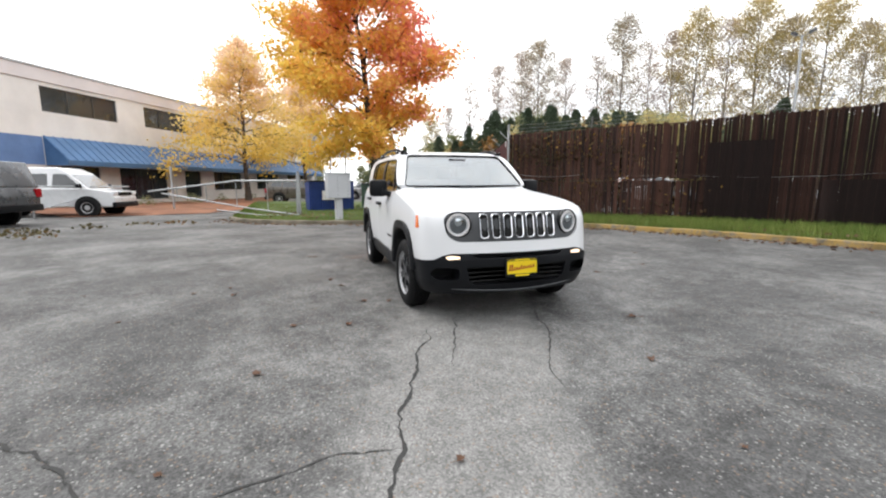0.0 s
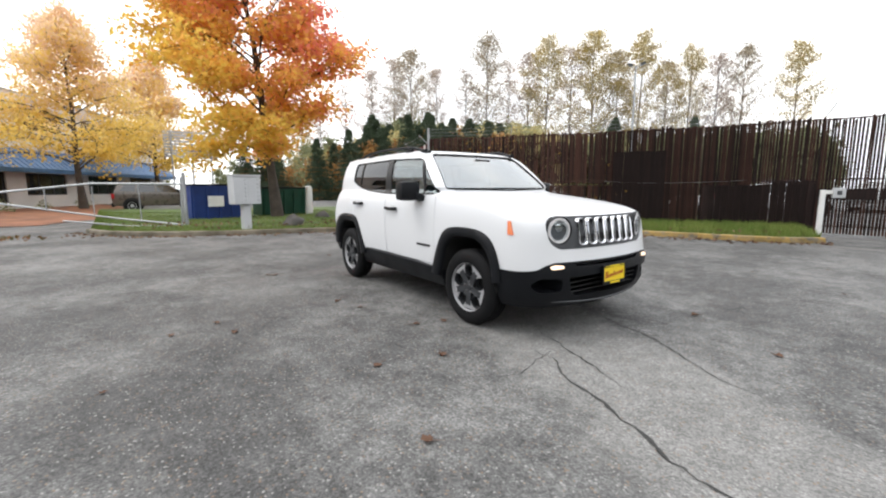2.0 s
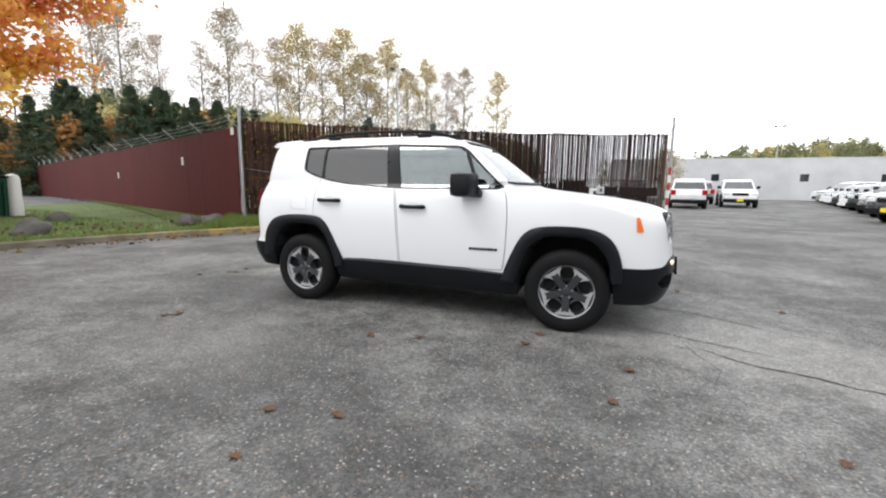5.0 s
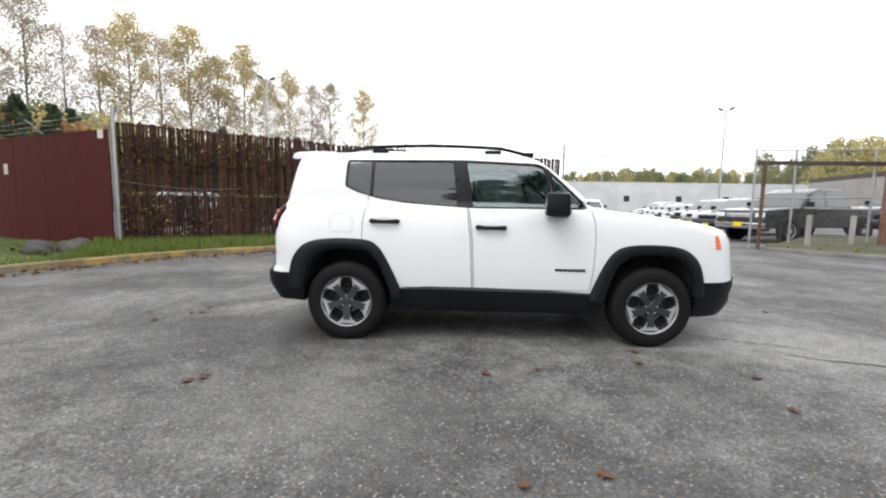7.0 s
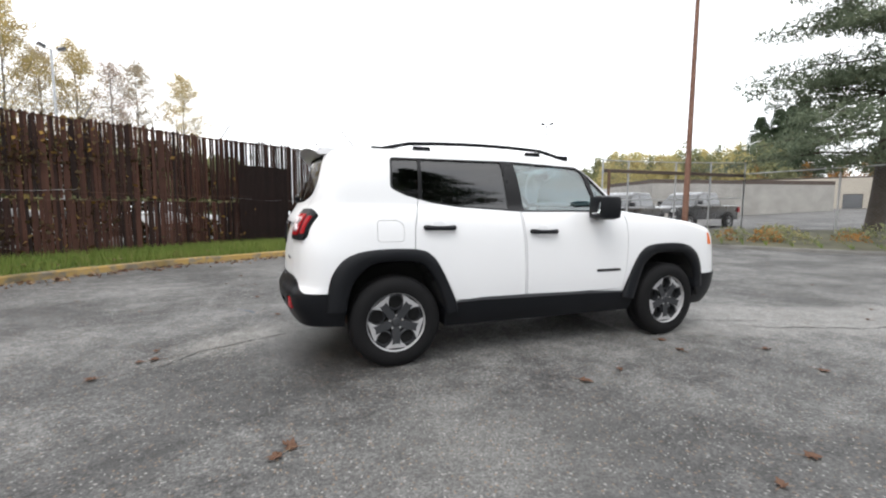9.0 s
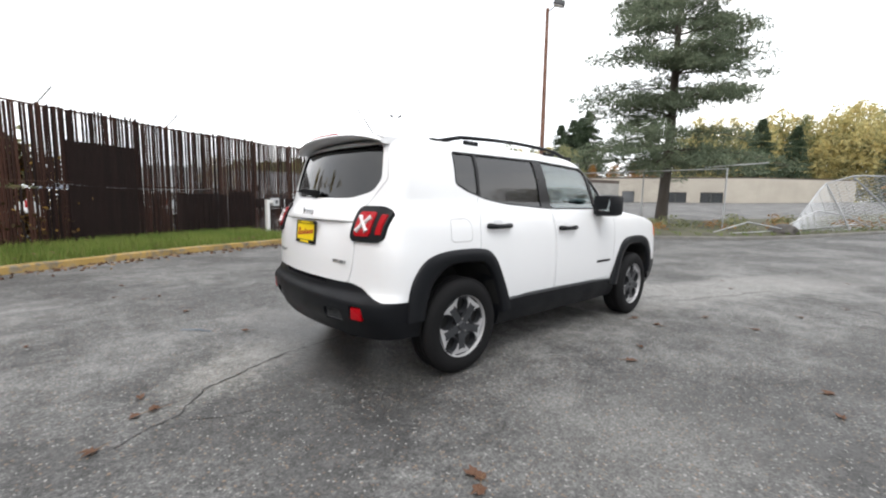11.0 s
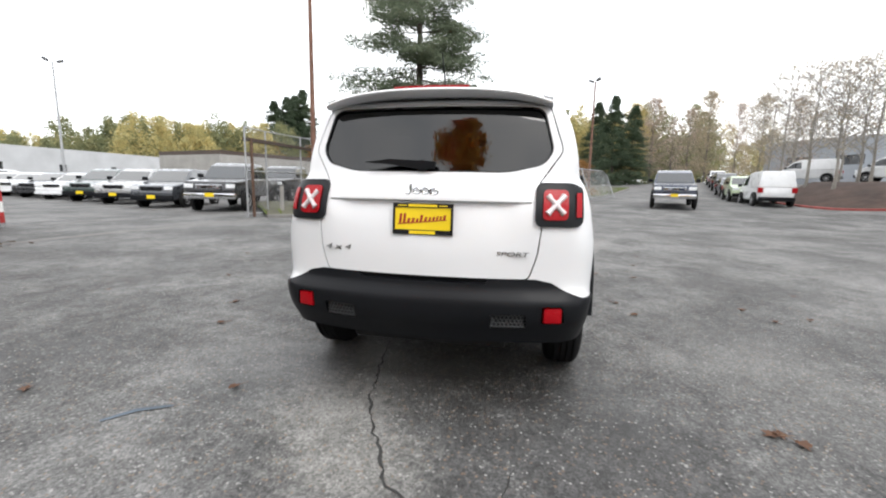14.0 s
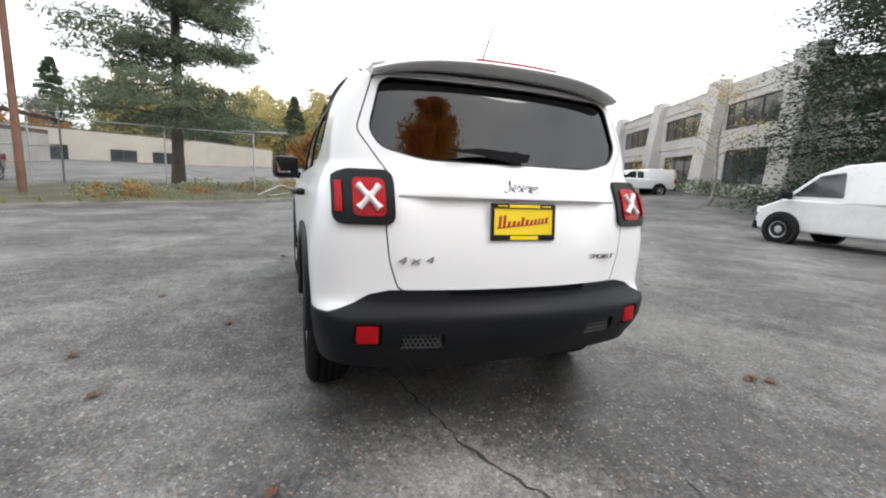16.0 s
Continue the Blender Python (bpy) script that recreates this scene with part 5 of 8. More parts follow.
    # roof rails
    for side in (-1, 1):
        bm = bmesh.new()
        pts = []
        for k in range(31):
            t = k / 30
            x = 0.30 - 1.72 * t
            lift = 0.045 * min(1.0, 6 * t, 6 * (1 - t))
            pts.append((x, side * (0.655 - 0.03 * (2 * t - 1) ** 2 - 0.03 * (1 if t < 0.04 or t > 0.96 else 0)), 1.612 + 0.032 * math.sin(math.pi * t) + lift - 0.012))
        path_tube(bm, pts, 0.0155, 8)
        rail = part("roof_rail", bm, BLACK_PLASTIC, car, "black roof rail", smooth=60)
        for x0, x1 in ((0.20, 0.30), (-0.12, 0.02), (-1.1, -0.96), (-1.42, -1.30)):
            bm = bmesh.new()
            box(bm, x0, x1, side * 0.64 - 0.014, side * 0.64 + 0.014, 1.588, 1.645 if abs(x0 + 0.5) < 0.7 else 1.63, 0.006)
            part("rail_foot", bm, BLACK_PLASTIC, rail)

    # mirrors, handles, badges
    for side in (-1, 1):
        bm = bmesh.new()
        box(bm, -0.095, 0.10, -0.105, 0.105, -0.095, 0.10, 0.05, pose(0.445, side * 0.975, 1.182, 0, 0, side * 8))
        mirror_ob = part("wing_mirror", bm, BLACK_PLASTIC, car, "black plastic wing mirror", smooth=50)
        bm = bmesh.new()
        box(bm, -0.06, 0.06, -0.08, 0.08, -0.03, 0.03, 0.015, pose(0.51, side * 0.875, 1.12, side * 22, 0, 0))
        part("mirror_foot", bm, BLACK_PLASTIC, mirror_ob, smooth=50)
        bm = bmesh.new()
        box(bm, -0.001, 0.003, -0.055, 0.055, -0.048, 0.05, 0.0, pose(0.3505, side * 0.989, 1.182, 0, 4, side * 8))
        part("mirror_glass", bm, CHROME, mirror_ob)
        for x, z in ((-0.068, 0.992), (-0.955, 1.03)):
            y = flank_y(x, z)
            bm = bmesh.new()
            pts = [(x - 0.115, y + 0.004, z), (x - 0.105, y + 0.028, z), (x - 0.04, y + 0.036, z - 0.004), (x + 0.04, y + 0.036, z - 0.004), (x + 0.105, y + 0.028, z - 0.002), (x + 0.115, y + 0.004, z - 0.002)]
            path_tube(bm, [(a, side * b, c) for a, b, c in pts], [0.017, 0.020, 0.0165, 0.0165, 0.020, 0.017], 10)
            handle = part("door_handle", bm, BLACK_PLASTIC, car, "black door handle", smooth=60)
            bm = bmesh.new()
            bmesh.ops.create_uvsphere(bm, u_segments=20, v_segments=10, radius=0.05, matrix=Matrix.Translation((x, side * (y - 0.002), z + 0.018)) @ Matrix.Diagonal((1.0, 0.08, 0.7, 1)))
            part("handle_cup", bm, PAINT_WHITE, handle, smooth=60)
        # lettering too small to read becomes bars
        bm = bmesh.new()
        for k in range(8):
            x = 0.47 + 0.0315 * k
            y = flank_y(x, 0.648)
            box(bm, x, x + 0.026, min(side * (y - 0.01), side * (y + 0.004)), max(side * (y - 0.01), side * (y + 0.004)), 0.637, 0.659)
        part("door_badge", bm, BLACK_GLOSS, car, "dark raised door badge")
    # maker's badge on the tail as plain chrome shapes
    bm = bmesh.new()
    xb = face_x(0, 1.115, False) - 0.008
    path_tube(bm, [(xb, 0.070, 1.145), (xb, 0.072, 1.105), (xb, 0.082, 1.094), (xb, 0.096, 1.100)], 0.007, 8)
    for y, z in ((0.037, 1.113), (-0.008, 1.113), (-0.054, 1.110)):
        path_tube(bm, [(xb, y + 0.018 * math.cos(k * math.tau / 14), z + 0.016 * math.sin(k * math.tau / 14)) for k in range(15)], 0.0065, 8)
    path_tube(bm, [(xb, -0.035, 1.122), (xb, -0.036, 1.078)], 0.0065, 8)
    part("tail_badge", bm, CHROME, car, "small chrome maker's badge", smooth=40)

    def words(text, y, z, size, mat, shear):
        cu = bpy.data.curves.new("lettering", "FONT")
        cu.body, cu.size, cu.extrude, cu.shear, cu.align_x = text, size, 0.003, shear, "CENTER"
        tmp = new("lettering", cu)
        me = bpy.data.meshes.new_from_object(tmp.evaluated_get(bpy.context.evaluated_depsgraph_get()))
        bpy.data.objects.remove(tmp)
        me.transform(Matrix.Diagonal((1.75, 1, 1, 1)))
        me.transform(pose(face_x(y, z, False) - 0.004, y, z, 90, 0, -90 - math.degrees(math.atan(0.16 * y))))
        me.materials.clear()
        me.materials.append(mat)
        ob = new("lettering", me)
        ob.parent = car
        return ob

    words("4 x 4", 0.478, 0.79, 0.042, BADGE_GREY, 0.2)
    words("SPORT", -0.455, 0.795, 0.031, BADGE_GREY, 0.2)

    # what shows through the windows
    for x, ys in ((0.05, (-0.36, 0.36)), (-0.95, (-0.38, 0.0, 0.38))):
        for y in ys:
            w = 0.24 if x > 0 else 0.19
            bm = bmesh.new()
            box(bm, -0.07, 0.06, -w, w, 0.0, 0.42, 0.05, pose(x - 0.2, y, 0.87, 0, -14, 0))
            box(bm, -0.05, 0.05, -0.12, 0.12, 0.45, 0.62, 0.04, pose(x - 0.2, y, 0.87, 0, -14, 0))
            part("seat", bm, SEAT_CLOTH, car, smooth=50)
    bm = bmesh.new()
    box(bm, 0.62, 0.93, -0.68, 0.68, 0.88, 1.13, 0.05)
    part("dashboard", bm, SEAT_CLOTH, car, smooth=50)
    bm = bmesh.new()
    pts = [(0.52 + 0.06 * math.sin(a), 0.36 + 0.18 * math.cos(a), 1.06 + 0.17 * math.sin(a)) for a in [k * math.tau / 24 for k in range(25)]]
    path_tube(bm, pts, 0.014, 6)
    part("steering_wheel", bm, BLACK_PLASTIC, car)
    bm = bmesh.new()
    box(bm, 0.44, 0.47, -0.11, 0.11, 1.47, 1.53, 0.012)
    part("inside_mirror", bm, BLACK_PLASTIC, car)
    return car


build_car()

# ---- brown slatted fence, red board fence ----
def fence_at(s, z=0.0, off=0.0):
    """A place s metres along the brown fence, off metres in front of it."""
    d = (FENCE_B - FENCE_A).normalized()
    p = FENCE_A + d * s + Vector((d.y, -d.x)) * (off - bulge(s))
    return Vector((p.x, p.y, z))


def fence_base(s):
    return lerp_table([(0, 0.14), (9.0, 0.14), (11.4, 0.05), (13.3, 0.01)], s)


def slat_mesh(width, height, skew):
    bm = bmesh.new()
    w = width / 2
    prism(bm, [(-w, 0.0), (w, 0.0), (w + skew, height), (0.3 * w + skew, height + 0.012), (-w + skew, height - 0.015)], "y", -0.006, 0.006)
    return mesh_of(bm, SLAT, "slat")


def build_brown_fence():
    fence = thing("slatted_fence", "tall weathered brown fence of upright slats on steel posts", "fence", (*FENCE_A, 0), FENCE_YAW)
    kinds = {}
    s = 0.06
    while s < FENCE_LEN - 0.05:
        base = fence_base(s) + 0.02
        top = 2.90 + 0.03 * math.sin(s * 2.1) + rng.uniform(-0.035, 0.035)
        even = s > 9.3
        if even:
            width = 0.048 if s < 10.8 else 0.042
        elif s > 4.4:
            width = rng.choice((0.062, 0.0635))
        else:
            width = rng.choice((0.050, 0.053, 0.056))
        if not even and rng.random() < 0.014:
            s += 0.061
            continue
        # a slot at rail height where the slats have broken out
        spans = [(base, top)]
        if 0.2 < s < 6.0 and rng.random() < 0.75:
            low, high = 1.31 + 0.02 * math.sin(s * 3.0), (1.35 if rng.random() < 0.7 else 1.41) + 0.02 * math.sin(s * 1.7)
            spans = [(base, low), (high, top)]
        turn, lean = rng.uniform(-3, 3) + (22 if s > 4.4 and not even else 0), rng.uniform(-0.2, 0.2)
        for z0, z1 in spans:
            key = (width, round((z1 - z0) * 20) / 20, rng.choice((-0.012, 0.0, 0.012)))
            if key not in kinds:
                kinds[key] = slat_mesh(*key)
            piece("slat", kinds[key], fence, pose(s + rng.uniform(-0.006, 0.006), bulge(s) + rng.uniform(-0.004, 0.004), z0, 0, lean, turn + math.degrees(math.atan((bulge(s + 0.1) - bulge(s - 0.1)) / 0.2))))
        s += 0.061
    for ps in (0.0, 2.75, 5.47, 8.1, 10.65, 12.0, FENCE_LEN):
        bm = bmesh.new()
        tube(bm, (ps, 0.045 + bulge(ps), fence_base(ps) - 0.1), (ps, 0.045 + bulge(ps), 2.93), 0.032, n=10)
        part("post", bm, GALV if ps == 0 else RUST, fence)
        bm = bmesh.new()
        tube(bm, (ps, 0.045 + bulge(ps), 2.91), (ps + 0.12, bulge(ps) - 0.22, 3.23), 0.014, n=6)
        part("wire_arm", bm, GALV, fence)
    for z, y in ((2.87, 0.03), (1.42, 0.03), (0.26, 0.03)):
        bm = bmesh.new()
        path_tube(bm, [(FENCE_LEN * j / 26, y + bulge(FENCE_LEN * j / 26), z) for j in range(27)], 0.02, 8)
        part("rail", bm, RUST, fence)
    for i in range(3):
        bm = bmesh.new()
        pts = []
        for j in range(53):
            u = j / 52 * 8.4
            pts.append((u + 0.03 * (i + 1), bulge(u) - 0.06 - 0.06 * i, 3.0 + 0.095 * i - 0.03 * math.sin(math.pi * ((u % 3.05) / 3.05)) + rng.uniform(-0.006, 0.006)))
        path_tube(bm, pts, 0.004, 4)
        part("barbed_wire", bm, GALV, fence)
    for k, (a, b, z, sag) in enumerate(((0.0, 2.6, 1.52, 0.10), (2.4, 6.4, 1.47, 0.02), (0.0, 5.2, 1.33, 0.03), (5.6, 9.2, 1.42, 0.05), (9.2, 13.0, 1.36, 0.03))):
        bm = bmesh.new()
        path_tube(bm, [(a + (b - a) * j / 14, bulge(a + (b - a) * j / 14) - 0.035, z + (0.10 if k == 0 else 0.0) * (1 - j / 14) - sag * math.sin(math.pi * j / 14) + rng.uniform(-0.006, 0.006)) for j in range(15)], 0.0045, 5)
        part("tension_wire", bm, GALV if k in (0, 3) else RUST, fence)
    # boards nailed across the far end, one tall and several low
    for a, b, z1 in ((5.85, 7.25, 2.3), (8.2, 9.7, 1.30), (9.75, 10.6, 1.40)):
        n = max(2, int((b - a) / 0.14))
        w = (b - a) / n
        bm = bmesh.new()
        box(bm, -w / 2 + 0.002, w / 2 - 0.002, -0.01, 0.01, 0, z1 - fence_base(a) - 0.03, 0.003)
        me = mesh_of(bm, PANEL_BROWN, "board")
        for j in range(n):
            piece("board", me, fence, pose(a + w * (j + 0.5), bulge(a + w * (j + 0.5)) - 0.03 + rng.uniform(-0.003, 0.003), fence_base(a) + 0.02 + rng.uniform(-0.01, 0.01)))
    for a, b in ((10.65, 11.7), (11.75, 13.0)):
        bm = bmesh.new()
        box(bm, 0, b - a, -0.012, 0.012, 0.92, 1.19, 0.003)
        ob = part("cross_board", bm, PANEL_BROWN, fence)
        ob.matrix_local = pose(a, bulge(a) - 0.03, 0, 0, 0, math.degrees(math.atan2(bulge(b) - bulge(a), b - a)))
    bm = bmesh.new()
    tube(bm, (0.02, -0.08, 0.0), (0.02, -0.08, 3.25), 0.04, n=12)
    part("corner_post", bm, GALV, fence, "grey galvanised corner post")
    return fence


brown_fence = build_brown_fence()


def build_red_fence():
    """Plywood sheets in oxide red, in a line away from the corner."""
    a, b = Vector((-8.2, 4.92)), Vector((-46.0, 17.8))
    yaw = math.degrees(math.atan2(b.y - a.y, b.x - a.x))
    fence = thing("board_fence", "tall fence of oxide-red painted boards behind the lawn", "fence", (a.x, a.y, 0), yaw)
    length = (b - a).length
    n = int(length / 1.22)
    for j in range(n):
        bm = bmesh.new()
        top = 2.74 - 0.012 * j
        box(bm, 0.001, length / n - 0.001, -0.012, 0.012, 0.08, top + rng.uniform(-0.012, 0.012), 0.003)
        ob = part("panel", bm, RED_PANEL, fence)
        ob.matrix_local = pose(j * length / n, rng.uniform(-0.004, 0.004), 0, 0, 0, 0)
    for j in range(0, n, 2):
        bm = bmesh.new()
        tube(bm, (j * length / n, -0.06, 0), (j * length / n, -0.06, 2.75), 0.03, n=8)
        tube(bm, (j * length / n, -0.06, 2.72), (j * length / n + 0.1, 0.25, 3.05), 0.013, n=5)
        part("post", bm, GALV, fence)
    for i in range(3):
        bm = bmesh.new()
        path_tube(bm, [(u * 1.22, 0.05 + 0.08 * i, 2.83 - 0.012 * u + 0.09 * i - 0.03 * (u % 2)) for u in range(n)], 0.004, 4)
        part("barbed_wire", bm, GALV, fence)
    for s, z, w, h in ((0.12, 2.64, 0.19, 0.19), (4.0, 1.92, 0.18, 0.27), (12.0, 1.5, 0.2, 0.28)):
        bm = bmesh.new()
        box(bm, s, s + w, 0.02, 0.03, z - h / 2, z + h / 2, 0.003)
        part("notice", bm, WHITE_PAINT, fence, "small white notice")
    return fence


build_red_fence()

# ---- trees ----
def leaf_mesh(name, centres, size, mat, seed, flat=0.0, aspect=0.7):
    """Many small bent leaves, one for each centre."""
    r = np.random.RandomState(seed)
    c = np.asarray(centres, dtype=np.float64)
    n = len(c)
    a = r.normal(size=(n, 3))
    a[:, 2] *= 1.0 - flat
    a /= np.linalg.norm(a, axis=1)[:, None] + 1e-9
    b = np.cross(a, r.normal(size=(n, 3)))
    b /= np.linalg.norm(b, axis=1)[:, None] + 1e-9
    s = (size * r.uniform(0.55, 1.25, n))[:, None]
    nrm = np.cross(a, b)
    v = np.stack([c - a * s, c + b * s * aspect + nrm * s * 0.15, c + a * s, c - b * s * aspect + nrm * s * 0.15], 1).reshape(-1, 3)
    me = bpy.data.meshes.new(name)
    me.vertices.add(4 * n)
    me.vertices.foreach_set("co", v.astype(np.float32).ravel())
    me.loops.add(4 * n)
    me.loops.foreach_set("vertex_index", np.arange(4 * n, dtype=np.int32))
    me.polygons.add(n)
    me.polygons.foreach_set("loop_start", np.arange(0, 4 * n, 4, dtype=np.int32))
    me.update(calc_edges=True)
    me.materials.append(mat)
    return me


def grow(r, trunk_h, crown_lo, crown_hi, spread, limbs, shape, rise=0.6, twigs=7, fork=2):
    """A skeleton: limb paths from the trunk and the points that carry leaves."""
    limbs_out, tips = [], []
    for k in range(limbs):
        t = (k + r.uniform(0.1, 0.9)) / limbs
        z0 = crown_lo + (crown_hi - crown_lo) * t * 0.92
        reach = spread * shape(t) * r.uniform(0.75, 1.12)
        a = k * 2.4 + r.uniform(-0.5, 0.5)
        p = Vector((0, 0, z0))
        path = [p.copy()]
        d = Vector((math.cos(a), math.sin(a), rise * r.uniform(0.6, 1.3)))
        for j in range(6):
            d = (d + Vector((r.uniform(-0.25, 0.25), r.uniform(-0.25, 0.25), r.uniform(-0.22, 0.12)))).normalized()
            p = p + d * reach / 6
            path.append(p.copy())
            if j >= 1:
                tips.append((p.copy(), 0.45 + 0.1 * j))
                for _ in range(fork):
                    q = p.copy()
                    e = (d + Vector((r.uniform(-1, 1), r.uniform(-1, 1), r.uniform(-0.5, 0.6)))).normalized()
                    sub = [q.copy()]
                    for i in range(3):
                        e = (e + Vector((r.uniform(-0.4, 0.4), r.uniform(-0.4, 0.4), r.uniform(-0.3, 0.2)))).normalized()
                        q = q + e * reach * r.uniform(0.07, 0.13)
                        sub.append(q.copy())
                        tips.append((q.copy(), 0.4))
                    limbs_out.append((sub, 0.012))
        limbs_out.append((path, 0.05 * (1.1 - 0.7 * t)))
    return limbs_out, tips


def tree(name, label, at, seed, height, lo, spread, leaf_mat, bark, leaves=9000, leaf=0.09, limbs=26, shape=None, trunk=0.2, cluster=0.33, rise=0.6, lean=(0, 0), group="", fork=2, crown_top=None, scale=1.0):
    r = random.Random(seed)
    shape = shape or (lambda t: math.sin(math.pi * min(1.0, 0.25 + 0.72 * t)) ** 0.8)
    root = thing(name, label, "tree", at, 0, group)
    paths, tips = grow(r, height, lo, crown_top or height * 0.97, spread, limbs, shape, rise, fork=fork)
    bm = bmesh.new()
    pts = [Vector((lean[0] * (k / 8) ** 1.5 + 0.06 * math.sin(k * 1.3 + seed), lean[1] * (k / 8) ** 1.5 + 0.05 * math.cos(k * 1.7), height * k / 8 - (0.15 if k == 0 else 0))) for k in range(9)]
    path_tube(bm, pts, [trunk * 1.35] + [trunk * (1 - 0.93 * (k / 8) ** 0.8) for k in range(1, 9)], 10)
    part("trunk", bm, bark, root, smooth=60)

    def bend(p):
        k = max(0.0, p.z / height)
        return Vector((p.x + lean[0] * k**1.5, p.y + lean[1] * k**1.5, p.z))
    bm = bmesh.new()
    for path, rad in paths:
        path_tube(bm, [bend(p) for p in path], [max(0.004, rad * (1 - 0.8 * i / len(path)) * trunk / 0.2) for i in range(len(path))], 5)
    part("branchwork", bm, bark, root, kind="stuff")
    cents = []
    for _ in range(leaves):
        p, s = tips[r.randrange(len(tips))]
        q = bend(p) + Vector((r.gauss(0, cluster), r.gauss(0, cluster), r.gauss(0, cluster * 0.7)))
        if q.z > lo * 0.55:
            cents.append(q)
    me = leaf_mesh("crown", [tuple(c) for c in cents], leaf, leaf_mat, seed, 0.2)
    ob = new("crown", me)
    ob.parent = root
    return root


def conifer(name, label, at, seed, height, spread, mat, bare=1.5, trunk=0.25, whorls=26, per=7, clumps=9, leaf=0.10, droop=0.25, ragged=0.25, dens=9, group="", power=0.75, fat=0.22, bark=None):
    r = random.Random(seed)
    root = thing(name, label, "tree", at, r.uniform(0, 360), group)
    bm = bmesh.new()
    pts = [Vector((0.05 * math.sin(k * 1.1 + seed), 0.05 * math.cos(k * 1.9), height * k / 10 - (0.15 if k == 0 else 0))) for k in range(11)]
    path_tube(bm, pts, [trunk * 1.2] + [trunk * (1 - 0.94 * k / 10) for k in range(1, 11)], 9)
    part("trunk", bm, bark or BARK, root, smooth=60)
    bm = bmesh.new()
    cents = []
    for w in range(whorls):
        t = (w + r.uniform(-0.4, 0.4)) / whorls
        t = min(max(t, 0.0), 0.985)
        z = bare + (height - bare) * t
        n = per if t < 0.8 else max(3, per - 2)
        for k in range(n):
            a = r.uniform(0, math.tau)
            reach = spread * (1 - t) ** power * (1 + r.uniform(-ragged, ragged)) + 0.12
            path = []
            for j in range(6):
                u = j / 5
                path.append(Vector((math.cos(a) * reach * u, math.sin(a) * reach * u, z + reach * (0.18 * u - droop * u * u))))
            path_tube(bm, path, [max(0.006, 0.035 * trunk / 0.25 * (1 - t) * (1 - 0.85 * j / 5)) for j in range(6)], 4)
            for j in range(clumps):
                u = 0.22 + 0.78 * (j + r.random()) / clumps
                i = min(4, int(u * 5))
                p = path[i].lerp(path[i + 1], u * 5 - i)
                side = reach * 0.28 * (1.1 - u * 0.6)
                for _ in range(dens):
                    cents.append((p.x + r.gauss(0, side * 0.55), p.y + r.gauss(0, side * 0.55), p.z + r.gauss(0, fat * 0.4) - 0.03))
    part("branchwork", bm, bark or BARK, root, kind="stuff")
    me = leaf_mesh("crown", cents, leaf, mat, seed, 0.75, 0.32)
    ob = new("crown", me)
    ob.parent = root
    return root


# the red and orange maple on the lawn
tree("maple_tree", "orange and red autumn maple with a dark trunk on the lawn", (-13.7, 1.2, 0.1), 3, 14.0, 2.1, 3.9, MAPLE_LEAVES, BARK, 64000, 0.088, 56, shape=lambda t: (0.72 + 0.85 * t) if t < 0.3 else 0.97 - 0.98 * (t - 0.3), trunk=0.2, cluster=0.24, rise=0.7, lean=(0.3, -1.7), fork=3)
# yellow trees by the offices
tree("yellow_tree", "bright yellow autumn tree beside the offices", (-31.5, -6.4, 0), 11, 12.6, 2.4, 4.7, YELLOW_LEAVES, BARK, 22000, 0.105, 44, shape=lambda t: 1.12 - 0.95 * t, trunk=0.22, cluster=0.42, rise=0.55)
tree("yellow_tree", "yellow and pink autumn tree behind the gate", (-42.0, -2.0, 0), 12, 13.0, 2.6, 4.3, YELLOW_LEAVES, BARK, 19000, 0.125, 38, shape=lambda t: 1.1 - 0.95 * t, trunk=0.22, cluster=0.45, rise=0.55)

# tall poplars beyond the fence: three kinds, set out in a ragged row
def poplar(seed, leaves, spread, mat=None):
    return tree("poplar_tree", "tall thin poplar with sparse yellowing leaves", (0, 0, -60), seed, 25.0, 4.5, spread, mat or POPLAR_LEAVES, POPLAR_BARK, leaves, 0.10, 52, shape=lambda t: 0.22 + 0.9 * math.sin(math.pi * min(1, 0.16 + t * 0.82)), trunk=0.24, cluster=0.5, rise=1.15, group="row of poplars", fork=2)


POPLAR_BARK = plain("grey_poplar_bark", (0.17, 0.155, 0.14), 0.9, var=0.35, big=2, fine=12, bump=0.3)
poplar_kinds = [poplar(21, 15000, 4.2), poplar(22, 9500, 3.9, PINKISH_LEAVES), poplar(23, 18000, 4.6, GOLDEN_POPLAR), poplar(24, 5500, 3.4, PINKISH_LEAVES)]
# bearing in degrees round the car, distance, height, kind
POPLARS = [(158.5, 62, 16, 3), (154.6, 80, 22.5, 1), (151.5, 82, 25, 1), (149.2, 78, 25.5, 0), (145.6, 84, 24, 1), (141.5, 76, 22, 3), (138.6, 77, 27.5, 0), (135.6, 84, 25, 3), (133.0, 80, 25, 1), (130.4, 76, 26, 2), (127.4, 82, 26, 1), (124.6, 78, 27, 2), (121.6, 80, 24, 0), (118.8, 76, 25, 2), (116.0, 84, 22.5, 0), (113.4, 80, 23, 2), (110.6, 78, 21, 1), (108.2, 82, 22.5, 0), (103.6, 90, 23.5, 2), (161.5, 90, 17, 1), (164, 88, 15, 2), (-13.6, 82, 15.5, 2), (-15.6, 80, 16, 1), (-17.8, 86, 13.5, 3), (-19.6, 80, 14, 1), (-21.6, 78, 16, 0), (-24.6, 72, 13, 1), (-27, 68, 13, 0), (-30, 66, 12, 1)]
first = {}
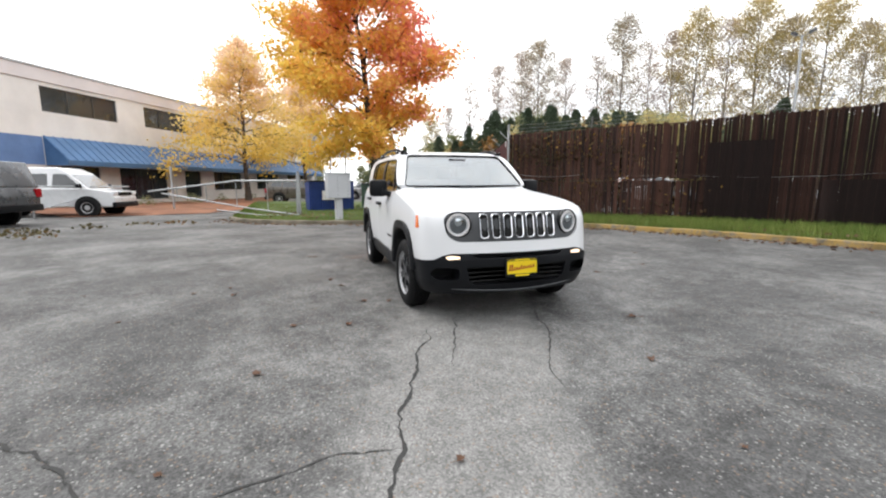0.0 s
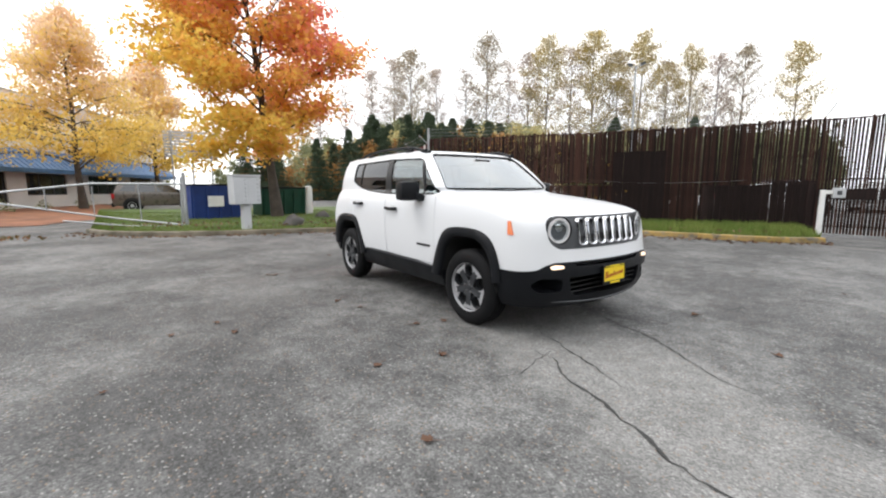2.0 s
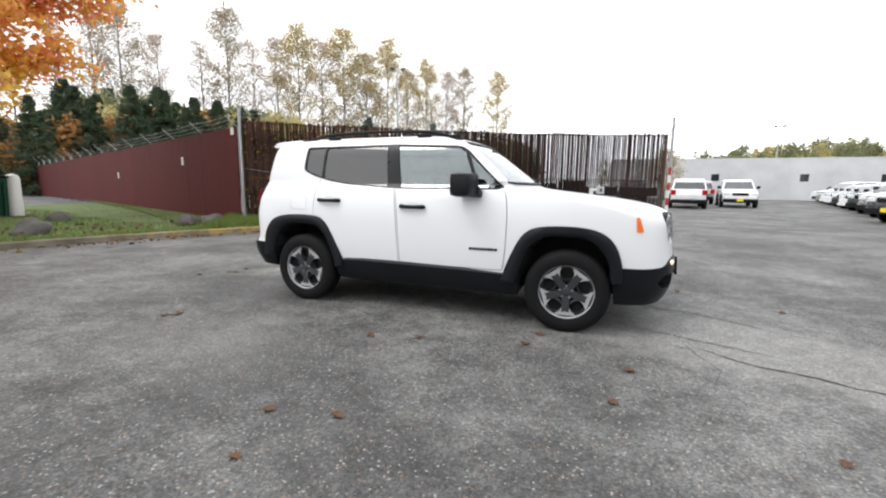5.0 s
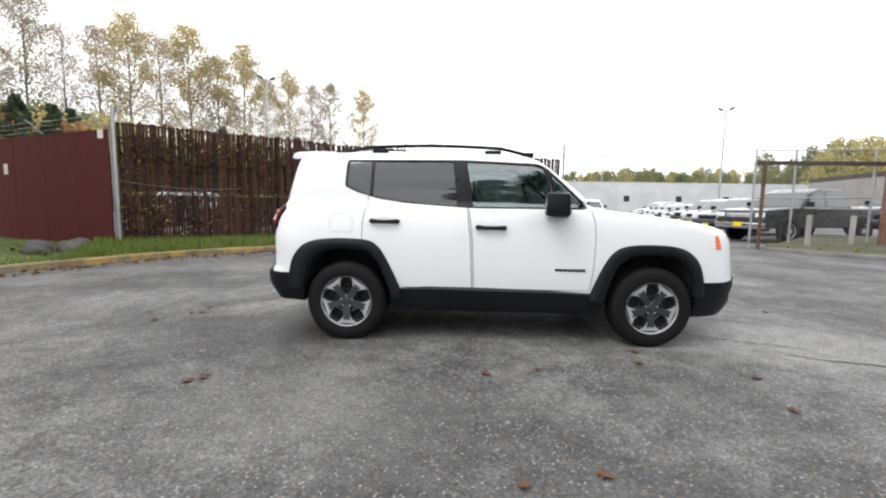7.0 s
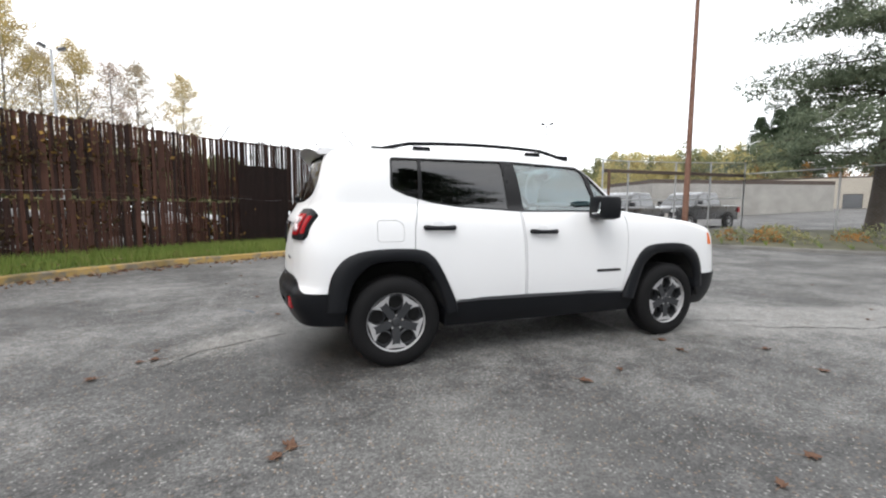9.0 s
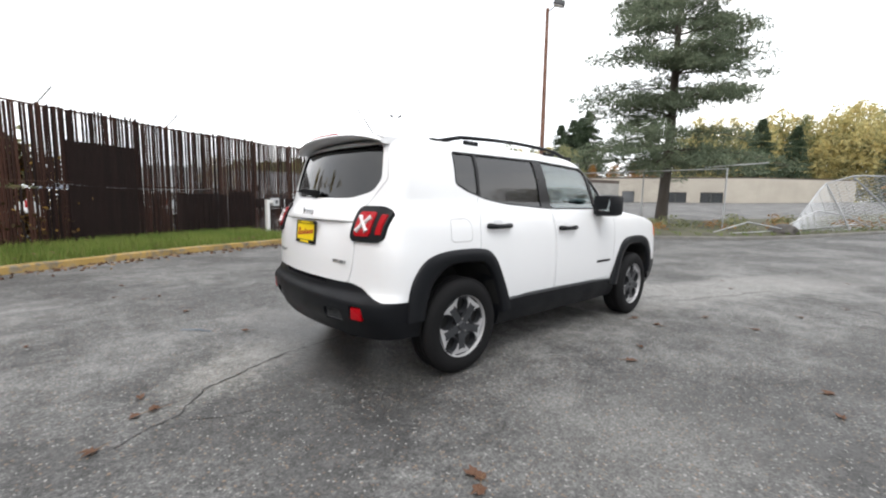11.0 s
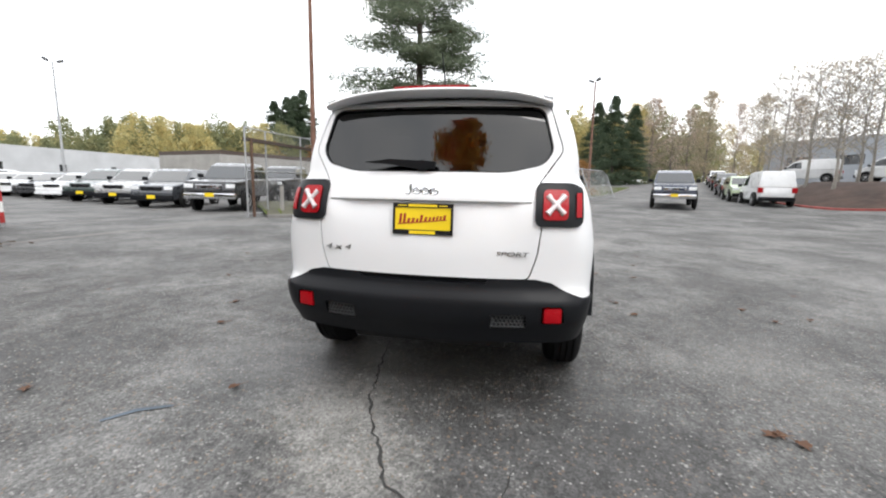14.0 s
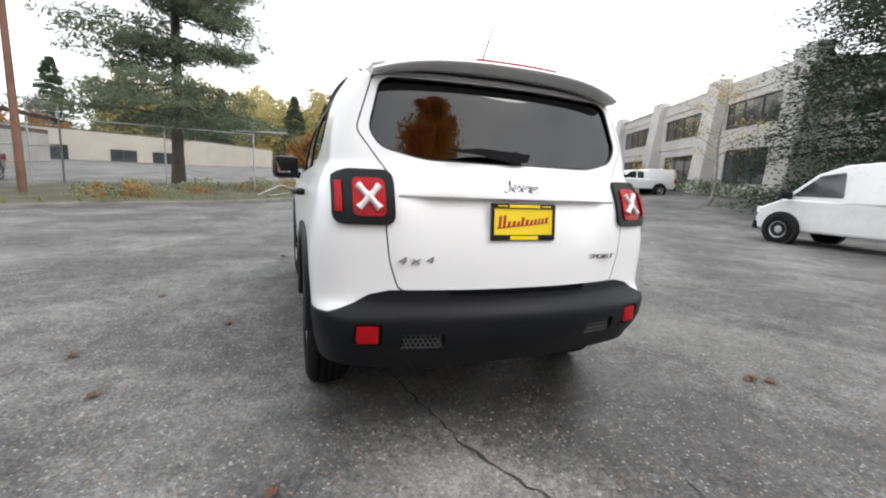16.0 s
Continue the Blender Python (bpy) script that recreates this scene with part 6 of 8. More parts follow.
for bearing, dist, high, kind in POPLARS:
    a = radians(bearing)
    m = pose(dist * math.cos(a), dist * math.sin(a), 0, 0, 0, rng.uniform(0, 360))
    src = poplar_kinds[kind]
    s = high * 1.14 / 25.0
    if kind not in first:
        first[kind] = True
        src.matrix_basis = m @ Matrix.Diagonal((s, s, s, 1))
    else:
        c = copy_thing(src, m)
        c.scale = (s * rng.uniform(0.85, 1.1), s * rng.uniform(0.85, 1.1), s)

tree("small_tree", "small pale half-bare tree before the warehouse", (6.6, 38.5, 0.0), 41, 4.9, 0.9, 1.5, POPLAR_LEAVES, BARK, 1500, 0.10, 16, trunk=0.07)

# firs between and below the poplars, and the far pair on the hill
fir = conifer("fir_tree", "dark green fir among the poplars", (0, 0, 0), 31, 10.0, 2.6, DARK_NEEDLES, 0.4, 0.16, 30, 8, 8, 0.11, dens=15, group="firs", fat=0.25)
FIRS = [(157, 55, 8.5), (155, 58, 9.5), (151, 64, 10), (146, 60, 8), (140, 66, 9.5), (136, 64, 8.5), (128, 66, 9), (121.5, 70, 13), (117.5, 74, 11), (112.5, 72, 12.5), (31.8, 150, 29), (29.9, 152, 32), (33.4, 148, 27), (30.9, 158, 31), (22.5, 170, 30), (148.5, 50, 7.5), (153.5, 48, 7), (143.5, 54, 7.5), (160.5, 52, 7.5), (132, 60, 8), (124.5, 62, 8.5), (-4.5, 90, 14), (-9, 88, 17), (-0.5, 90, 15), (-13.5, 72, 13), (-11.2, 70, 14.5), (8, 95, 14), (11, 90, 15), (-44.5, 60, 9), (163, 47, 7.5), (158.5, 46, 8.5), (156, 50, 9.5), (150, 46, 8), (147, 52, 9), (144.5, 47, 7), (138, 56, 8.5), (134, 58, 8), (130, 60, 9), (126.5, 58, 8), (119.5, 64, 10), (115, 66, 9.5), (152.5, 55, 8.2), (149, 58, 8.6), (145, 56, 8.4), (142, 58, 8.0), (139.5, 55, 7.8), (154.5, 53, 8.4), (134.5, 52, 9.6), (132.5, 54, 8.8), (136.6, 53, 8.0), (138.2, 50, 7.8), (141, 49, 8.0), (143.4, 50, 8.2), (146.5, 49, 8.4), (172, 54, 7.5), (170, 52, 8.0), (168, 55, 7.0)]
for i, (bearing, dist, high) in enumerate(FIRS):
    a = radians(bearing)
    x, y = dist * math.cos(a), dist * math.sin(a)
    m = pose(x, y, ground_z(x, y) - 0.2, 0, 0, rng.uniform(0, 360))
    high *= 1.3 if 136 < bearing < 155.2 and dist < 67 else 1.0
    s = high / 10.0
    if i == 0:
        fir.matrix_basis = m @ Matrix.Diagonal((s, s, s, 1))
    else:
        c = copy_thing(fir, m)
        w = s * (1.0 if high < 20 else 1.05)
        c.scale = (w, w, s)

# the big pine on the island by the light pole
def pine(name, label, at, seed, height, mat, profile, lean=(0.0, 0.0)):
    """A ragged pine: tiers of limbs, each ending in flat pads of needles with gaps between."""
    r = random.Random(seed)
    root = thing(name, label, "tree", at)

    def stem(z):
        k = z / height
        return Vector((lean[0] * k + 0.12 * math.sin(z * 0.55), lean[1] * k + 0.10 * math.cos(z * 0.4), z))
    bm = bmesh.new()
    path_tube(bm, [stem(height * k / 12 - (0.15 if k == 0 else 0)) for k in range(13)], [0.31] + [0.26 * (1 - 0.9 * k / 12) for k in range(1, 13)], 10)
    part("trunk", bm, BARK, root, smooth=60)
    bm = bmesh.new()
    cents = []
    z = 2.9
    while z < height - 0.3:
        for k in range(r.choice((5, 6, 7)) if z < height * 0.8 else 4):
            a = r.uniform(0, math.tau)
            reach = lerp_table(profile, z / height) * r.uniform(0.55, 1.12)
            up = r.uniform(-0.05, 0.30) if z > 4.5 else r.uniform(-0.22, 0.12)
            path = [stem(z)]
            for j in range(1, 7):
                u = j / 6
                path.append(stem(z) + Vector((math.cos(a) * reach * u, math.sin(a) * reach * u, reach * (up * u - 0.16 * u * u) + r.gauss(0, 0.03))))
            path_tube(bm, path, [max(0.008, 0.055 * (1 - 0.6 * z / height) * (1 - 0.85 * j / 6)) for j in range(7)], 5)
            for j in range(2, 7):
                if j == 2 and r.random() < 0.5:
                    continue
                for side in ((0,) if j == 6 else (-1, 1)):
                    c = path[j] + Vector((-math.sin(a), math.cos(a), 0)) * side * reach * 0.2 * r.uniform(0.5, 1.3) + Vector((0, 0, r.uniform(0.0, 0.12)))
                    tube(bm, path[j - 1], c, 0.012, 0.006, 4)
                    w = r.uniform(0.30, 0.56) * (0.75 + 0.12 * reach)
                    for _ in range(int(230 * w)):
                        t, d = r.uniform(0, math.tau), w * math.sqrt(r.random())
                        cents.append((c.x + d * math.cos(t), c.y + d * math.sin(t), c.z + 0.62 * w * (1 - (d / w) ** 2) * r.uniform(-0.7, 1.0) - 0.25 * d * d / w + r.gauss(0, 0.05)))
        z += r.uniform(0.42, 0.78)
    part("branchwork", bm, BARK, root, kind="stuff")
    ob = new("crown", leaf_mesh("crown", cents, 0.105, mat, seed, 0.1, 0.2))
    ob.parent = root
    return root


pine("pine_tree", "large ragged green pine on the planted island", (17.9, 5.3, ground_z(17.9, 5.3) + 0.2), 41, 15.5, NEEDLES, [(0.0, 4.6), (0.3, 4.3), (0.5, 3.5), (0.75, 2.7), (0.92, 1.5), (1.0, 0.5)])
# spruce beside the concrete offices
conifer("spruce_tree", "dark drooping spruce in front of the concrete offices", (6.0, -22.1, ground_z(6.0, -22.1)), 43, 21.0, 5.2, SPRUCE_NEEDLES, 0.5, 0.3, 40, 9, 11, 0.10, 0.36, 0.25, 34, power=0.7, fat=0.5)
pine("pine_tree", "small flat-branched pine beside the concrete offices", (1.6, -19.5, ground_z(1.6, -19.5)), 47, 12.0, NEEDLES, [(0.0, 3.2), (0.4, 3.0), (0.7, 2.4), (0.92, 1.4), (1.0, 0.5)])
# bare young trees on the bark bed
for i, (x, y, h, sp) in enumerate(((24.6, -18.0, 8.0, 3.0), (27.5, -18.2, 9.0, 3.2), (36, -21, 10.5, 3.6), (40, -24, 9.5, 2.8), (44, -24, 11, 3.2), (34, -24, 8, 2.6), (29.0, -22.0, 9.5, 3.6), (31.5, -26.5, 10.5, 3.8), (25.8, -20.6, 8.2, 3.2))):
    tree("bare_tree", "bare thin-branched young tree on the bark bed", (x, y, ground_z(x, y) + 0.2), 60 + i, h, 2.2, sp, POPLAR_LEAVES, PALE_BARK, 900, 0.06, 40, trunk=0.11, cluster=0.35, rise=0.9, group="bare trees", fork=4)


def wood(name, label, mat, arcs, seed, leaf=0.5, per=100):
    """A far wood: many leaf clumps heaped into uneven crowns."""
    r = np.random.RandomState(seed)
    cents = []
    for b0, b1, dist, low, high, crowns in arcs:
        for _ in range(crowns):
            a = radians(r.uniform(b0, b1))
            d = dist * r.uniform(0.94, 1.12)
            h = r.uniform(low, high)
            x, y = d * math.cos(a), d * math.sin(a)
            w = h * r.uniform(0.16, 0.27)
            u = np.repeat(r.uniform(size=per) ** 0.7, 8)
            an = np.repeat(r.uniform(0, math.tau, per), 8)
            rad = w * np.sin(np.pi * np.minimum(0.98, 0.12 + 0.86 * u)) * np.repeat(np.sqrt(r.uniform(size=per)), 8)
            n = len(u)
            cents.append(np.stack([x + np.cos(an) * rad + r.normal(0, 0.5, n), y + np.sin(an) * rad + r.normal(0, 0.5, n), ground_z(x, y) + h * u + r.normal(0, 0.4, n)], 1))
    me = leaf_mesh(name, np.concatenate(cents), leaf, mat, seed, 0.1)
    return tagged(new(name, me), label, "wood", kind="stuff")


wood("far_wood", "dull green autumn wood in the distance", GREEN_LEAVES, [(40, 90, 230, 10, 19, 70), (-22, 20, 118, 11, 20, 190), (100, 170, 110, 6, 12, 90), (108, 164, 60, 5.0, 8.5, 100), (-30, -14, 200, 10, 18, 40), (165, 215, 120, 5, 9, 40), (30, 56, 125, 8, 17, 60), (56, 80, 130, 7, 12, 40), (36, 76, 165, 11, 15, 190), (34, 52, 135, 12, 17, 70), (99, 117, 46, 4.4, 6.2, 60), (131, 155, 60, 8.0, 11.0, 90)], 71, 0.27)
wood("gold_wood", "golden autumn wood in the distance", GOLD_LEAVES, [(34, 62, 190, 9, 17, 44), (-14, 18, 112, 12, 20, 120), (118, 164, 58, 5, 8.5, 60), (-28, -14, 170, 9, 22, 26), (34, 50, 118, 8, 16, 34), (36, 74, 160, 10, 14, 70), (34, 50, 130, 11, 17, 40), (131, 153, 54, 7.0, 10.0, 26)], 72, 0.27)
wood("rust_wood", "rust-orange shrubs in the distance", RUST_LEAVES, [(38, 60, 170, 6, 11, 20), (-10, 0, 80, 3, 7, 9), (140, 164, 52, 4.5, 7, 26), (12, 34, 130, 8, 13, 18), (160, 172, 70, 3, 5, 8), (133, 152, 52, 6.5, 9.6, 14)], 73, 0.27)

# ---- parked vehicles ----
def paint(name, color, metal=0.0):
    return plain(name, color, 0.3, metal, 0.8, var=0.06, big=1.5, fine=20, bump=0.0)


PAINTS = {"white": paint("white_paint_coat", (0.72, 0.73, 0.74)), "silver": paint("silver_paint_coat", (0.34, 0.34, 0.34), 0.5), "black": paint("black_paint_coat", (0.018, 0.019, 0.022)), "grey": paint("dark_grey_paint_coat", (0.07, 0.075, 0.085), 0.3), "green": paint("dark_green_paint_coat", (0.04, 0.06, 0.055), 0.2), "brown": paint("brown_grey_paint_coat", (0.10, 0.085, 0.07), 0.3), "blue": paint("dark_blue_paint_coat", (0.025, 0.035, 0.06), 0.2), "lime": paint("pale_green_paint_coat", (0.42, 0.5, 0.34))}
CAR_GLASS = plain("dark_car_glass", (0.02, 0.024, 0.028), 0.04, 0.0, 1.0, var=0.05, bump=0.0)

SPECS = {
    "suv": dict(W=1.84, body=[(2.28, 0.32), (2.32, 0.62), (2.22, 0.92), (1.15, 1.08), (-2.18, 1.10), (-2.28, 0.75), (-2.24, 0.36)], cabin=[(1.20, 1.05), (0.45, 1.58), (0.1, 1.68), (-1.75, 1.66), (-2.0, 1.5), (-2.2, 1.06)], glass=[[(0.95, 1.12), (0.42, 1.52), (-0.15, 1.58), (-0.15, 1.12)], [(-0.23, 1.12), (-0.23, 1.58), (-1.05, 1.57), (-1.1, 1.12)], [(-1.18, 1.14), (-1.14, 1.56), (-1.65, 1.52), (-1.9, 1.2)]], wheels=(1.38, -1.36), r=0.35),
    "sedan": dict(W=1.80, body=[(2.3, 0.28), (2.34, 0.55), (2.22, 0.78), (1.1, 0.95), (-1.5, 0.98), (-2.25, 0.98), (-2.32, 0.62), (-2.26, 0.32)], cabin=[(1.12, 0.92), (0.35, 1.36), (0.0, 1.44), (-0.9, 1.42), (-1.7, 1.06), (-1.8, 0.95)], glass=[[(0.85, 0.99), (0.3, 1.32), (-0.2, 1.37), (-0.2, 0.99)], [(-0.27, 0.99), (-0.27, 1.37), (-0.9, 1.34), (-1.35, 1.03)]], wheels=(1.4, -1.35), r=0.33),
    "van": dict(W=1.82, body=[(2.05, 0.30), (2.10, 0.58), (1.98, 0.86), (1.45, 1.06), (-2.2, 1.12), (-2.27, 0.7), (-2.24, 0.34)], cabin=[(1.56, 1.0), (0.85, 1.66), (0.35, 1.86), (-0.4, 1.92), (-2.1, 1.90), (-2.24, 1.02)], glass=[[(1.28, 1.14), (0.78, 1.62), (0.3, 1.70), (0.22, 1.14)]], wheels=(1.4, -1.45), r=0.33),
    "bigvan": dict(W=2.0, body=[(2.85, 0.38), (2.88, 0.75), (2.75, 1.02), (1.9, 1.16), (-2.8, 1.18), (-2.86, 0.7), (-2.84, 0.42)], cabin=[(2.0, 1.1), (1.3, 1.78), (0.9, 2.0), (-2.7, 2.02), (-2.82, 1.12)], glass=[[(1.72, 1.2), (1.2, 1.72), (0.75, 1.75), (0.7, 1.2)], [(0.55, 1.25), (0.55, 1.75), (-0.4, 1.75), (-0.4, 1.25)], [(-0.6, 1.25), (-0.6, 1.75), (-2.5, 1.75), (-2.5, 1.25)]], wheels=(1.9, -1.75), r=0.37),
    "pickup": dict(W=2.02, body=[(2.88, 0.48), (2.95, 0.75), (2.88, 1.12), (1.35, 1.25), (-2.85, 1.25), (-2.92, 0.85), (-2.88, 0.52)], cabin=[(1.4, 1.2), (0.75, 1.78), (0.3, 1.92), (-0.85, 1.90), (-1.15, 1.2)], glass=[[(1.05, 1.28), (0.65, 1.74), (0.2, 1.80), (0.2, 1.28)], [(0.1, 1.28), (0.1, 1.80), (-0.78, 1.78), (-0.95, 1.28)]], wheels=(1.85, -1.75), r=0.4),
    "capped_pickup": dict(W=2.02, body=[(2.88, 0.48), (2.95, 0.75), (2.88, 1.12), (1.35, 1.25), (-2.85, 1.25), (-2.92, 0.85), (-2.88, 0.52)], cabin=[(1.4, 1.2), (0.75, 1.78), (0.3, 1.96), (-0.85, 1.96), (-0.95, 2.0), (-2.72, 2.0), (-2.88, 1.2)], glass=[[(1.05, 1.28), (0.65, 1.74), (0.2, 1.80), (0.2, 1.28)], [(0.1, 1.28), (0.1, 1.80), (-0.78, 1.78), (-0.95, 1.28)], [(-1.1, 1.34), (-1.1, 1.86), (-2.6, 1.86), (-2.66, 1.34)]], wheels=(1.85, -1.75), r=0.4),
    "canopy_pickup": dict(W=1.8, body=[(2.58, 0.42), (2.62, 0.7), (2.5, 0.95), (1.15, 1.08), (-2.5, 1.08), (-2.58, 0.75), (-2.52, 0.46)], cabin=[(1.2, 1.03), (0.6, 1.52), (0.3, 1.62), (-0.72, 1.62), (-0.72, 1.72), (-2.46, 1.72), (-2.52, 1.04)], glass=[[(0.92, 1.1), (0.52, 1.48), (0.1, 1.53), (0.1, 1.1)], [(0.02, 1.1), (0.02, 1.53), (-0.4, 1.52), (-0.4, 1.1)]], wheels=(1.65, -1.5), r=0.36),
}


def vehicle(kind, colour, label, x, y, heading, z=None, plated=False, group="", name=None):
    s = SPECS[kind]
    root = thing(name or {"bigvan": "van", "canopy_pickup": "pickup_truck", "capped_pickup": "pickup_truck", "pickup": "pickup_truck"}.get(kind, kind if kind == "van" else "parked_car"), label, "van" if "van" in kind else ("pickup" if "pickup" in kind else "car"), (x, y, ground_z(x, y) if z is None else z), heading, group)
    W = s["W"]
    bm = bmesh.new()
    prism(bm, s["body"], "y", -W / 2, W / 2)
    for v in bm.verts:
        v.co.y *= 1.0 - 0.10 * max(0.0, abs(v.co.x) / max(p[0] for p in s["body"]) - 0.85) / 0.15
    bmesh.ops.bevel(bm, geom=bm.edges[:], offset=0.075, segments=3, affect="EDGES", profile=0.6)
    part("body", bm, PAINTS[colour], root, smooth=50)
    cab = s["cabin"]
    zb, zt = min(p[1] for p in cab), max(p[1] for p in cab)

    def lean(z):
        return W / 2 - 0.05 - (W * 0.085) * (z - zb) / (zt - zb)
    bm = bmesh.new()
    prism(bm, cab, "y", -1, 1)
    for v in bm.verts:
        v.co.y *= lean(v.co.z)
    bmesh.ops.bevel(bm, geom=bm.edges[:], offset=0.05, segments=3, affect="EDGES", profile=0.6)
    part("cabin", bm, PAINTS[colour], root, smooth=50)
    for side in (-1, 1):
        for g in s["glass"]:
            bm = bmesh.new()
            g = rounded(g, 0.05, 3)
            q0 = [bm.verts.new((a, side * (lean(b) + 0.006), b)) for a, b in g]
            q1 = [bm.verts.new((a, side * (lean(b) - 0.03), b)) for a, b in g]
            bm.faces.new(q0)
            for j in range(len(g)):
                bm.faces.new((q0[j], q0[(j + 1) % len(g)], q1[(j + 1) % len(g)], q1[j]))
            bmesh.ops.recalc_face_normals(bm, faces=bm.faces[:])
            part("side_window", bm, CAR_GLASS, root)

    def screen(name, lo, hi, sgn):
        (x0, z0), (x1, z1) = lo, hi
        d = Vector((x1 - x0, z1 - z0))
        n = Vector((d.y, -d.x)).normalized() * sgn
        a, b = Vector(lo) + d * 0.10 + n * 0.008, Vector(lo) + d * 0.93 + n * 0.008
        bm = bmesh.new()
        w0, w1 = lean(a.y) - 0.09, lean(b.y) - 0.07
        vs = [bm.verts.new(p) for p in ((a.x, -w0, a.y), (a.x, w0, a.y), (b.x, w1, b.y), (b.x, -w1, b.y))]
        f = bm.faces.new(vs)
        r = bmesh.ops.extrude_face_region(bm, geom=[f])
        bmesh.ops.translate(bm, verts=[v for v in r["geom"] if isinstance(v, bmesh.types.BMVert)], vec=(-n.x * 0.03, 0, -n.y * 0.03))
        bmesh.ops.recalc_face_normals(bm, faces=bm.faces[:])
        part(name, bm, CAR_GLASS, root)
    screen("windscreen", cab[0], cab[1], 1)
    if kind in ("suv", "sedan", "pickup"):
        screen("rear_window", cab[-1], cab[-2], -1)
    nose, tail = max(p[0] for p in s["body"]), min(p[0] for p in s["body"])
    hz = s["body"][1][1] + 0.12
    for side in (-1, 1):
        bm = bmesh.new()
        box(bm, nose - 0.16, nose - 0.015, min(side * (W / 2 - 0.42), side * (W / 2 - 0.10)), max(side * (W / 2 - 0.42), side * (W / 2 - 0.10)), hz, hz + 0.15, 0.02)
        part("headlight", bm, LAMP_SILVER, root)
        bm = bmesh.new()
        box(bm, tail - 0.002, tail + 0.14, min(side * (W / 2 - 0.28), side * (W / 2 - 0.03)), max(side * (W / 2 - 0.28), side * (W / 2 - 0.03)), hz + 0.02, hz + 0.3, 0.02)
        part("tail_light", bm, RED_LENS, root)
        bm = bmesh.new()
        mx = cab[0][0] - 0.28
        box(bm, mx - 0.07, mx + 0.07, min(side * (W / 2 - 0.02), side * (W / 2 + 0.18)), max(side * (W / 2 - 0.02), side * (W / 2 + 0.18)), zb + 0.07, zb + 0.24, 0.03)
        part("wing_mirror", bm, BLACK_PLASTIC, root, smooth=50)
    bm = bmesh.new()
    box(bm, nose - 0.1, nose + 0.012, -W / 2 + 0.52, W / 2 - 0.52, hz - 0.02, hz + 0.13, 0.02)
    part("grille", bm, CHROME if kind == "pickup" else BLACK_GLOSS, root)
    for nm, x0, x1 in (("front_bumper", nose - 0.12, nose + 0.035), ("rear_bumper", tail - 0.035, tail + 0.12)):
        bm = bmesh.new()
        box(bm, x0, x1, -W / 2 + 0.08, W / 2 - 0.08, s["body"][0][1] - 0.02, s["body"][0][1] + (0.12 if kind == "sedan" else 0.2), 0.04)
        part(nm, bm, CHROME if kind == "pickup" else (PAINTS[colour] if kind == "sedan" else BLACK_PLASTIC), root, smooth=50)
    if plated:
        bm = bmesh.new()
        box(bm, nose + 0.036, nose + 0.05, -0.16, 0.16, s["body"][0][1] + 0.06, s["body"][0][1] + 0.21, 0.004)
        part("plate", bm, PLATE_YELLOW, root, "yellow dealer plate")
    for wx in s["wheels"]:
        for side in (-1, 1):
            bm = bmesh.new()
            lathe(bm, [(0.01, -0.03), (s["r"] + 0.075, -0.03), (s["r"] + 0.085, -0.012), (s["r"] + 0.085, 0.1), (0.01, 0.1)], 28)
            bmesh.ops.transform(bm, matrix=pose(wx, side * (W / 2 - 0.01), s["r"] + 0.02) @ (Matrix.Identity(4) if side < 0 else pose(0, 0, 0, 0, 0, 180)), verts=bm.verts[:])
            part("wheel_arch", bm, DARK_VOID, root, smooth=40)
            bm = bmesh.new()
            R = s["r"]
            lathe(bm, [(R * 0.6, 0.1), (R * 0.6, -0.1), (R * 0.72, -0.115), (R * 0.93, -0.11), (R, -0.085), (R, 0.085), (R * 0.9, 0.1)], 30)
            wheel_m = pose(wx, side * (W / 2 - 0.07), R) @ (Matrix.Identity(4) if side < 0 else pose(0, 0, 0, 0, 0, 180))
            bmesh.ops.transform(bm, matrix=wheel_m, verts=bm.verts[:])
            tyre = part("wheel", bm, RUBBER, root, smooth=40)
            bm = bmesh.new()
            lathe(bm, [(0.01, -0.10), (R * 0.2, -0.10), (R * 0.3, -0.085), (R * 0.55, -0.09), (R * 0.61, -0.108), (R * 0.61, 0.0), (0.01, 0.0)], 20)
            bmesh.ops.transform(bm, matrix=wheel_m, verts=bm.verts[:])
            part("rim", bm, RIM_SILVER, tyre, smooth=40)
    return root


# the sales lot beyond the fence: a row nose-on to the lane
ROW = [("suv", "grey", 11.3, 14.9), ("suv", "silver", 12.5, 18.2), ("suv", "green", 13.4, 21.2), ("sedan", "white", 14.3, 24.2), ("sedan", "black", 15.1, 27.0), ("sedan", "white", 15.9, 29.8), ("sedan", "white", 16.7, 32.6), ("sedan", "silver", 17.5, 35.4), ("suv", "white", 18.3, 38.2), ("sedan", "white", 19.2, 41.0)]
COLOUR_WORDS = {"white": "white", "silver": "silver", "black": "black", "grey": "dark grey", "green": "dark green", "brown": "brown-grey", "blue": "dark blue"}
for kind, colour, x, y in ROW:
    vehicle(kind, colour, f"{COLOUR_WORDS[colour]} parked {kind} in a row in the lot", x + 1.6, y + 0.5, 196, plated=len(kind) == 3, group="row of cars in the lot")
vehicle("pickup", "black", "black pickup truck with a chrome nose in the lot", 12.6, 12.1, 197, plated=True)
vehicle("pickup", "black", "black pickup truck behind the wire fence", 18.2, 13.2, 190)
vehicle("suv", "white", "white parked estate car seen from behind", 6.15, 24.8, 84)
vehicle("suv", "white", "white parked off-road car facing the yard", 9.35, 27.5, 262, plated=True)
vehicle("suv", "black", "black parked car deep in the lot", 3.4, 30.5, 90)
vehicle("suv", "silver", "silver parked car in the second row", 8.0, 32.5, 86)
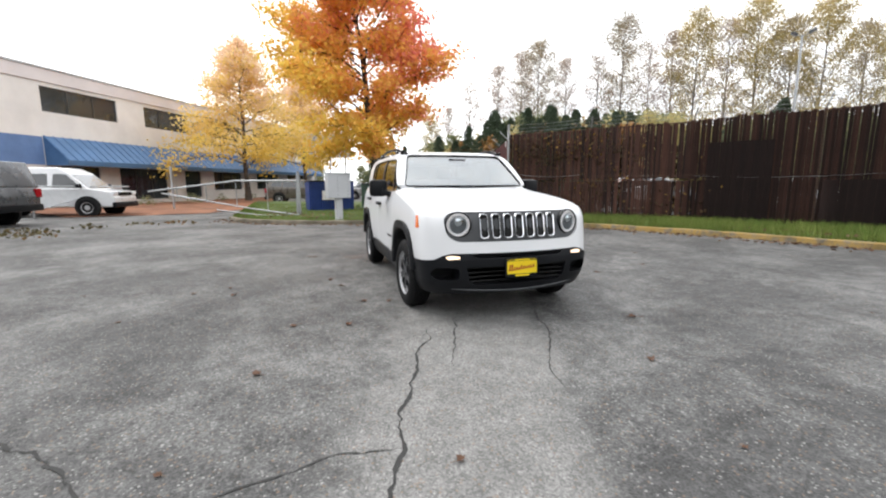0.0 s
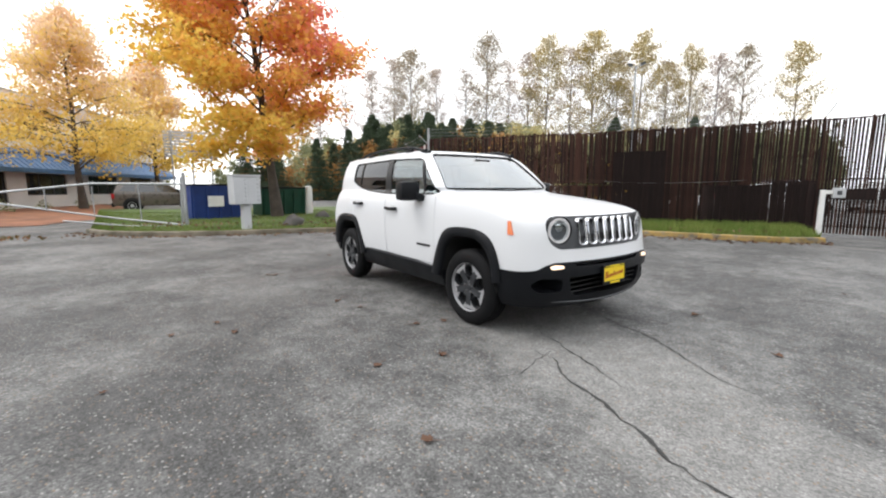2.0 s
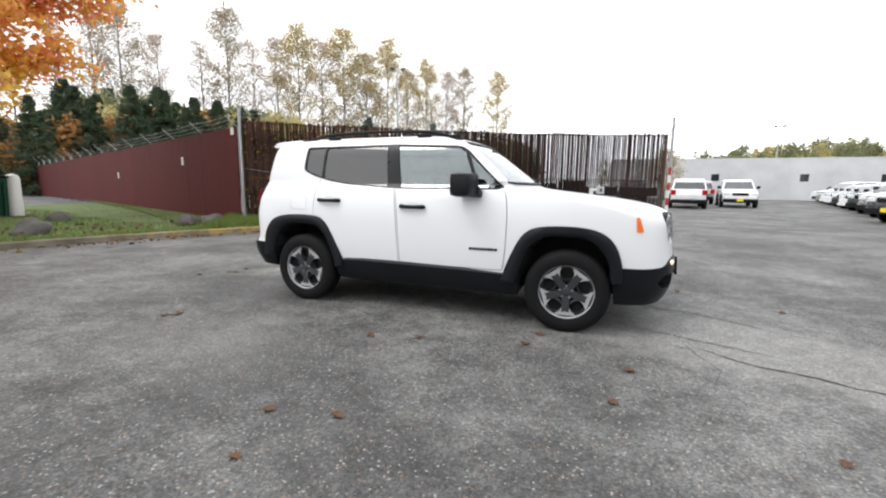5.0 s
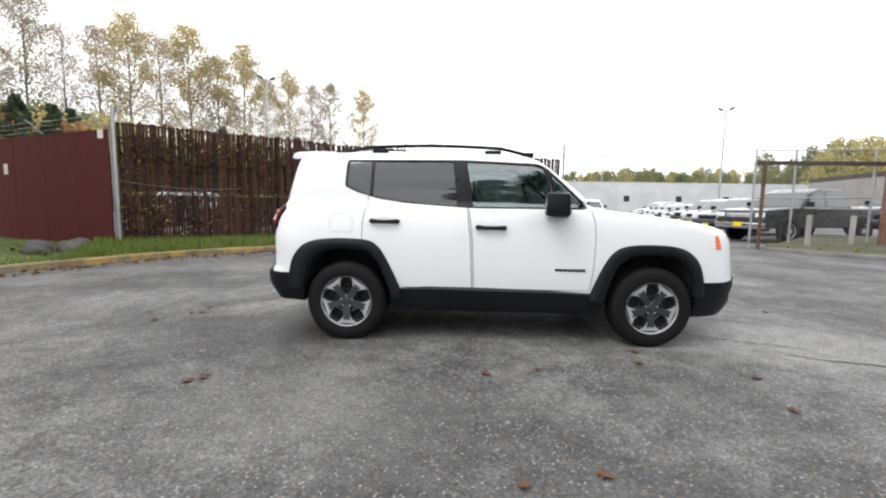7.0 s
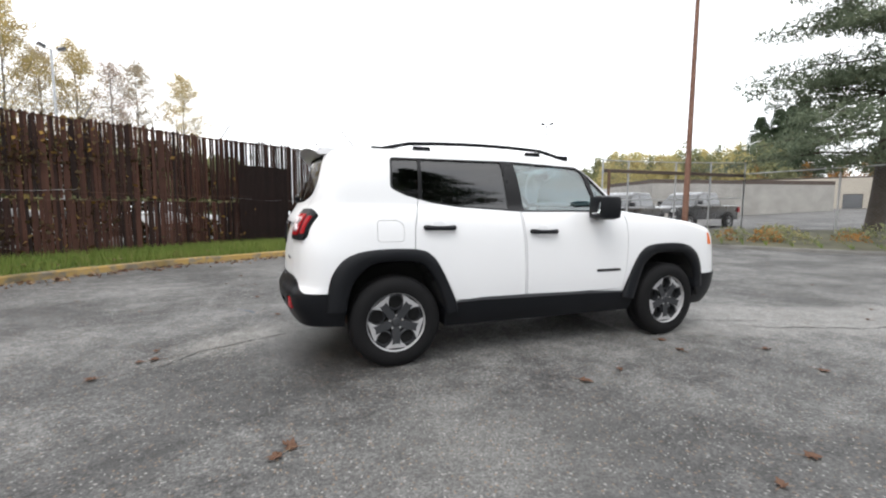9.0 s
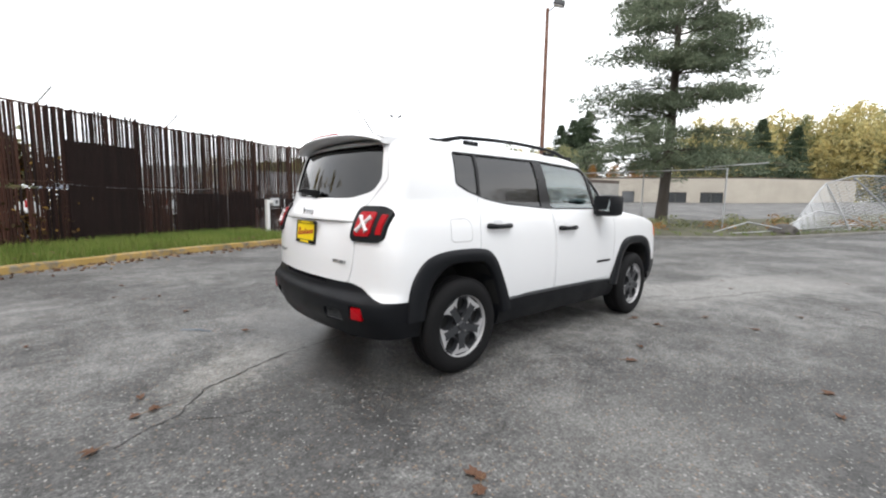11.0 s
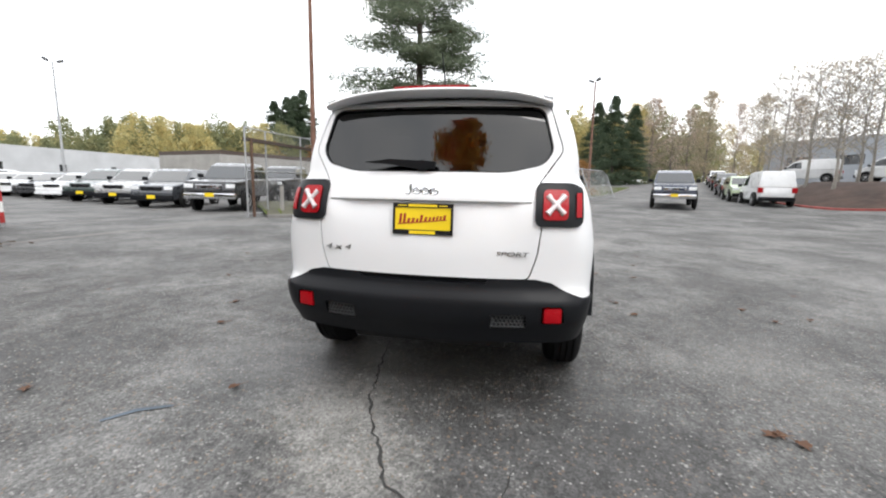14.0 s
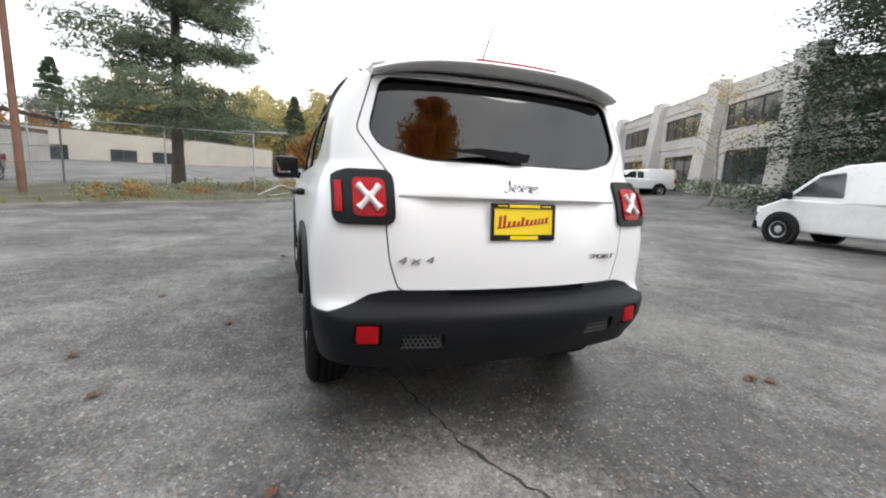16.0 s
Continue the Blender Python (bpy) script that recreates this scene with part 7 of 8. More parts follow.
vehicle("sedan", "silver", "silver parked car behind the brown fence", -0.5, 27.0, 96)
vehicle("suv", "blue", "dark blue parked car behind the brown fence", -4.0, 25.5, 99)
vehicle("sedan", "white", "white parked car behind the brown fence", -8.0, 19.5, 30)
vehicle("suv", "silver", "silver parked car behind the brown fence", -13.0, 16.4, 30)
vehicle("sedan", "white", "white parked sedan behind the brown fence", -3.0, 21.0, 30)
# by the offices to the west
vehicle("bigvan", "white", "white panel van parked before the offices", -16.6, -12.2, 84, 0.0)
vehicle("capped_pickup", "grey", "dark grey pickup truck with a capped bed at the yard's edge", -11.4, -13.2, 262, 0.0)
vehicle("suv", "brown", "grey-brown parked car behind the bent gate", -26.6, -2.3, 86, 0.0)
vehicle("sedan", "silver", "silver parked car beyond the skip", -33.5, 3.6, 80, 0.0)
# along the street to the south-east
vehicle("pickup", "blue", "dark blue pickup truck with a chrome nose on the street", 21.1, -8.3, 165, plated=True)
vehicle("van", "white", "small white van parked along the street, tail to the yard", 24.2, -14.3, -12)
vehicle("suv", "lime", "pale green parked car beyond the white van", 28.6, -15.0, 165)
for i in range(4):
    vehicle(("sedan", "suv")[i % 2], ("grey", "black", "silver", "white")[i], "parked car far along the street", 34 + 6.0 * i, -16.6 - 2.0 * i, 165, group="cars along the street")
vehicle("canopy_pickup", "white", "white pickup truck with a white canopy on the slope", 18.6, -20.6, 72)
vehicle("van", "white", "white van on the bank above the bark bed", 32.4, -26.6, 40, 2.1)
vehicle("van", "white", "white van further along the bank", 38.0, -24.0, 52, 2.1)
vehicle("van", "white", "small white van with a grey sill parked on the yard", 1.65, -11.15, -4)

# ---- buildings ----
CREAM = plain("cream_stucco", (0.78, 0.745, 0.71), 0.9, var=0.12, big=0.6, fine=20, bump=0.3)
PINKISH = plain("pale_pink_stucco", (0.74, 0.68, 0.67), 0.9, var=0.1, big=0.6, fine=20, bump=0.3)
HALL_CONCRETE = plain("pale_cast_concrete", (0.53, 0.52, 0.50), 0.85, var=0.16, big=0.6, fine=20, bump=0.3)
BLUE_BAND = plain("blue_wall_paint", (0.13, 0.22, 0.42), 0.8, var=0.15)
BLUE_METAL = plain("blue_standing_seam", (0.09, 0.19, 0.36), 0.4, 0.3, var=0.15, bump=0.05)
FRAME_DARK = plain("dark_window_frame", (0.05, 0.045, 0.04), 0.5, var=0.1)
ROOM_GLASS = plain("dark_building_glass", (0.035, 0.04, 0.045), 0.05, 0.0, 1.0, var=0.3, big=0.5, bump=0.0)
OFF_WHITE = plain("weathered_white_wall", (0.52, 0.53, 0.54), 0.85, var=0.15, big=0.5, fine=12)
HALL_METAL = plain("grey_blue_cladding", (0.36, 0.39, 0.43), 0.6, var=0.12, big=0.5, fine=10)
BEIGE = plain("beige_block", (0.42, 0.385, 0.33), 0.9, var=0.12, big=0.5, fine=10)
ROOF_DARK = plain("dark_roof_edge", (0.07, 0.05, 0.04), 0.8, var=0.2)
BARK_CHIPS = plain("bark_chips", (0.052, 0.031, 0.023), 0.95, var=0.5, big=1.0, fine=18, bump=0.9)
LITTER = plain("leaf_litter", (0.24, 0.10, 0.05), 0.95, var=0.5, big=0.8, fine=14, bump=0.9)
RED_KERB = plain("red_kerb_paint", (0.32, 0.07, 0.06), 0.8, var=0.3, big=2)
BLUE_STEEL = plain("blue_skip_paint", (0.012, 0.04, 0.19), 0.5, 0.1, var=0.3, big=1.2)
GREEN_STEEL = plain("green_skip_paint", (0.008, 0.06, 0.035), 0.55, 0.1, var=0.3, big=1.2)
PALE_METAL = plain("pale_grey_enamel", (0.50, 0.51, 0.52), 0.5, 0.1, var=0.1)
STONE = plain("grey_boulder", (0.10, 0.092, 0.086), 0.9, var=0.4, big=3, fine=20, bump=0.8)
WOOD_POLE = plain("creosoted_pole", (0.19, 0.10, 0.07), 0.85, var=0.35, big=2, fine=14, bump=0.4)


def facade(parent, a, b, z0, height, openings, material, thick=0.3, name="wall"):
    """A wall from a to b with openings (from, to, low, high) that go through it; each gets a framed pane."""
    a, b = Vector(a), Vector(b)
    yaw = math.degrees(math.atan2(b.y - a.y, b.x - a.x))
    length = (b - a).length
    cuts = sorted({0.0, length, *[o[0] for o in openings], *[o[1] for o in openings]})
    levels = sorted({0.0, height, *[o[2] for o in openings if o[2] > 0], *[o[3] for o in openings]})
    bm = bmesh.new()
    known = {}

    def corner(x, y, z):
        if (x, y, z) not in known:
            known[x, y, z] = bm.verts.new((x, y, z))
        return known[x, y, z]

    def solid(i, k):
        if not (0 <= i < len(cuts) - 1 and 0 <= k < len(levels) - 1):
            return False
        x, z = (cuts[i] + cuts[i + 1]) / 2, (levels[k] + levels[k + 1]) / 2
        return not any(o[0] < x < o[1] and o[2] < z < o[3] for o in openings)

    for i in range(len(cuts) - 1):
        for k in range(len(levels) - 1):
            if not solid(i, k):
                continue
            x0, x1, z0_, z1_ = cuts[i], cuts[i + 1], levels[k], levels[k + 1]
            bm.faces.new([corner(x0, 0, z0_), corner(x1, 0, z0_), corner(x1, 0, z1_), corner(x0, 0, z1_)])
            bm.faces.new([corner(x0, thick, z0_), corner(x0, thick, z1_), corner(x1, thick, z1_), corner(x1, thick, z0_)])
            for ii, kk, p, q in ((i - 1, k, (x0, z0_), (x0, z1_)), (i + 1, k, (x1, z1_), (x1, z0_)), (i, k - 1, (x1, z0_), (x0, z0_)), (i, k + 1, (x0, z1_), (x1, z1_))):
                if not solid(ii, kk):
                    bm.faces.new([corner(p[0], 0, p[1]), corner(q[0], 0, q[1]), corner(q[0], thick, q[1]), corner(p[0], thick, p[1])])
    bmesh.ops.recalc_face_normals(bm, faces=bm.faces[:])
    ob = part(name, bm, material, parent)
    m = parent.matrix_basis.inverted() @ pose(a.x, a.y, z0, 0, 0, yaw)
    ob.matrix_local = m
    for o in openings:
        s0, s1, lo, hi = o[:4]
        win = new("window")
        win.parent = parent
        win.matrix_local = m @ Matrix.Translation((s0, 0.12, lo))
        w, h = s1 - s0, hi - lo
        n = max(1, round(w / 1.5))
        bm = bmesh.new()
        for x0, x1, zz0, zz1 in [(0, w, 0, 0.07), (0, w, h - 0.07, h)] + [(max(0, k * w / n - 0.035), min(w, k * w / n + 0.035), 0.07, h - 0.07) for k in range(n + 1)]:
            box(bm, x0, x1, -0.02, 0.06, zz0, zz1)
        part("frame", bm, FRAME_DARK, win)
        for k in range(n):
            bm = bmesh.new()
            box(bm, k * w / n + 0.035, (k + 1) * w / n - 0.035, 0.02, 0.03, 0.07, h - 0.07)
            part("pane", bm, ROOM_GLASS, win)
    return m


def roof_slab(parent, pts, z, thick, material, name="roof"):
    bm = bmesh.new()
    prism(bm, pts, "z", z, z + thick)
    ob = part(name, bm, material, parent)
    ob.matrix_local = parent.matrix_basis.inverted()
    return ob


# offices to the west: two storeys, blue awning
def build_offices():
    c0, u = Vector((-21.94, -17.99)), Vector((-0.887, 0.462))
    office = thing("office_building", "cream two-storey offices with a blue metal awning", "building", (c0.x, c0.y, 0))
    end = c0 + u * 37
    back = Vector((-0.462, -0.887)) * 16
    # upper windows run in pairs, lower ones sit below the awning
    ups = [(3.97, 8.7, 5.55, 6.98), (10.85, 15.1, 5.55, 6.98), (17.4, 21.6, 5.55, 6.98), (23.8, 28, 5.55, 6.98), (30, 34, 5.55, 6.98)]
    lows = [(4.6, 7.0, 0.9, 2.5), (8.4, 12.4, 0.3, 2.5), (14.2, 16.0, 0.3, 2.5), (17.6, 21.5, 0.9, 2.5), (24, 28, 0.9, 2.5), (30, 34, 0.9, 2.5)]
    m = facade(office, c0, end, 0, 7.2, ups + lows, CREAM)
    facade(office, c0 + back, c0, 0, 7.2, [(9, 12, 5.35, 6.95)], CREAM)
    for a, b in ((c0, end), (c0 + back, c0)):
        d = (b - a).normalized()
        n = Vector((d.y, -d.x))
        yaw = math.degrees(math.atan2(d.y, d.x))
        bm = bmesh.new()
        box(bm, -0.1, (b - a).length + 0.1, -0.08, 0.35, 7.2, 7.95, 0.03)
        part("parapet", bm, PINKISH, office).matrix_local = office.matrix_basis.inverted() @ pose(a.x, a.y, 0, 0, 0, yaw)
        bm = bmesh.new()
        box(bm, -0.15, (b - a).length + 0.15, -0.14, 0.42, 7.95, 8.07, 0.02)
        part("coping", bm, OFF_WHITE, office).matrix_local = office.matrix_basis.inverted() @ pose(a.x, a.y, 0, 0, 0, yaw)
    bm = bmesh.new()
    box(bm, -0.004, 3.75, -0.012, 0.0, 2.5, 4.1)
    part("painted_band", bm, BLUE_BAND, office).matrix_local = m
    bm = bmesh.new()
    box(bm, 0.0, 8.0, -0.012, 0.0, 2.6, 4.2)
    d, foot = -back.normalized(), c0 + back * 0.5
    part("painted_band", bm, BLUE_BAND, office).matrix_local = office.matrix_basis.inverted() @ pose(foot.x, foot.y, 0, 0, 0, math.degrees(math.atan2(d.y, d.x)))
    bm = bmesh.new()
    prism(bm, [(0.0, 4.15), (-1.55, 2.75), (-1.55, 2.45), (-1.5, 2.45), (-1.5, 2.7), (0.0, 4.0)], "x", 3.8, 36.2)
    awning = part("awning", bm, BLUE_METAL, office, "blue standing-seam metal awning")
    awning.matrix_local = m
    for k in range(64):
        bm = bmesh.new()
        x = 3.85 + k * 0.505
        prism(bm, [(0.0, 4.15), (-1.55, 2.75), (-1.55, 2.80), (0.0, 4.20)], "x", x, x + 0.05)
        part("seam", bm, BLUE_METAL, awning)
    for x in (3.8, 36.17):
        bm = bmesh.new()
        prism(bm, [(0.0, 4.13), (-1.53, 2.73), (-1.53, 2.46), (0.0, 2.46)], "x", x, x + 0.03)
        part("awning_end", bm, BLUE_METAL, awning)
    roof_slab(office, [tuple(c0), tuple(end), tuple(end + back), tuple(c0 + back)], 7.4, 0.2, ROOF_DARK)


build_offices()


# concrete offices to the south-east: buttresses between glazed bays
def build_concrete():
    b, a = Vector((10.4, -22.9)), Vector((46.0, -38.3))
    d = (b - a).normalized()
    n = Vector((d.y, -d.x))
    L = (b - a).length
    hall = thing("concrete_building", "grey concrete offices with deep buttresses and dark bays", "building", (a.x, a.y, 0.8))
    openings = []
    for s0, s1 in ((1.6, 6.4), (9.2, 14.6), (17.8, 23.6), (27.0, 31.0)):
        openings += [(L - s1, L - s0, 4.3, 5.9), (L - s1 + 0.4, L - s0 - 0.4, 0.9, 3.0)]
    facade(hall, a, b, 0.8, 7.2, openings, HALL_CONCRETE, 0.4)
    facade(hall, b, b - n * 18, 0.8, 7.2, [(6, 10, 4.3, 5.9)], HALL_CONCRETE, 0.4)
    yaw = math.degrees(math.atan2(d.y, d.x))
    for s in (L, L - 7.6, L - 16.0, L - 25.0, L - 33.5):
        bm = bmesh.new()
        prism(bm, [(-1.0, 0.0), (-0.35, 7.6), (0.4, 7.6), (0.4, 0.0)], "x", s - 0.75, s + 0.75)
        bmesh.ops.bevel(bm, geom=bm.edges[:], offset=0.03, segments=1, affect="EDGES")
        part("buttress", bm, HALL_CONCRETE, hall).matrix_local = hall.matrix_basis.inverted() @ pose(a.x, a.y, 0.8, 0, 0, yaw)
    for z in (3.55, 6.35):
        bm = bmesh.new()
        box(bm, 0, L, -0.06, 0.0, z, z + 0.08)
        part("joint_ledge", bm, HALL_CONCRETE, hall).matrix_local = hall.matrix_basis.inverted() @ pose(a.x, a.y, 0.8, 0, 0, yaw)
    roof_slab(hall, [tuple(a), tuple(b), tuple(b - n * 18), tuple(a - n * 18)], 7.7, 0.25, HALL_CONCRETE)
    for k in range(7):
        bm = bmesh.new()
        box(bm, L - 11.4, L - 9.6, -3.2 + 0.3 * k, -2.9 + 0.3 * k, 0.0, 0.45 + 0.16 * k, 0.01)
        part("step", bm, HALL_CONCRETE, hall).matrix_local = hall.matrix_basis.inverted() @ pose(a.x, a.y, 0.4, 0, 0, yaw)


build_concrete()


def shed(name, label, pts, z0, height, material, openings=(), eave=0.12, roof_mat=None):
    """A low building on a closed plan; openings go into its first wall."""
    root = thing(name, label, "building", (*pts[0], z0))
    for i in range(len(pts)):
        facade(root, pts[i], pts[(i + 1) % len(pts)], z0, height, openings if i == 0 else (), material, 0.25)
    roof_slab(root, [tuple(p) for p in pts], z0 + height, eave, roof_mat or ROOF_DARK)
    return root


# white warehouse along the lot, beige block beyond the pine
shed("warehouse", "long low weathered white warehouse behind the lot", [(2.0, 45.0), (62.0, 45.0), (62.0, 66.0), (2.0, 66.0)], 0.0, 3.95, OFF_WHITE, [(4.3, 4.9, 1.9, 2.6), (9.4, 10.1, 1.9, 2.6), (16.6, 17.3, 1.9, 2.6), (22.5, 23.2, 1.9, 2.6), (27.8, 28.5, 1.9, 2.6), (33.1, 33.8, 1.9, 2.6), (39.1, 39.8, 1.9, 2.6), (46.1, 46.8, 1.9, 2.6)], 0.18, PALE_METAL)
shed("workshop", "low beige block workshop with dark doorways", [(46.0, 31.0), (58.5, 10.5), (70.0, 3.0), (80.0, 20.0), (60.0, 42.0)], 0.6, 3.9, BEIGE, [(9.0, 10.5, 0.0, 2.3), (14.0, 16.5, 0.8, 2.2), (18.0, 20.5, 0.8, 2.2)], 0.15)
shed("annex", "pale concrete block annex by the pine", [(27.5, 25.0), (44.0, 20.5), (46.0, 28.0), (29.5, 33.0)], 0.3, 3.2, CONCRETE, [], 0.35, ROOF_DARK)

shed("far_hall", "large pale grey-blue hall beyond the bark bed", [(66.0, -34.0), (50.0, -44.0), (60.0, -60.0), (80.0, -50.0)], 0.6, 7.4, HALL_METAL, [(3.0, 6.0, 4.2, 5.4), (8.5, 11.5, 4.2, 5.4), (13.5, 16.5, 4.2, 5.4)], 0.25, PALE_METAL)

# ---- wire fences ----
def wire_mesh(bm, a, b, z0a, z0b, h, pitch=0.10, r=0.0022):
    """Two families of slanting wires between two posts."""
    a, b = Vector(a), Vector(b)
    L = (b - a).length
    n = int((L + h) / pitch)

    def at(s, t):
        k = s / L
        return (a.x + (b.x - a.x) * k, a.y + (b.y - a.y) * k, z0a + (z0b - z0a) * k + t)
    for i in range(n):
        s = i * pitch
        s0, t0 = (s, 0.0) if s <= L else (L, s - L)
        s1, t1 = (s - h, h) if s >= h else (0.0, s)
        if abs(s0 - s1) > 0.02:
            tube(bm, at(s0, t0), at(s1, t1), r, n=3, cap=False)
            tube(bm, at(L - s0, t0), at(L - s1, t1), r, n=3, cap=False)


def wire_fence(label, pts, h, pitch=0.10, mid=False, r=0.0025, rail=0.02, post_r=0.03):
    root = thing("wire_fence", label, "fence", (*pts[0], ground_z(*pts[0])))
    inv = root.matrix_basis.inverted()
    for i, p in enumerate(pts):
        bm = bmesh.new()
        g = ground_z(*p)
        tube(bm, (*p, g - 0.1), (*p, g + h + 0.03), post_r, n=10)
        part("post", bm, GALV, root).matrix_local = inv
    for p, q in zip(pts, pts[1:]):
        gp, gq = ground_z(*p), ground_z(*q)
        for z in (h, h * 0.52, 0.1) if mid else (h,):
            bm = bmesh.new()
            tube(bm, (*p, gp + z), (*q, gq + z), rail, n=8)
            part("rail", bm, GALV, root).matrix_local = inv
        bm = bmesh.new()
        wire_mesh(bm, p, q, gp + 0.05, gq + 0.05, h - 0.05, pitch, r)
        part("wire_netting", bm, DULL_WIRE, root, kind="stuff").matrix_local = inv
    return root


bm = bmesh.new()
for s0, s1 in ((5.47, 8.1), (8.1, 10.65), (10.65, 12.0), (12.0, 13.1)):
    wire_mesh(bm, (s0, bulge(s0) - 0.03), (s1, bulge(s1) - 0.03), 0.2, 0.2, 2.68, 0.07, 0.0045)
part("wire_netting", bm, PANEL_BROWN, brown_fence, kind="stuff")
cage = wire_fence("tall wire compound fence with a brown top beam", [(8.5, 8.7), (9.7, 8.75), (11.9, 8.65), (13.6, 8.55), (15.3, 8.4)], 2.95, 0.07, True, 0.0016)
inv = cage.matrix_basis.inverted()
bm = bmesh.new()
box(bm, 0, 6.9, -0.05, 0.05, 0, 0.12, 0.01, pose(8.55, 8.78, 2.52, 0, 0, -2.4))
part("beam", bm, ROOF_DARK, cage, "weathered brown timber beam").matrix_local = inv
bm = bmesh.new()
tube(bm, (8.72, 8.62, -0.05), (8.72, 8.62, 2.6), 0.05, n=10)
part("rusty_post", bm, RUST, cage).matrix_local = inv
for x, y in ((9.9, 8.3), (11.1, 8.25)):
    bm = bmesh.new()
    tube(bm, (x, y, -0.05), (x, y, 1.05), 0.07, n=12)
    tagged(part("bollard", bm, CONCRETE, None, "short grey concrete bollard beside the wire fence"), category="bollard")
wire_fence("wire fence behind the planted island", [(15.3, 8.4), (15.5, 5.3), (15.6, 2.2)], 2.5, 0.12)
bm = bmesh.new()
tube(bm, (15.6, 2.2, 2.72), (15.4, 0.9, 2.74), 0.022, n=8)
tube(bm, (15.6, 2.2, 2.72), (15.7, 3.0, 2.7), 0.022, n=8)
tagged(part("broken_rail", bm, GALV, None, "loose top rail sticking out from the fence post"), category="rail")


def build_bent_fence():
    """Wire fence knocked over beside the street: bowed top rail, leaning stays, sagging net."""
    root = thing("collapsed_fence", "knocked-over wire fence with bowed rails beside the street", "fence", (15.9, 1.0, 0))
    inv = root.matrix_basis.inverted()
    base = fine_path([(15.9, 0.6), (18.2, -0.7), (21.0, -2.2), (25.0, -4.3), (30.0, -7.0)], 0.5)
    def top(k):
        s = k / (len(base) - 1)
        return lerp_table([(0, 0.15), (0.07, 0.35), (0.18, 1.9), (0.3, 2.25), (0.6, 2.15), (0.95, 1.95), (1, 1.6)], s)
    tops = []
    for k, p in enumerate(base):
        lean = 0.5 * top(k)
        tops.append((p[0] + lean * 0.5, p[1] + lean * 0.7, ground_z(*p) + top(k)))
    bm = bmesh.new()
    path_tube(bm, tops[3:], 0.03, 6)
    part("top_rail", bm, GALV, root).matrix_local = inv
    for i, j in ((9, 13), (6, 7), (16, 16), (22, 22), (len(base) - 1, len(base) - 1)):
        bm = bmesh.new()
        j = min(j, len(base) - 1)
        p = base[j]
        tube(bm, (p[0], p[1], ground_z(*p)), tops[min(i, len(tops) - 1)], 0.032, n=7)
        part("stay", bm, GALV, root).matrix_local = inv
    bm = bmesh.new()
    for k in range(len(base) - 1):
        for f0 in range(18):
            t0, t1 = f0 / 18, (f0 + 1) / 18
            def at(i, t):
                p, q = base[i], tops[i]
                return (p[0] + (q[0] - p[0]) * t + 0.05 * math.sin(i + t * 6), p[1] + (q[1] - p[1]) * t, ground_z(*p) + (q[2] - ground_z(*p)) * t)
            for a, b in ((at(k, t0), at(k + 1, t1)), (at(k, t1), at(k + 1, t0)), (at(k, t0), at(k, t1))):
                tube(bm, a, b, 0.010, n=3, cap=False)
    part("wire_netting", bm, GALV, root, kind="stuff").matrix_local = inv
    for i, pts in enumerate(([(13.9, 2.0, 0.2), (14.8, 1.2, 0.55), (15.8, 0.4, 0.3), (16.6, 0.0, 0.12)], [(16.2, 0.6, 0.2), (17.4, -0.3, 0.9), (18.6, -1.0, 0.7), (19.6, -1.6, 0.25)], [(14.2, 1.6, 0.16), (16.8, 0.1, 0.22), (19.5, -1.2, 0.34)])):
        bm = bmesh.new()
        path_tube(bm, [(x, y, z + ground_z(x, y)) for x, y, z in pts], 0.024, 6)
        part("bent_rail", bm, GALV, root).matrix_local = inv


build_bent_fence()

# ---- island with pole and pine ----
KERB2 = [(8.4, 7.9), (9.2, 7.1), (10.2, 6.0), (11.2, 4.7), (12.2, 3.1), (13.4, 1.5), (15.4, 0.0), (18.6, -1.5), (24.0, -3.9), (32.0, -7.0), (50.0, -12.5)]
k2 = fine_path(KERB2, 0.5)[::-1]
kerb_stone("kerb_island", k2, "low weathered concrete kerb along the street", 0.10, 0.16).data.materials[0] = GUTTER
in2 = offset_path(k2, 0.15)
out2 = [(x + 4.5, y + 3.6) for x, y in in2]
verge("verge_island", in2, out2, "rough planted verge with grass and shrubs", 0.15, 8).data.materials[0] = WEEDY_SOIL
grass("verge_grass", lambda r: (lambda i, t: (in2[i][0] + 4.5 * t, in2[i][1] + 3.6 * t, ground_z(in2[i][0] + 4.5 * t, in2[i][1] + 3.6 * t) + 0.13))(r.randrange(len(in2)), r.random() ** 1.5), 9000, "tufts of grass on the verge", 0.06, 0.2)


def shrubs(name, label, spots, mat, seed, leaf=0.05, per=260):
    r = random.Random(seed)
    cents = []
    for x, y, w, h in spots:
        for _ in range(int(per * w * h * 2.2)):
            u = r.random()
            rad = w * math.sqrt(r.random()) * math.sqrt(max(0.0, 1 - (u * 0.95) ** 2))
            a = r.uniform(0, math.tau)
            cents.append((x + rad * math.cos(a), y + rad * math.sin(a), ground_z(x, y) + 0.12 + h * u * r.uniform(0.6, 1.0)))
    me = leaf_mesh(name, cents, leaf, mat, seed, 0.2)
    return tagged(new(name, me), label, "shrubs", kind="stuff")


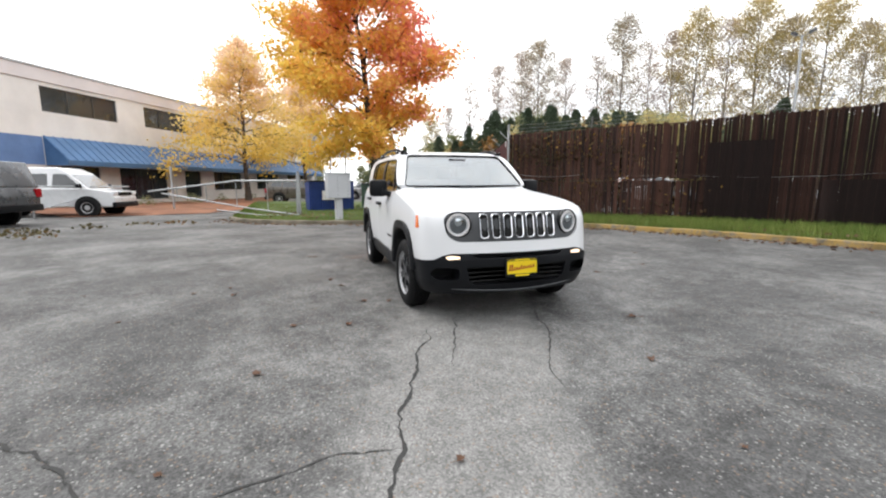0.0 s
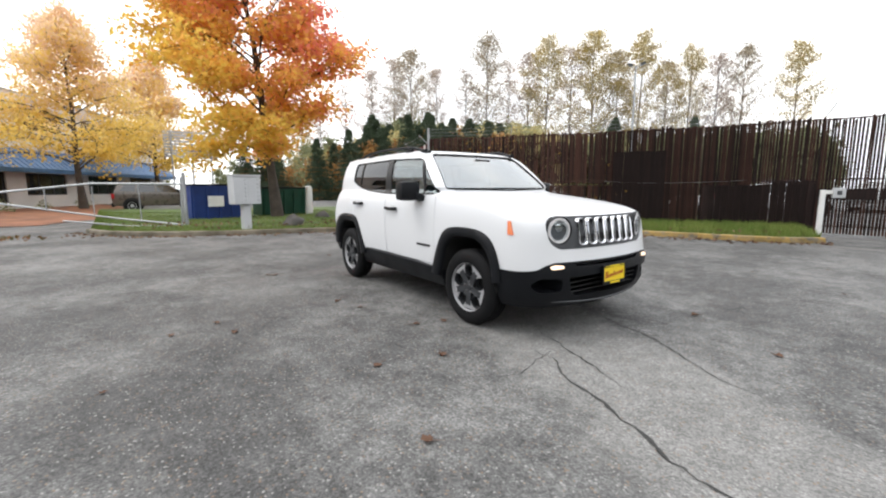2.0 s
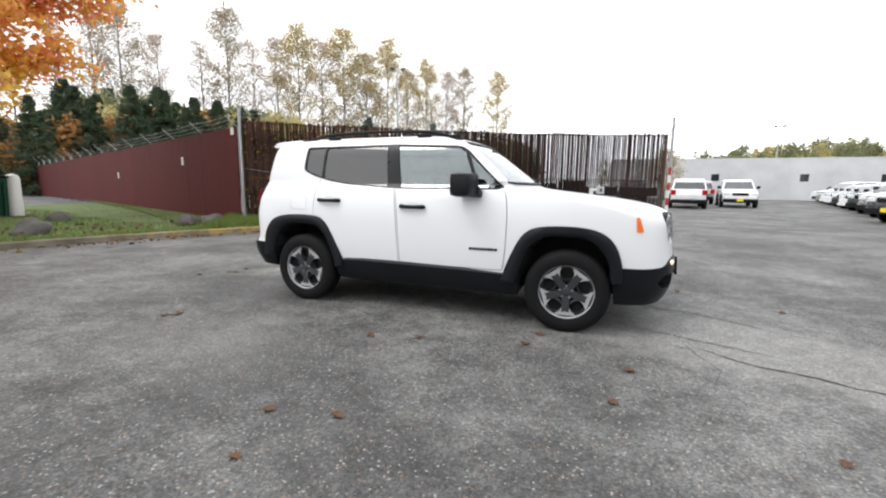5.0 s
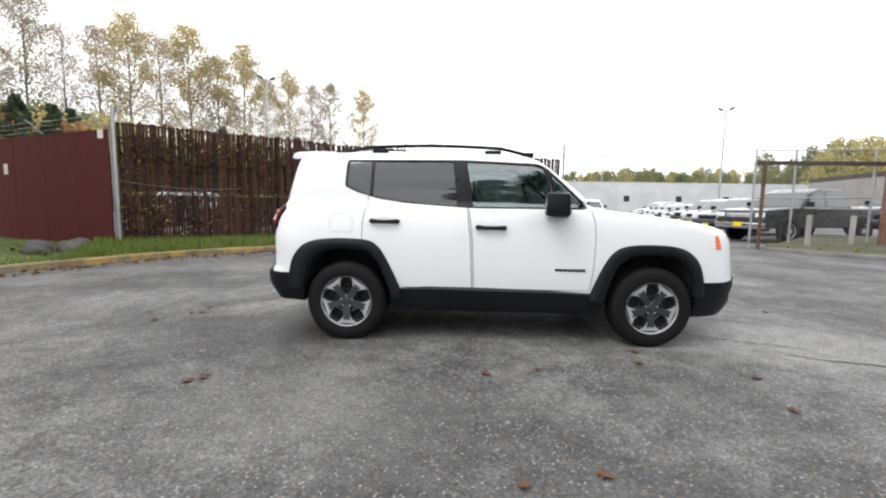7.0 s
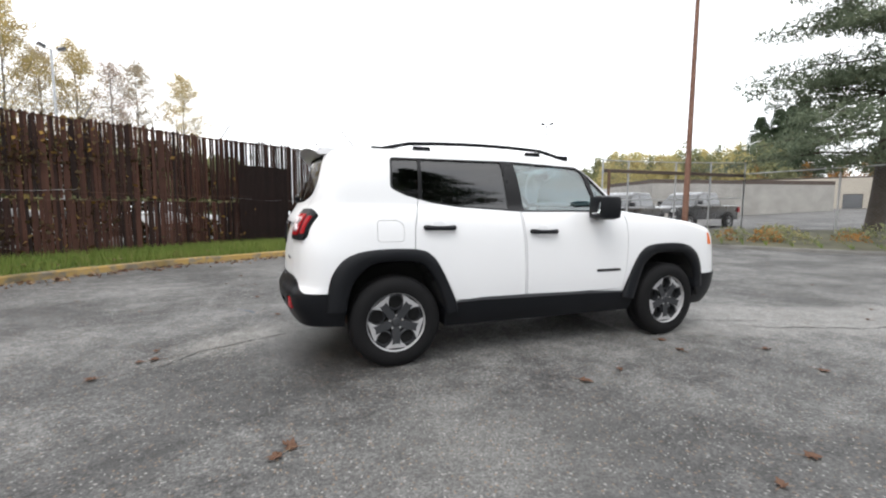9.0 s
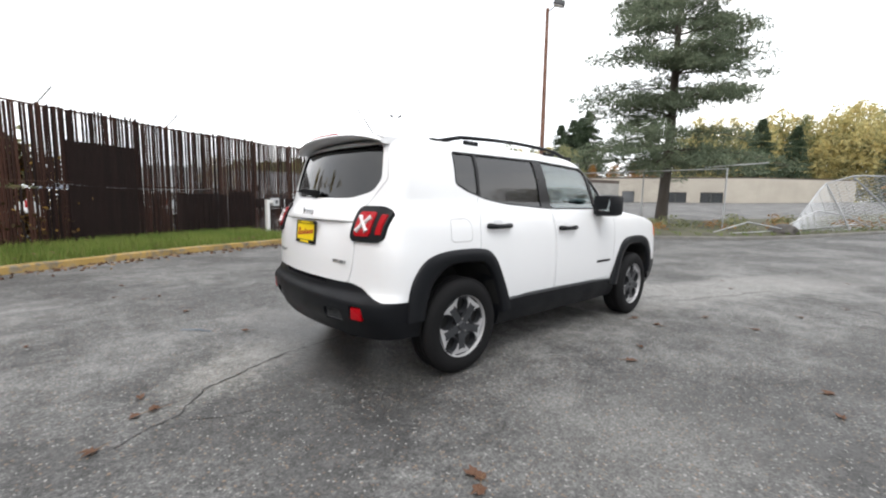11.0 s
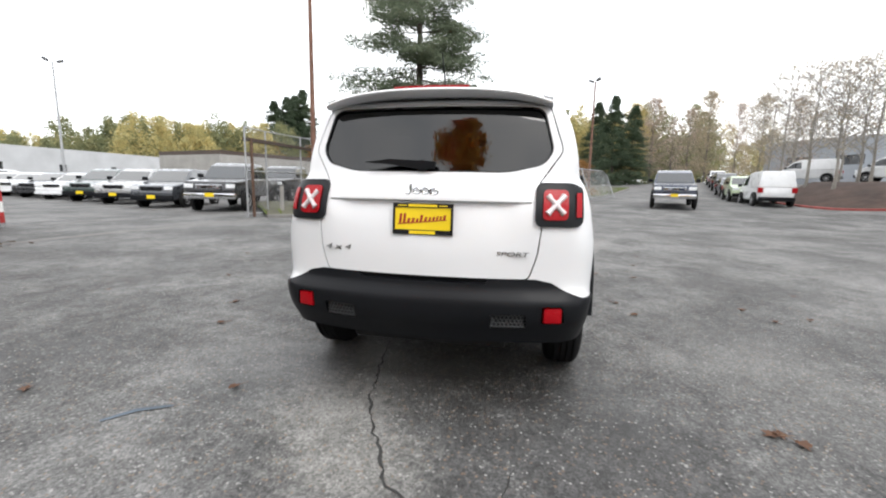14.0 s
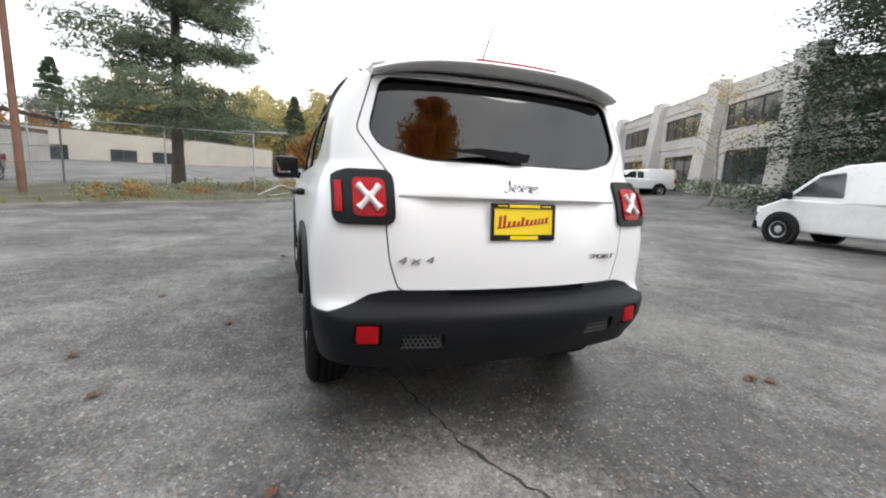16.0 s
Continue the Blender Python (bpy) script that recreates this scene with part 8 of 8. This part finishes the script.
r9 = random.Random(9)
shrubs("shrubs", "low tangled brown and green shrubs on the verge", [(12.6 + 0.9 * k + r9.uniform(-0.6, 0.6), 5.6 - 1.0 * k * 0.8 + r9.uniform(-0.8, 1.2), r9.uniform(0.5, 0.9), r9.uniform(0.35, 0.7)) for k in range(7)] + [(12.0, 6.4, 0.8, 0.5), (13.5, 5.8, 0.8, 0.6), (15.0, 4.0, 0.9, 0.6)], GREEN_LEAVES, 81)
shrubs("autumn_shrubs", "rust and gold shrubs on the verge", [(12.2, 5.4, 0.5, 0.55), (13.8, 4.0, 0.6, 0.4), (16.0, 2.6, 0.8, 0.4), (11.6, 6.2, 0.35, 0.5)] + [(17.0 + 1.5 * k + r9.uniform(-0.5, 0.5), 0.4 - 0.72 * k + r9.uniform(0.0, 1.6), r9.uniform(0.5, 1.0), r9.uniform(0.25, 0.7)) for k in range(9)], RUST_LEAVES, 82)
shrubs("office_hedge", "clipped dark green hedge along the concrete offices", [(11.0 + 2.0 * k, -22.0 - 0.87 * k, 1.1, 0.9) for k in range(9)], NEEDLES, 83, 0.09, 120)
shrubs("office_shrubs", "yellowing shrubs before the concrete offices", [(19.2, -24.4, 0.7, 2.2), (24.4, -26.8, 0.8, 2.6)], GOLDEN_POPLAR, 84, 0.1, 50)
tree("young_tree", "thin young tree with sparse yellow leaves before the concrete offices", (12.6, -20.4, ground_z(12.6, -20.4)), 66, 7.0, 2.0, 2.3, GOLDEN_POPLAR, PALE_BARK, 1100, 0.06, 24, trunk=0.08, cluster=0.25, rise=0.6)
IVY = leafy("fence_ivy_leaves", [(0.1, (0.03, 0.03, 0.015)), (0.62, (0.075, 0.045, 0.02)), (0.86, (0.45, 0.27, 0.06)), (0.95, (0.62, 0.44, 0.10))], 0.2)


def fence_ivy():
    """Creeper on the back of the slats, open at the broken slot, with a few sprays hanging through to the front."""
    r = random.Random(85)
    cents = []
    while len(cents) < 21000:
        s, z = r.uniform(0.1, 9.2), r.uniform(0.15, 2.7)
        if 1.29 < z < 1.43 or (s > 4.4 and z > max(1.3, 2.6 - 0.5 * (s - 4.4))) or noise.noise((s * 1.3, z * 1.6, 0)) < -0.28:
            continue
        cents.append(tuple(fence_at(s, z, -r.uniform(0.09, 0.5))))
    for s0, z0, w, n in ((0.7, 2.3, 0.5, 190), (1.5, 2.1, 0.6, 170), (2.9, 2.2, 0.5, 90), (2.2, 2.4, 0.9, 80), (0.5, 0.8, 0.4, 120), (2.6, 0.9, 0.5, 90), (4.0, 1.9, 0.6, 30), (1.2, 0.4, 0.7, 110), (5.0, 0.5, 0.6, 60)):
        for _ in range(n):
            cents.append(tuple(fence_at(max(0.1, s0 + r.gauss(0, w)), min(2.9, max(0.2, z0 + r.gauss(0, 0.3))), r.uniform(0.03, 0.12))))
    me = leaf_mesh("fence_ivy", cents, 0.048, IVY, 85, 0.2)
    tagged(new("fence_ivy", me), "dark ivy and autumn leaves growing through the brown fence", "ivy", kind="stuff")


fence_ivy()
shrubs("edge_weeds", "straggly weeds and dead leaves at the yard's edge", [(-6.3, -7.7, 0.5, 0.12), (-7.0, -8.2, 0.7, 0.15), (-6.6, -8.9, 0.6, 0.15), (-8.2, -7.4, 0.4, 0.14), (-9.0, -5.6, 0.6, 0.08), (-8.8, -6.5, 0.5, 0.08)], leafy("weed_leaves", [(0.1, (0.05, 0.045, 0.02)), (0.6, (0.11, 0.09, 0.04)), (0.9, (0.22, 0.09, 0.04))], 0.2), 87, 0.05, 420)
shrubs("bed_shrubs", "small clipped shrubs in the bed before the offices", [(-24.0, -11.0, 0.5, 0.6), (-27.5, -9.4, 0.6, 0.7), (-31, -8.2, 0.5, 0.6), (-34.5, -6.6, 0.6, 0.7)], GREEN_LEAVES, 86, 0.06, 160)

# ---- bark bed, leaf litter ----
bed_in = fine_path([(25.8, -15.6), (22.6, -15.4), (20.2, -15.6), (18.9, -16.6), (18.2, -18.2)], 0.6)
bed_out = [(p[0] + 6.8, p[1] - 7.2) for p in bed_in]
bm = bmesh.new()
grid = []
for k in range(9):
    t = k / 8
    grid.append([bm.verts.new((p[0] + (q[0] - p[0]) * t, p[1] + (q[1] - p[1]) * t, ground_z(*p) * (1 - t) + 0.06 + 2.0 * math.sin(min(1, t * 1.25) * math.pi / 2) * (0.9 if t else 0.0) + 0.05 * noise.noise((p[0], p[1], t * 5)))) for p, q in zip(bed_in, bed_out)])
for a, b in zip(grid, grid[1:]):
    for i in range(len(a) - 1):
        bm.faces.new((a[i], a[i + 1], b[i + 1], b[i]))
bmesh.ops.recalc_face_normals(bm, faces=bm.faces[:])
tagged(part("bark_bed", bm, BARK_CHIPS, None, "raised bed of dark bark chips", "structure", 60), category="bed")
ob = kerb_stone("kerb_red", bed_in, "low kerb painted red round the bark bed", 0.12, 0.2)
ob.data.materials.clear()
ob.data.materials.append(RED_KERB)
bm = bmesh.new()
lit_in = [(-15.0 - 0.06 * k, -11.0 + 0.4 * k) for k in range(12)] + [(-15.9 - 0.9 * k, -6.2 + 0.42 * k) for k in range(10)]
lit_out = [(-22.0 - 0.95 * k, -16.6 + 0.5 * k) for k in range(22)]
verge("litter_bed", lit_in, lit_out, "planting bed covered with rust-brown fallen leaves", 0.05, 6, 0.02).data.materials[0] = LITTER


# ---- things on the lawn ----
def build_mailbox():
    box_root = thing("cluster_mailbox", "pale grey cluster mailbox on a pedestal at the kerb", "mailbox", (-8.65, -0.85, 0.1), 12)
    bm = bmesh.new()
    box(bm, -0.12, 0.12, -0.1, 0.1, 0.0, 0.72, 0.01)
    part("pedestal", bm, PALE_METAL, box_root)
    bm = bmesh.new()
    box(bm, -0.22, 0.22, -0.36, 0.36, 0.72, 1.48, 0.02)
    part("cabinet", bm, PALE_METAL, box_root)
    bm = bmesh.new()
    box(bm, -0.24, 0.25, -0.38, 0.38, 1.48, 1.52, 0.01)
    part("lid", bm, PALE_METAL, box_root)
    for i in range(2):
        for j in range(6):
            bm = bmesh.new()
            y, z = -0.33 + 0.34 * i, 0.78 + 0.11 * j
            box(bm, 0.22, 0.228, y, y + 0.31, z, z + 0.1, 0.003)
            door = part("letter_door", bm, PALE_METAL, box_root)
            bm = bmesh.new()
            box(bm, 0.228, 0.234, y + 0.25, y + 0.275, z + 0.04, z + 0.06)
            part("lock", bm, DARK_GREY, door)


build_mailbox()


def skip(label, at, turn, w, d, h, material, sign):
    root = thing("skip", label, "skip", at, turn)
    bm = bmesh.new()
    prism(bm, [(-d / 2, 0.08), (d / 2 - 0.12, 0.08), (d / 2, h), (-d / 2, h)], "y", -w / 2, w / 2)
    bmesh.ops.bevel(bm, geom=bm.edges[:], offset=0.015, segments=1, affect="EDGES")
    part("bin", bm, material, root)
    for k in range(5):
        bm = bmesh.new()
        y = -w / 2 + 0.06 + k * (w - 0.2) / 4
        prism(bm, [(d / 2 - 0.11, 0.12), (d / 2 - 0.04, 0.12), (d / 2 + 0.05, h - 0.1), (d / 2 - 0.01, h - 0.1)], "y", y, y + 0.08)
        part("rib", bm, material, root)
    bm = bmesh.new()
    box(bm, -d / 2 - 0.02, d / 2 + 0.03, -w / 2 - 0.02, w / 2 + 0.02, h, h + 0.06, 0.01)
    part("lid", bm, BLACK_PLASTIC, root)
    if sign:
        bm = bmesh.new()
        box(bm, d / 2 + 0.03, d / 2 + 0.04, -0.45, 0.1, 0.62, 1.02, 0.003, pose(0, 0, 0, 0, 2, 0))
        s = part("notice", bm, WHITE_PAINT, root, "white notice with a yellow mark")
        bm = bmesh.new()
        box(bm, d / 2 + 0.045, d / 2 + 0.05, -0.12, 0.04, 0.86, 0.94)
        part("notice_mark", bm, PLATE_YELLOW, s)
        bm = bmesh.new()
        box(bm, d / 2 + 0.045, d / 2 + 0.05, -0.38, -0.16, 0.86, 0.93)
        part("notice_bar", bm, DARK_GREY, s)
    return root


skip("dark blue steel skip with a white notice", (-14.6, -0.85, 0.0), 8, 1.95, 1.3, 1.38, BLUE_STEEL, True)
skip("dark green steel skip behind the maple", (-15.3, 1.75, 0.05), 8, 1.9, 1.2, 1.22, GREEN_STEEL, False)
bm = bmesh.new()
lathe(bm, [(0.02, 1.32), (0.13, 1.28), (0.17, 1.18), (0.17, 0.0), (0.02, 0.0)], 16, "z")
ob = tagged(part("bollard", bm, WHITE_PAINT, None, "white painted steel bollard on the lawn", smooth=40), category="bollard")
ob.location = (-15.0, 2.95, 0.08)


def boulder(at, size, seed, label):
    bm = bmesh.new()
    bmesh.ops.create_icosphere(bm, subdivisions=3, radius=1.0)
    for v in bm.verts:
        n = noise.noise(v.co * 1.3 + Vector((seed, 0, 0))) * 0.35 + noise.noise(v.co * 3.7 + Vector((0, seed, 0))) * 0.12
        v.co *= 1 + n
        v.co = Vector((v.co.x * size[0], v.co.y * size[1], max(-0.25, v.co.z) * size[2]))
    ob = tagged(part("boulder", bm, STONE, None, label, smooth=70), category="rock")
    ob.location = at


boulder((-9.2, 0.6, 0.16), (0.26, 0.3, 0.28), 1, "grey boulder on the lawn near the kerb")
boulder((-8.6, 3.5, 0.16), (0.22, 0.26, 0.24), 2, "grey boulder on the grass by the red fence")
boulder((-8.3, 4.05, 0.16), (0.24, 0.34, 0.2), 3, "flat dark boulder on the grass by the red fence")
boulder((-12.3, 2.6, 0.12), (0.25, 0.3, 0.25), 4, "dark boulder beside the white bollard")
boulder((16.0, 0.4, 0.3), (0.3, 0.45, 0.28), 5, "dark boulder at the fallen fence")


def build_gate():
    """Bent pipe gate hanging between two posts beside the mailbox."""
    gate = thing("pipe_gate", "bent galvanised pipe gate standing open by the lawn", "gate", (-11.3, -2.1, 0.0))
    inv = gate.matrix_basis.inverted()

    def bar(name, pts, r):
        bm = bmesh.new()
        path_tube(bm, pts, r, 8)
        part(name, bm, GALV, gate, smooth=50).matrix_local = inv
    bar("post", [(-11.3, -2.1, -0.05), (-11.3, -2.1, 1.75)], 0.055)
    bar("post", [(-11.55, -2.2, -0.05), (-11.5, -2.15, 1.62)], 0.04)
    bar("post", [(-20.2, -8.6, -0.05), (-20.2, -8.6, 2.25)], 0.05)
    bar("post", [(-14.8, -11.9, -0.05), (-14.8, -11.9, 1.6)], 0.04)
    bar("top_rail", [(-11.3, -2.1, 1.4), (-12.6, -4.4, 1.42), (-14.4, -7.9, 1.02)], 0.032)
    bar("low_rail", [(-11.3, -2.1, 0.12), (-12.4, -3.9, 0.35), (-14.2, -7.4, 0.95)], 0.028)
    bar("brace", [(-11.3, -2.1, 0.1), (-12.0, -3.6, 0.12), (-12.9, -5.2, 0.3)], 0.024)
    for k in range(4):
        t = 0.2 + 0.2 * k
        bar("upright", [(-11.3 - 3.1 * t, -2.1 - 5.8 * t, 0.15 + 0.75 * t), (-11.3 - 3.1 * t, -2.1 - 5.8 * t, 1.42 - 0.2 * t)], 0.018)
    bar("arm", [(-14.8, -11.9, 1.25), (-16.6, -9.3, 1.22)], 0.028)
    bar("arm_brace", [(-14.8, -11.9, 0.3), (-16.2, -9.8, 1.1)], 0.022)


build_gate()


# ---- lane into the lot: white post, striped pole ----
def build_gate_control():
    root = thing("gate_post", "white painted steel post with a small box at the lot entrance", "post", (1.12, 10.22, 0.04), 25)
    bm = bmesh.new()
    box(bm, -0.05, 0.05, -0.05, 0.05, 0, 1.12, 0.008)
    part("post", bm, WHITE_PAINT, root)
    bm = bmesh.new()
    box(bm, -0.05, 0.36, -0.045, 0.045, 1.02, 1.11, 0.008)
    part("arm", bm, WHITE_PAINT, root)
    bm = bmesh.new()
    box(bm, 0.17, 0.4, -0.09, 0.06, 0.93, 1.17, 0.015)
    box_ob = part("control_box", bm, PALE_METAL, root)
    bm = bmesh.new()
    box(bm, 0.24, 0.33, -0.096, -0.09, 1.0, 1.1)
    part("keypad", bm, DARK_GREY, box_ob)


build_gate_control()
RED_BAND = plain("red_band_paint", (0.42, 0.03, 0.03), 0.6, var=0.2)
striped = thing("striped_pole", "thin steel pole with red and white bands at the fence end", "pole", (3.5, 11.55, 0.0))
bm = bmesh.new()
tube(bm, (0, 0, -0.05), (0, 0, 3.45), 0.04, n=10)
part("pole", bm, GALV, striped)
for k in range(7):
    bm = bmesh.new()
    tube(bm, (0, 0, 0.1 + 0.25 * k), (0, 0, 0.35 + 0.25 * k), 0.047, n=12)
    part("band", bm, RED_BAND if k % 2 == 0 else WHITE_PAINT, striped)
WORN_LINE = plain("worn_line_paint", (0.24, 0.24, 0.235), 0.85, var=0.45, big=2.5, fine=30, bump=0.2)
# pale concrete lip across the lane mouth
lip = fine_path([(1.2, 8.4), (3.2, 8.35), (5.4, 8.1), (7.4, 7.9), (8.4, 7.9)], 0.3)
bm = bmesh.new()
ribbon(bm, lip, 0.22, 0.006)
tagged(part("gutter", bm, GUTTER, None, "pale concrete gutter across the lane mouth", "structure"), category="gutter")
bm = bmesh.new()
ribbon(bm, fine_path([(3.6, 11.6), (6.0, 11.3), (9.0, 10.6), (12.0, 9.9)], 0.3), 0.1, 0.012)
tagged(part("road_marking", bm, WORN_LINE, None, "worn white line across the lot", "structure"), category="marking")


# ---- light poles ----
def light_pole(label, x, y, height, mat, heads, r=0.09, lamp_yaw=0.0):
    g = ground_z(x, y)
    root = thing("light_pole", label, "light pole", (x, y, g), lamp_yaw)
    bm = bmesh.new()
    tube(bm, (0, 0, -0.2), (0, 0, height), r, r * 0.62, 12)
    part("pole", bm, mat, root, smooth=60)
    for k, (dx, tilt) in enumerate(heads):
        bm = bmesh.new()
        tube(bm, (0, 0, height - 0.15), (dx * 0.8, 0, height + 0.1), 0.03, n=6)
        part("arm", bm, GALV, root)
        bm = bmesh.new()
        box(bm, -0.22, 0.22, -0.16, 0.16, -0.1, 0.1, 0.03, pose(dx, 0, height + 0.14, 0, tilt, 0))
        lamp = part("floodlight", bm, DARK_GREY, root, smooth=40)
        bm = bmesh.new()
        box(bm, -0.18, 0.18, -0.13, 0.13, -0.115, -0.1, 0.0, pose(dx, 0, height + 0.14, 0, tilt, 0))
        part("lamp_glass", bm, PALE_LENS, lamp)


light_pole("tall reddish timber light pole with floodlights by the island", 11.67, 7.94, 9.0, WOOD_POLE, [(0.45, 20)], 0.11, -60)
light_pole("steel light pole with two floodlights in the lot", 25.7, 39.0, 10.7, GALV, [(0.5, -25), (-0.45, 25)], 0.11, -30)
light_pole("far steel light pole beyond the lot", 23.3, 67.0, 9.3, GALV, [(0.5, -25), (-0.45, 25)], 0.1, -20)
light_pole("steel light pole with floodlight behind the street trees", 40.7, -6.5, 10.6, WOOD_POLE, [(0.5, -25), (-0.4, 20)], 0.13, 40)
light_pole("light pole with two floodlights behind the brown fence", -17.0, 32.1, 11.6, GALV, [(0.55, -25), (-0.45, 25)], 0.11, 30)

# far sign frame behind the yellow trees
sign = thing("billboard", "large grey slatted billboard back on steel legs", "sign", (-36.0, 0.33, 0), 83)
sign.scale = (0.72, 0.72, 0.72)
for k in range(9):
    bm = bmesh.new()
    box(bm, -2.6, 2.6, -0.05, 0.05, 5.3 + 0.33 * k, 5.55 + 0.33 * k, 0.01)
    part("slat", bm, PALE_METAL, sign)
for x in (-1.9, 0.0, 1.9):
    bm = bmesh.new()
    tube(bm, (x, -0.15, 0), (x, -0.15, 8.2), 0.09, n=8)
    part("leg", bm, GALV, sign)

# ---- fallen leaves ----
LEAF_SPOTS = [(1.74, -1.47), (1.64, -1.93), (1.04, -1.26), (0.11, -3.06), (0.25, -1.43), (-0.14, -1.52), (-2.0, -1.74), (2.38, 1.04), (2.58, -2.13), (3.17, 0.47), (-0.05, -2.71), (0.31, -2.61), (-3.28, -0.45), (-3.0, -0.16), (-2.58, 3.08), (-2.45, 2.11), (-2.17, 1.03), (-1.24, 1.87), (-3.05, 0.07), (-3.09, -0.18), (-2.07, -1.79), (-0.61, 3.73), (-0.69, 2.17), (0.33, 3.04), (0.6, 2.02), (-0.29, 1.38), (1.1, -1.0), (-2.02, -1.71)]


def dead_leaf(x, y, z, size, r):
    """One curled maple leaf with five points."""
    bm = bmesh.new()
    tips = []
    lobes = r.choice((16, 18, 20))
    fold = r.uniform(0.1, 0.5)
    for k in range(lobes):
        a = k / lobes * math.tau
        rad = size * (1.0 if k % 4 == 0 else (0.62 if k % 2 else 0.78)) * r.uniform(0.7, 1.15) * (0.72 + 0.28 * math.cos(a))
        x_, y_ = rad * math.cos(a), rad * math.sin(a) * 0.8
        tips.append(bm.verts.new((x_, y_, 0.003 + abs(y_) * fold + r.uniform(0.0, 0.16) * size)))
    c = bm.verts.new((0, 0, 0.004))
    for k in range(lobes):
        bm.faces.new((c, tips[k], tips[(k + 1) % lobes]))
    tube(bm, (0, 0, 0.006), (-size * 1.2, size * 0.2, 0.012), 0.0015, n=4)
    ob = part("fallen_leaf", bm, FALLEN, None, "curled brown fallen leaf on the asphalt")
    tagged(ob, category="leaf", group="fallen leaves")
    ob.matrix_basis = pose(x, y, z, 0, 0, r.uniform(0, 360))


r5 = random.Random(15)
for x, y in LEAF_SPOTS:
    dead_leaf(x, y, 0.003, r5.uniform(0.045, 0.07), r5)
for _ in range(40):
    a, d = r5.uniform(0, math.tau), r5.uniform(3.5, 8.0)
    dead_leaf(d * math.cos(a), d * math.sin(a), 0.003, r5.uniform(0.025, 0.045), r5)


def litter(name, label, count, where, size):
    r = random.Random(88)
    me = leaf_mesh(name, [where(r) for _ in range(count)], size, FALLEN, 88, 0.85)
    tagged(new(name, me), label, "leaves", kind="stuff")


def kerb_spot(r):
    i = r.randrange(len(KERB_FINE))
    p = offset_path(KERB_FINE, -abs(r.gauss(0.05, 0.25)))[i] if r.random() < 0.6 else offset_path(KERB_FINE, r.uniform(0.15, 2.5))[i]
    inside = (Vector(p) - Vector(KERB_FINE[i])).dot(Vector(offset_path(KERB_FINE, 1.0)[i]) - Vector(KERB_FINE[i])) > 0
    return (p[0] + r.uniform(-0.12, 0.12), p[1] + r.uniform(-0.12, 0.12), 0.2 if inside else 0.012)


litter("kerb_leaves", "fallen leaves drifted along the kerb", 1500, kerb_spot, 0.045)
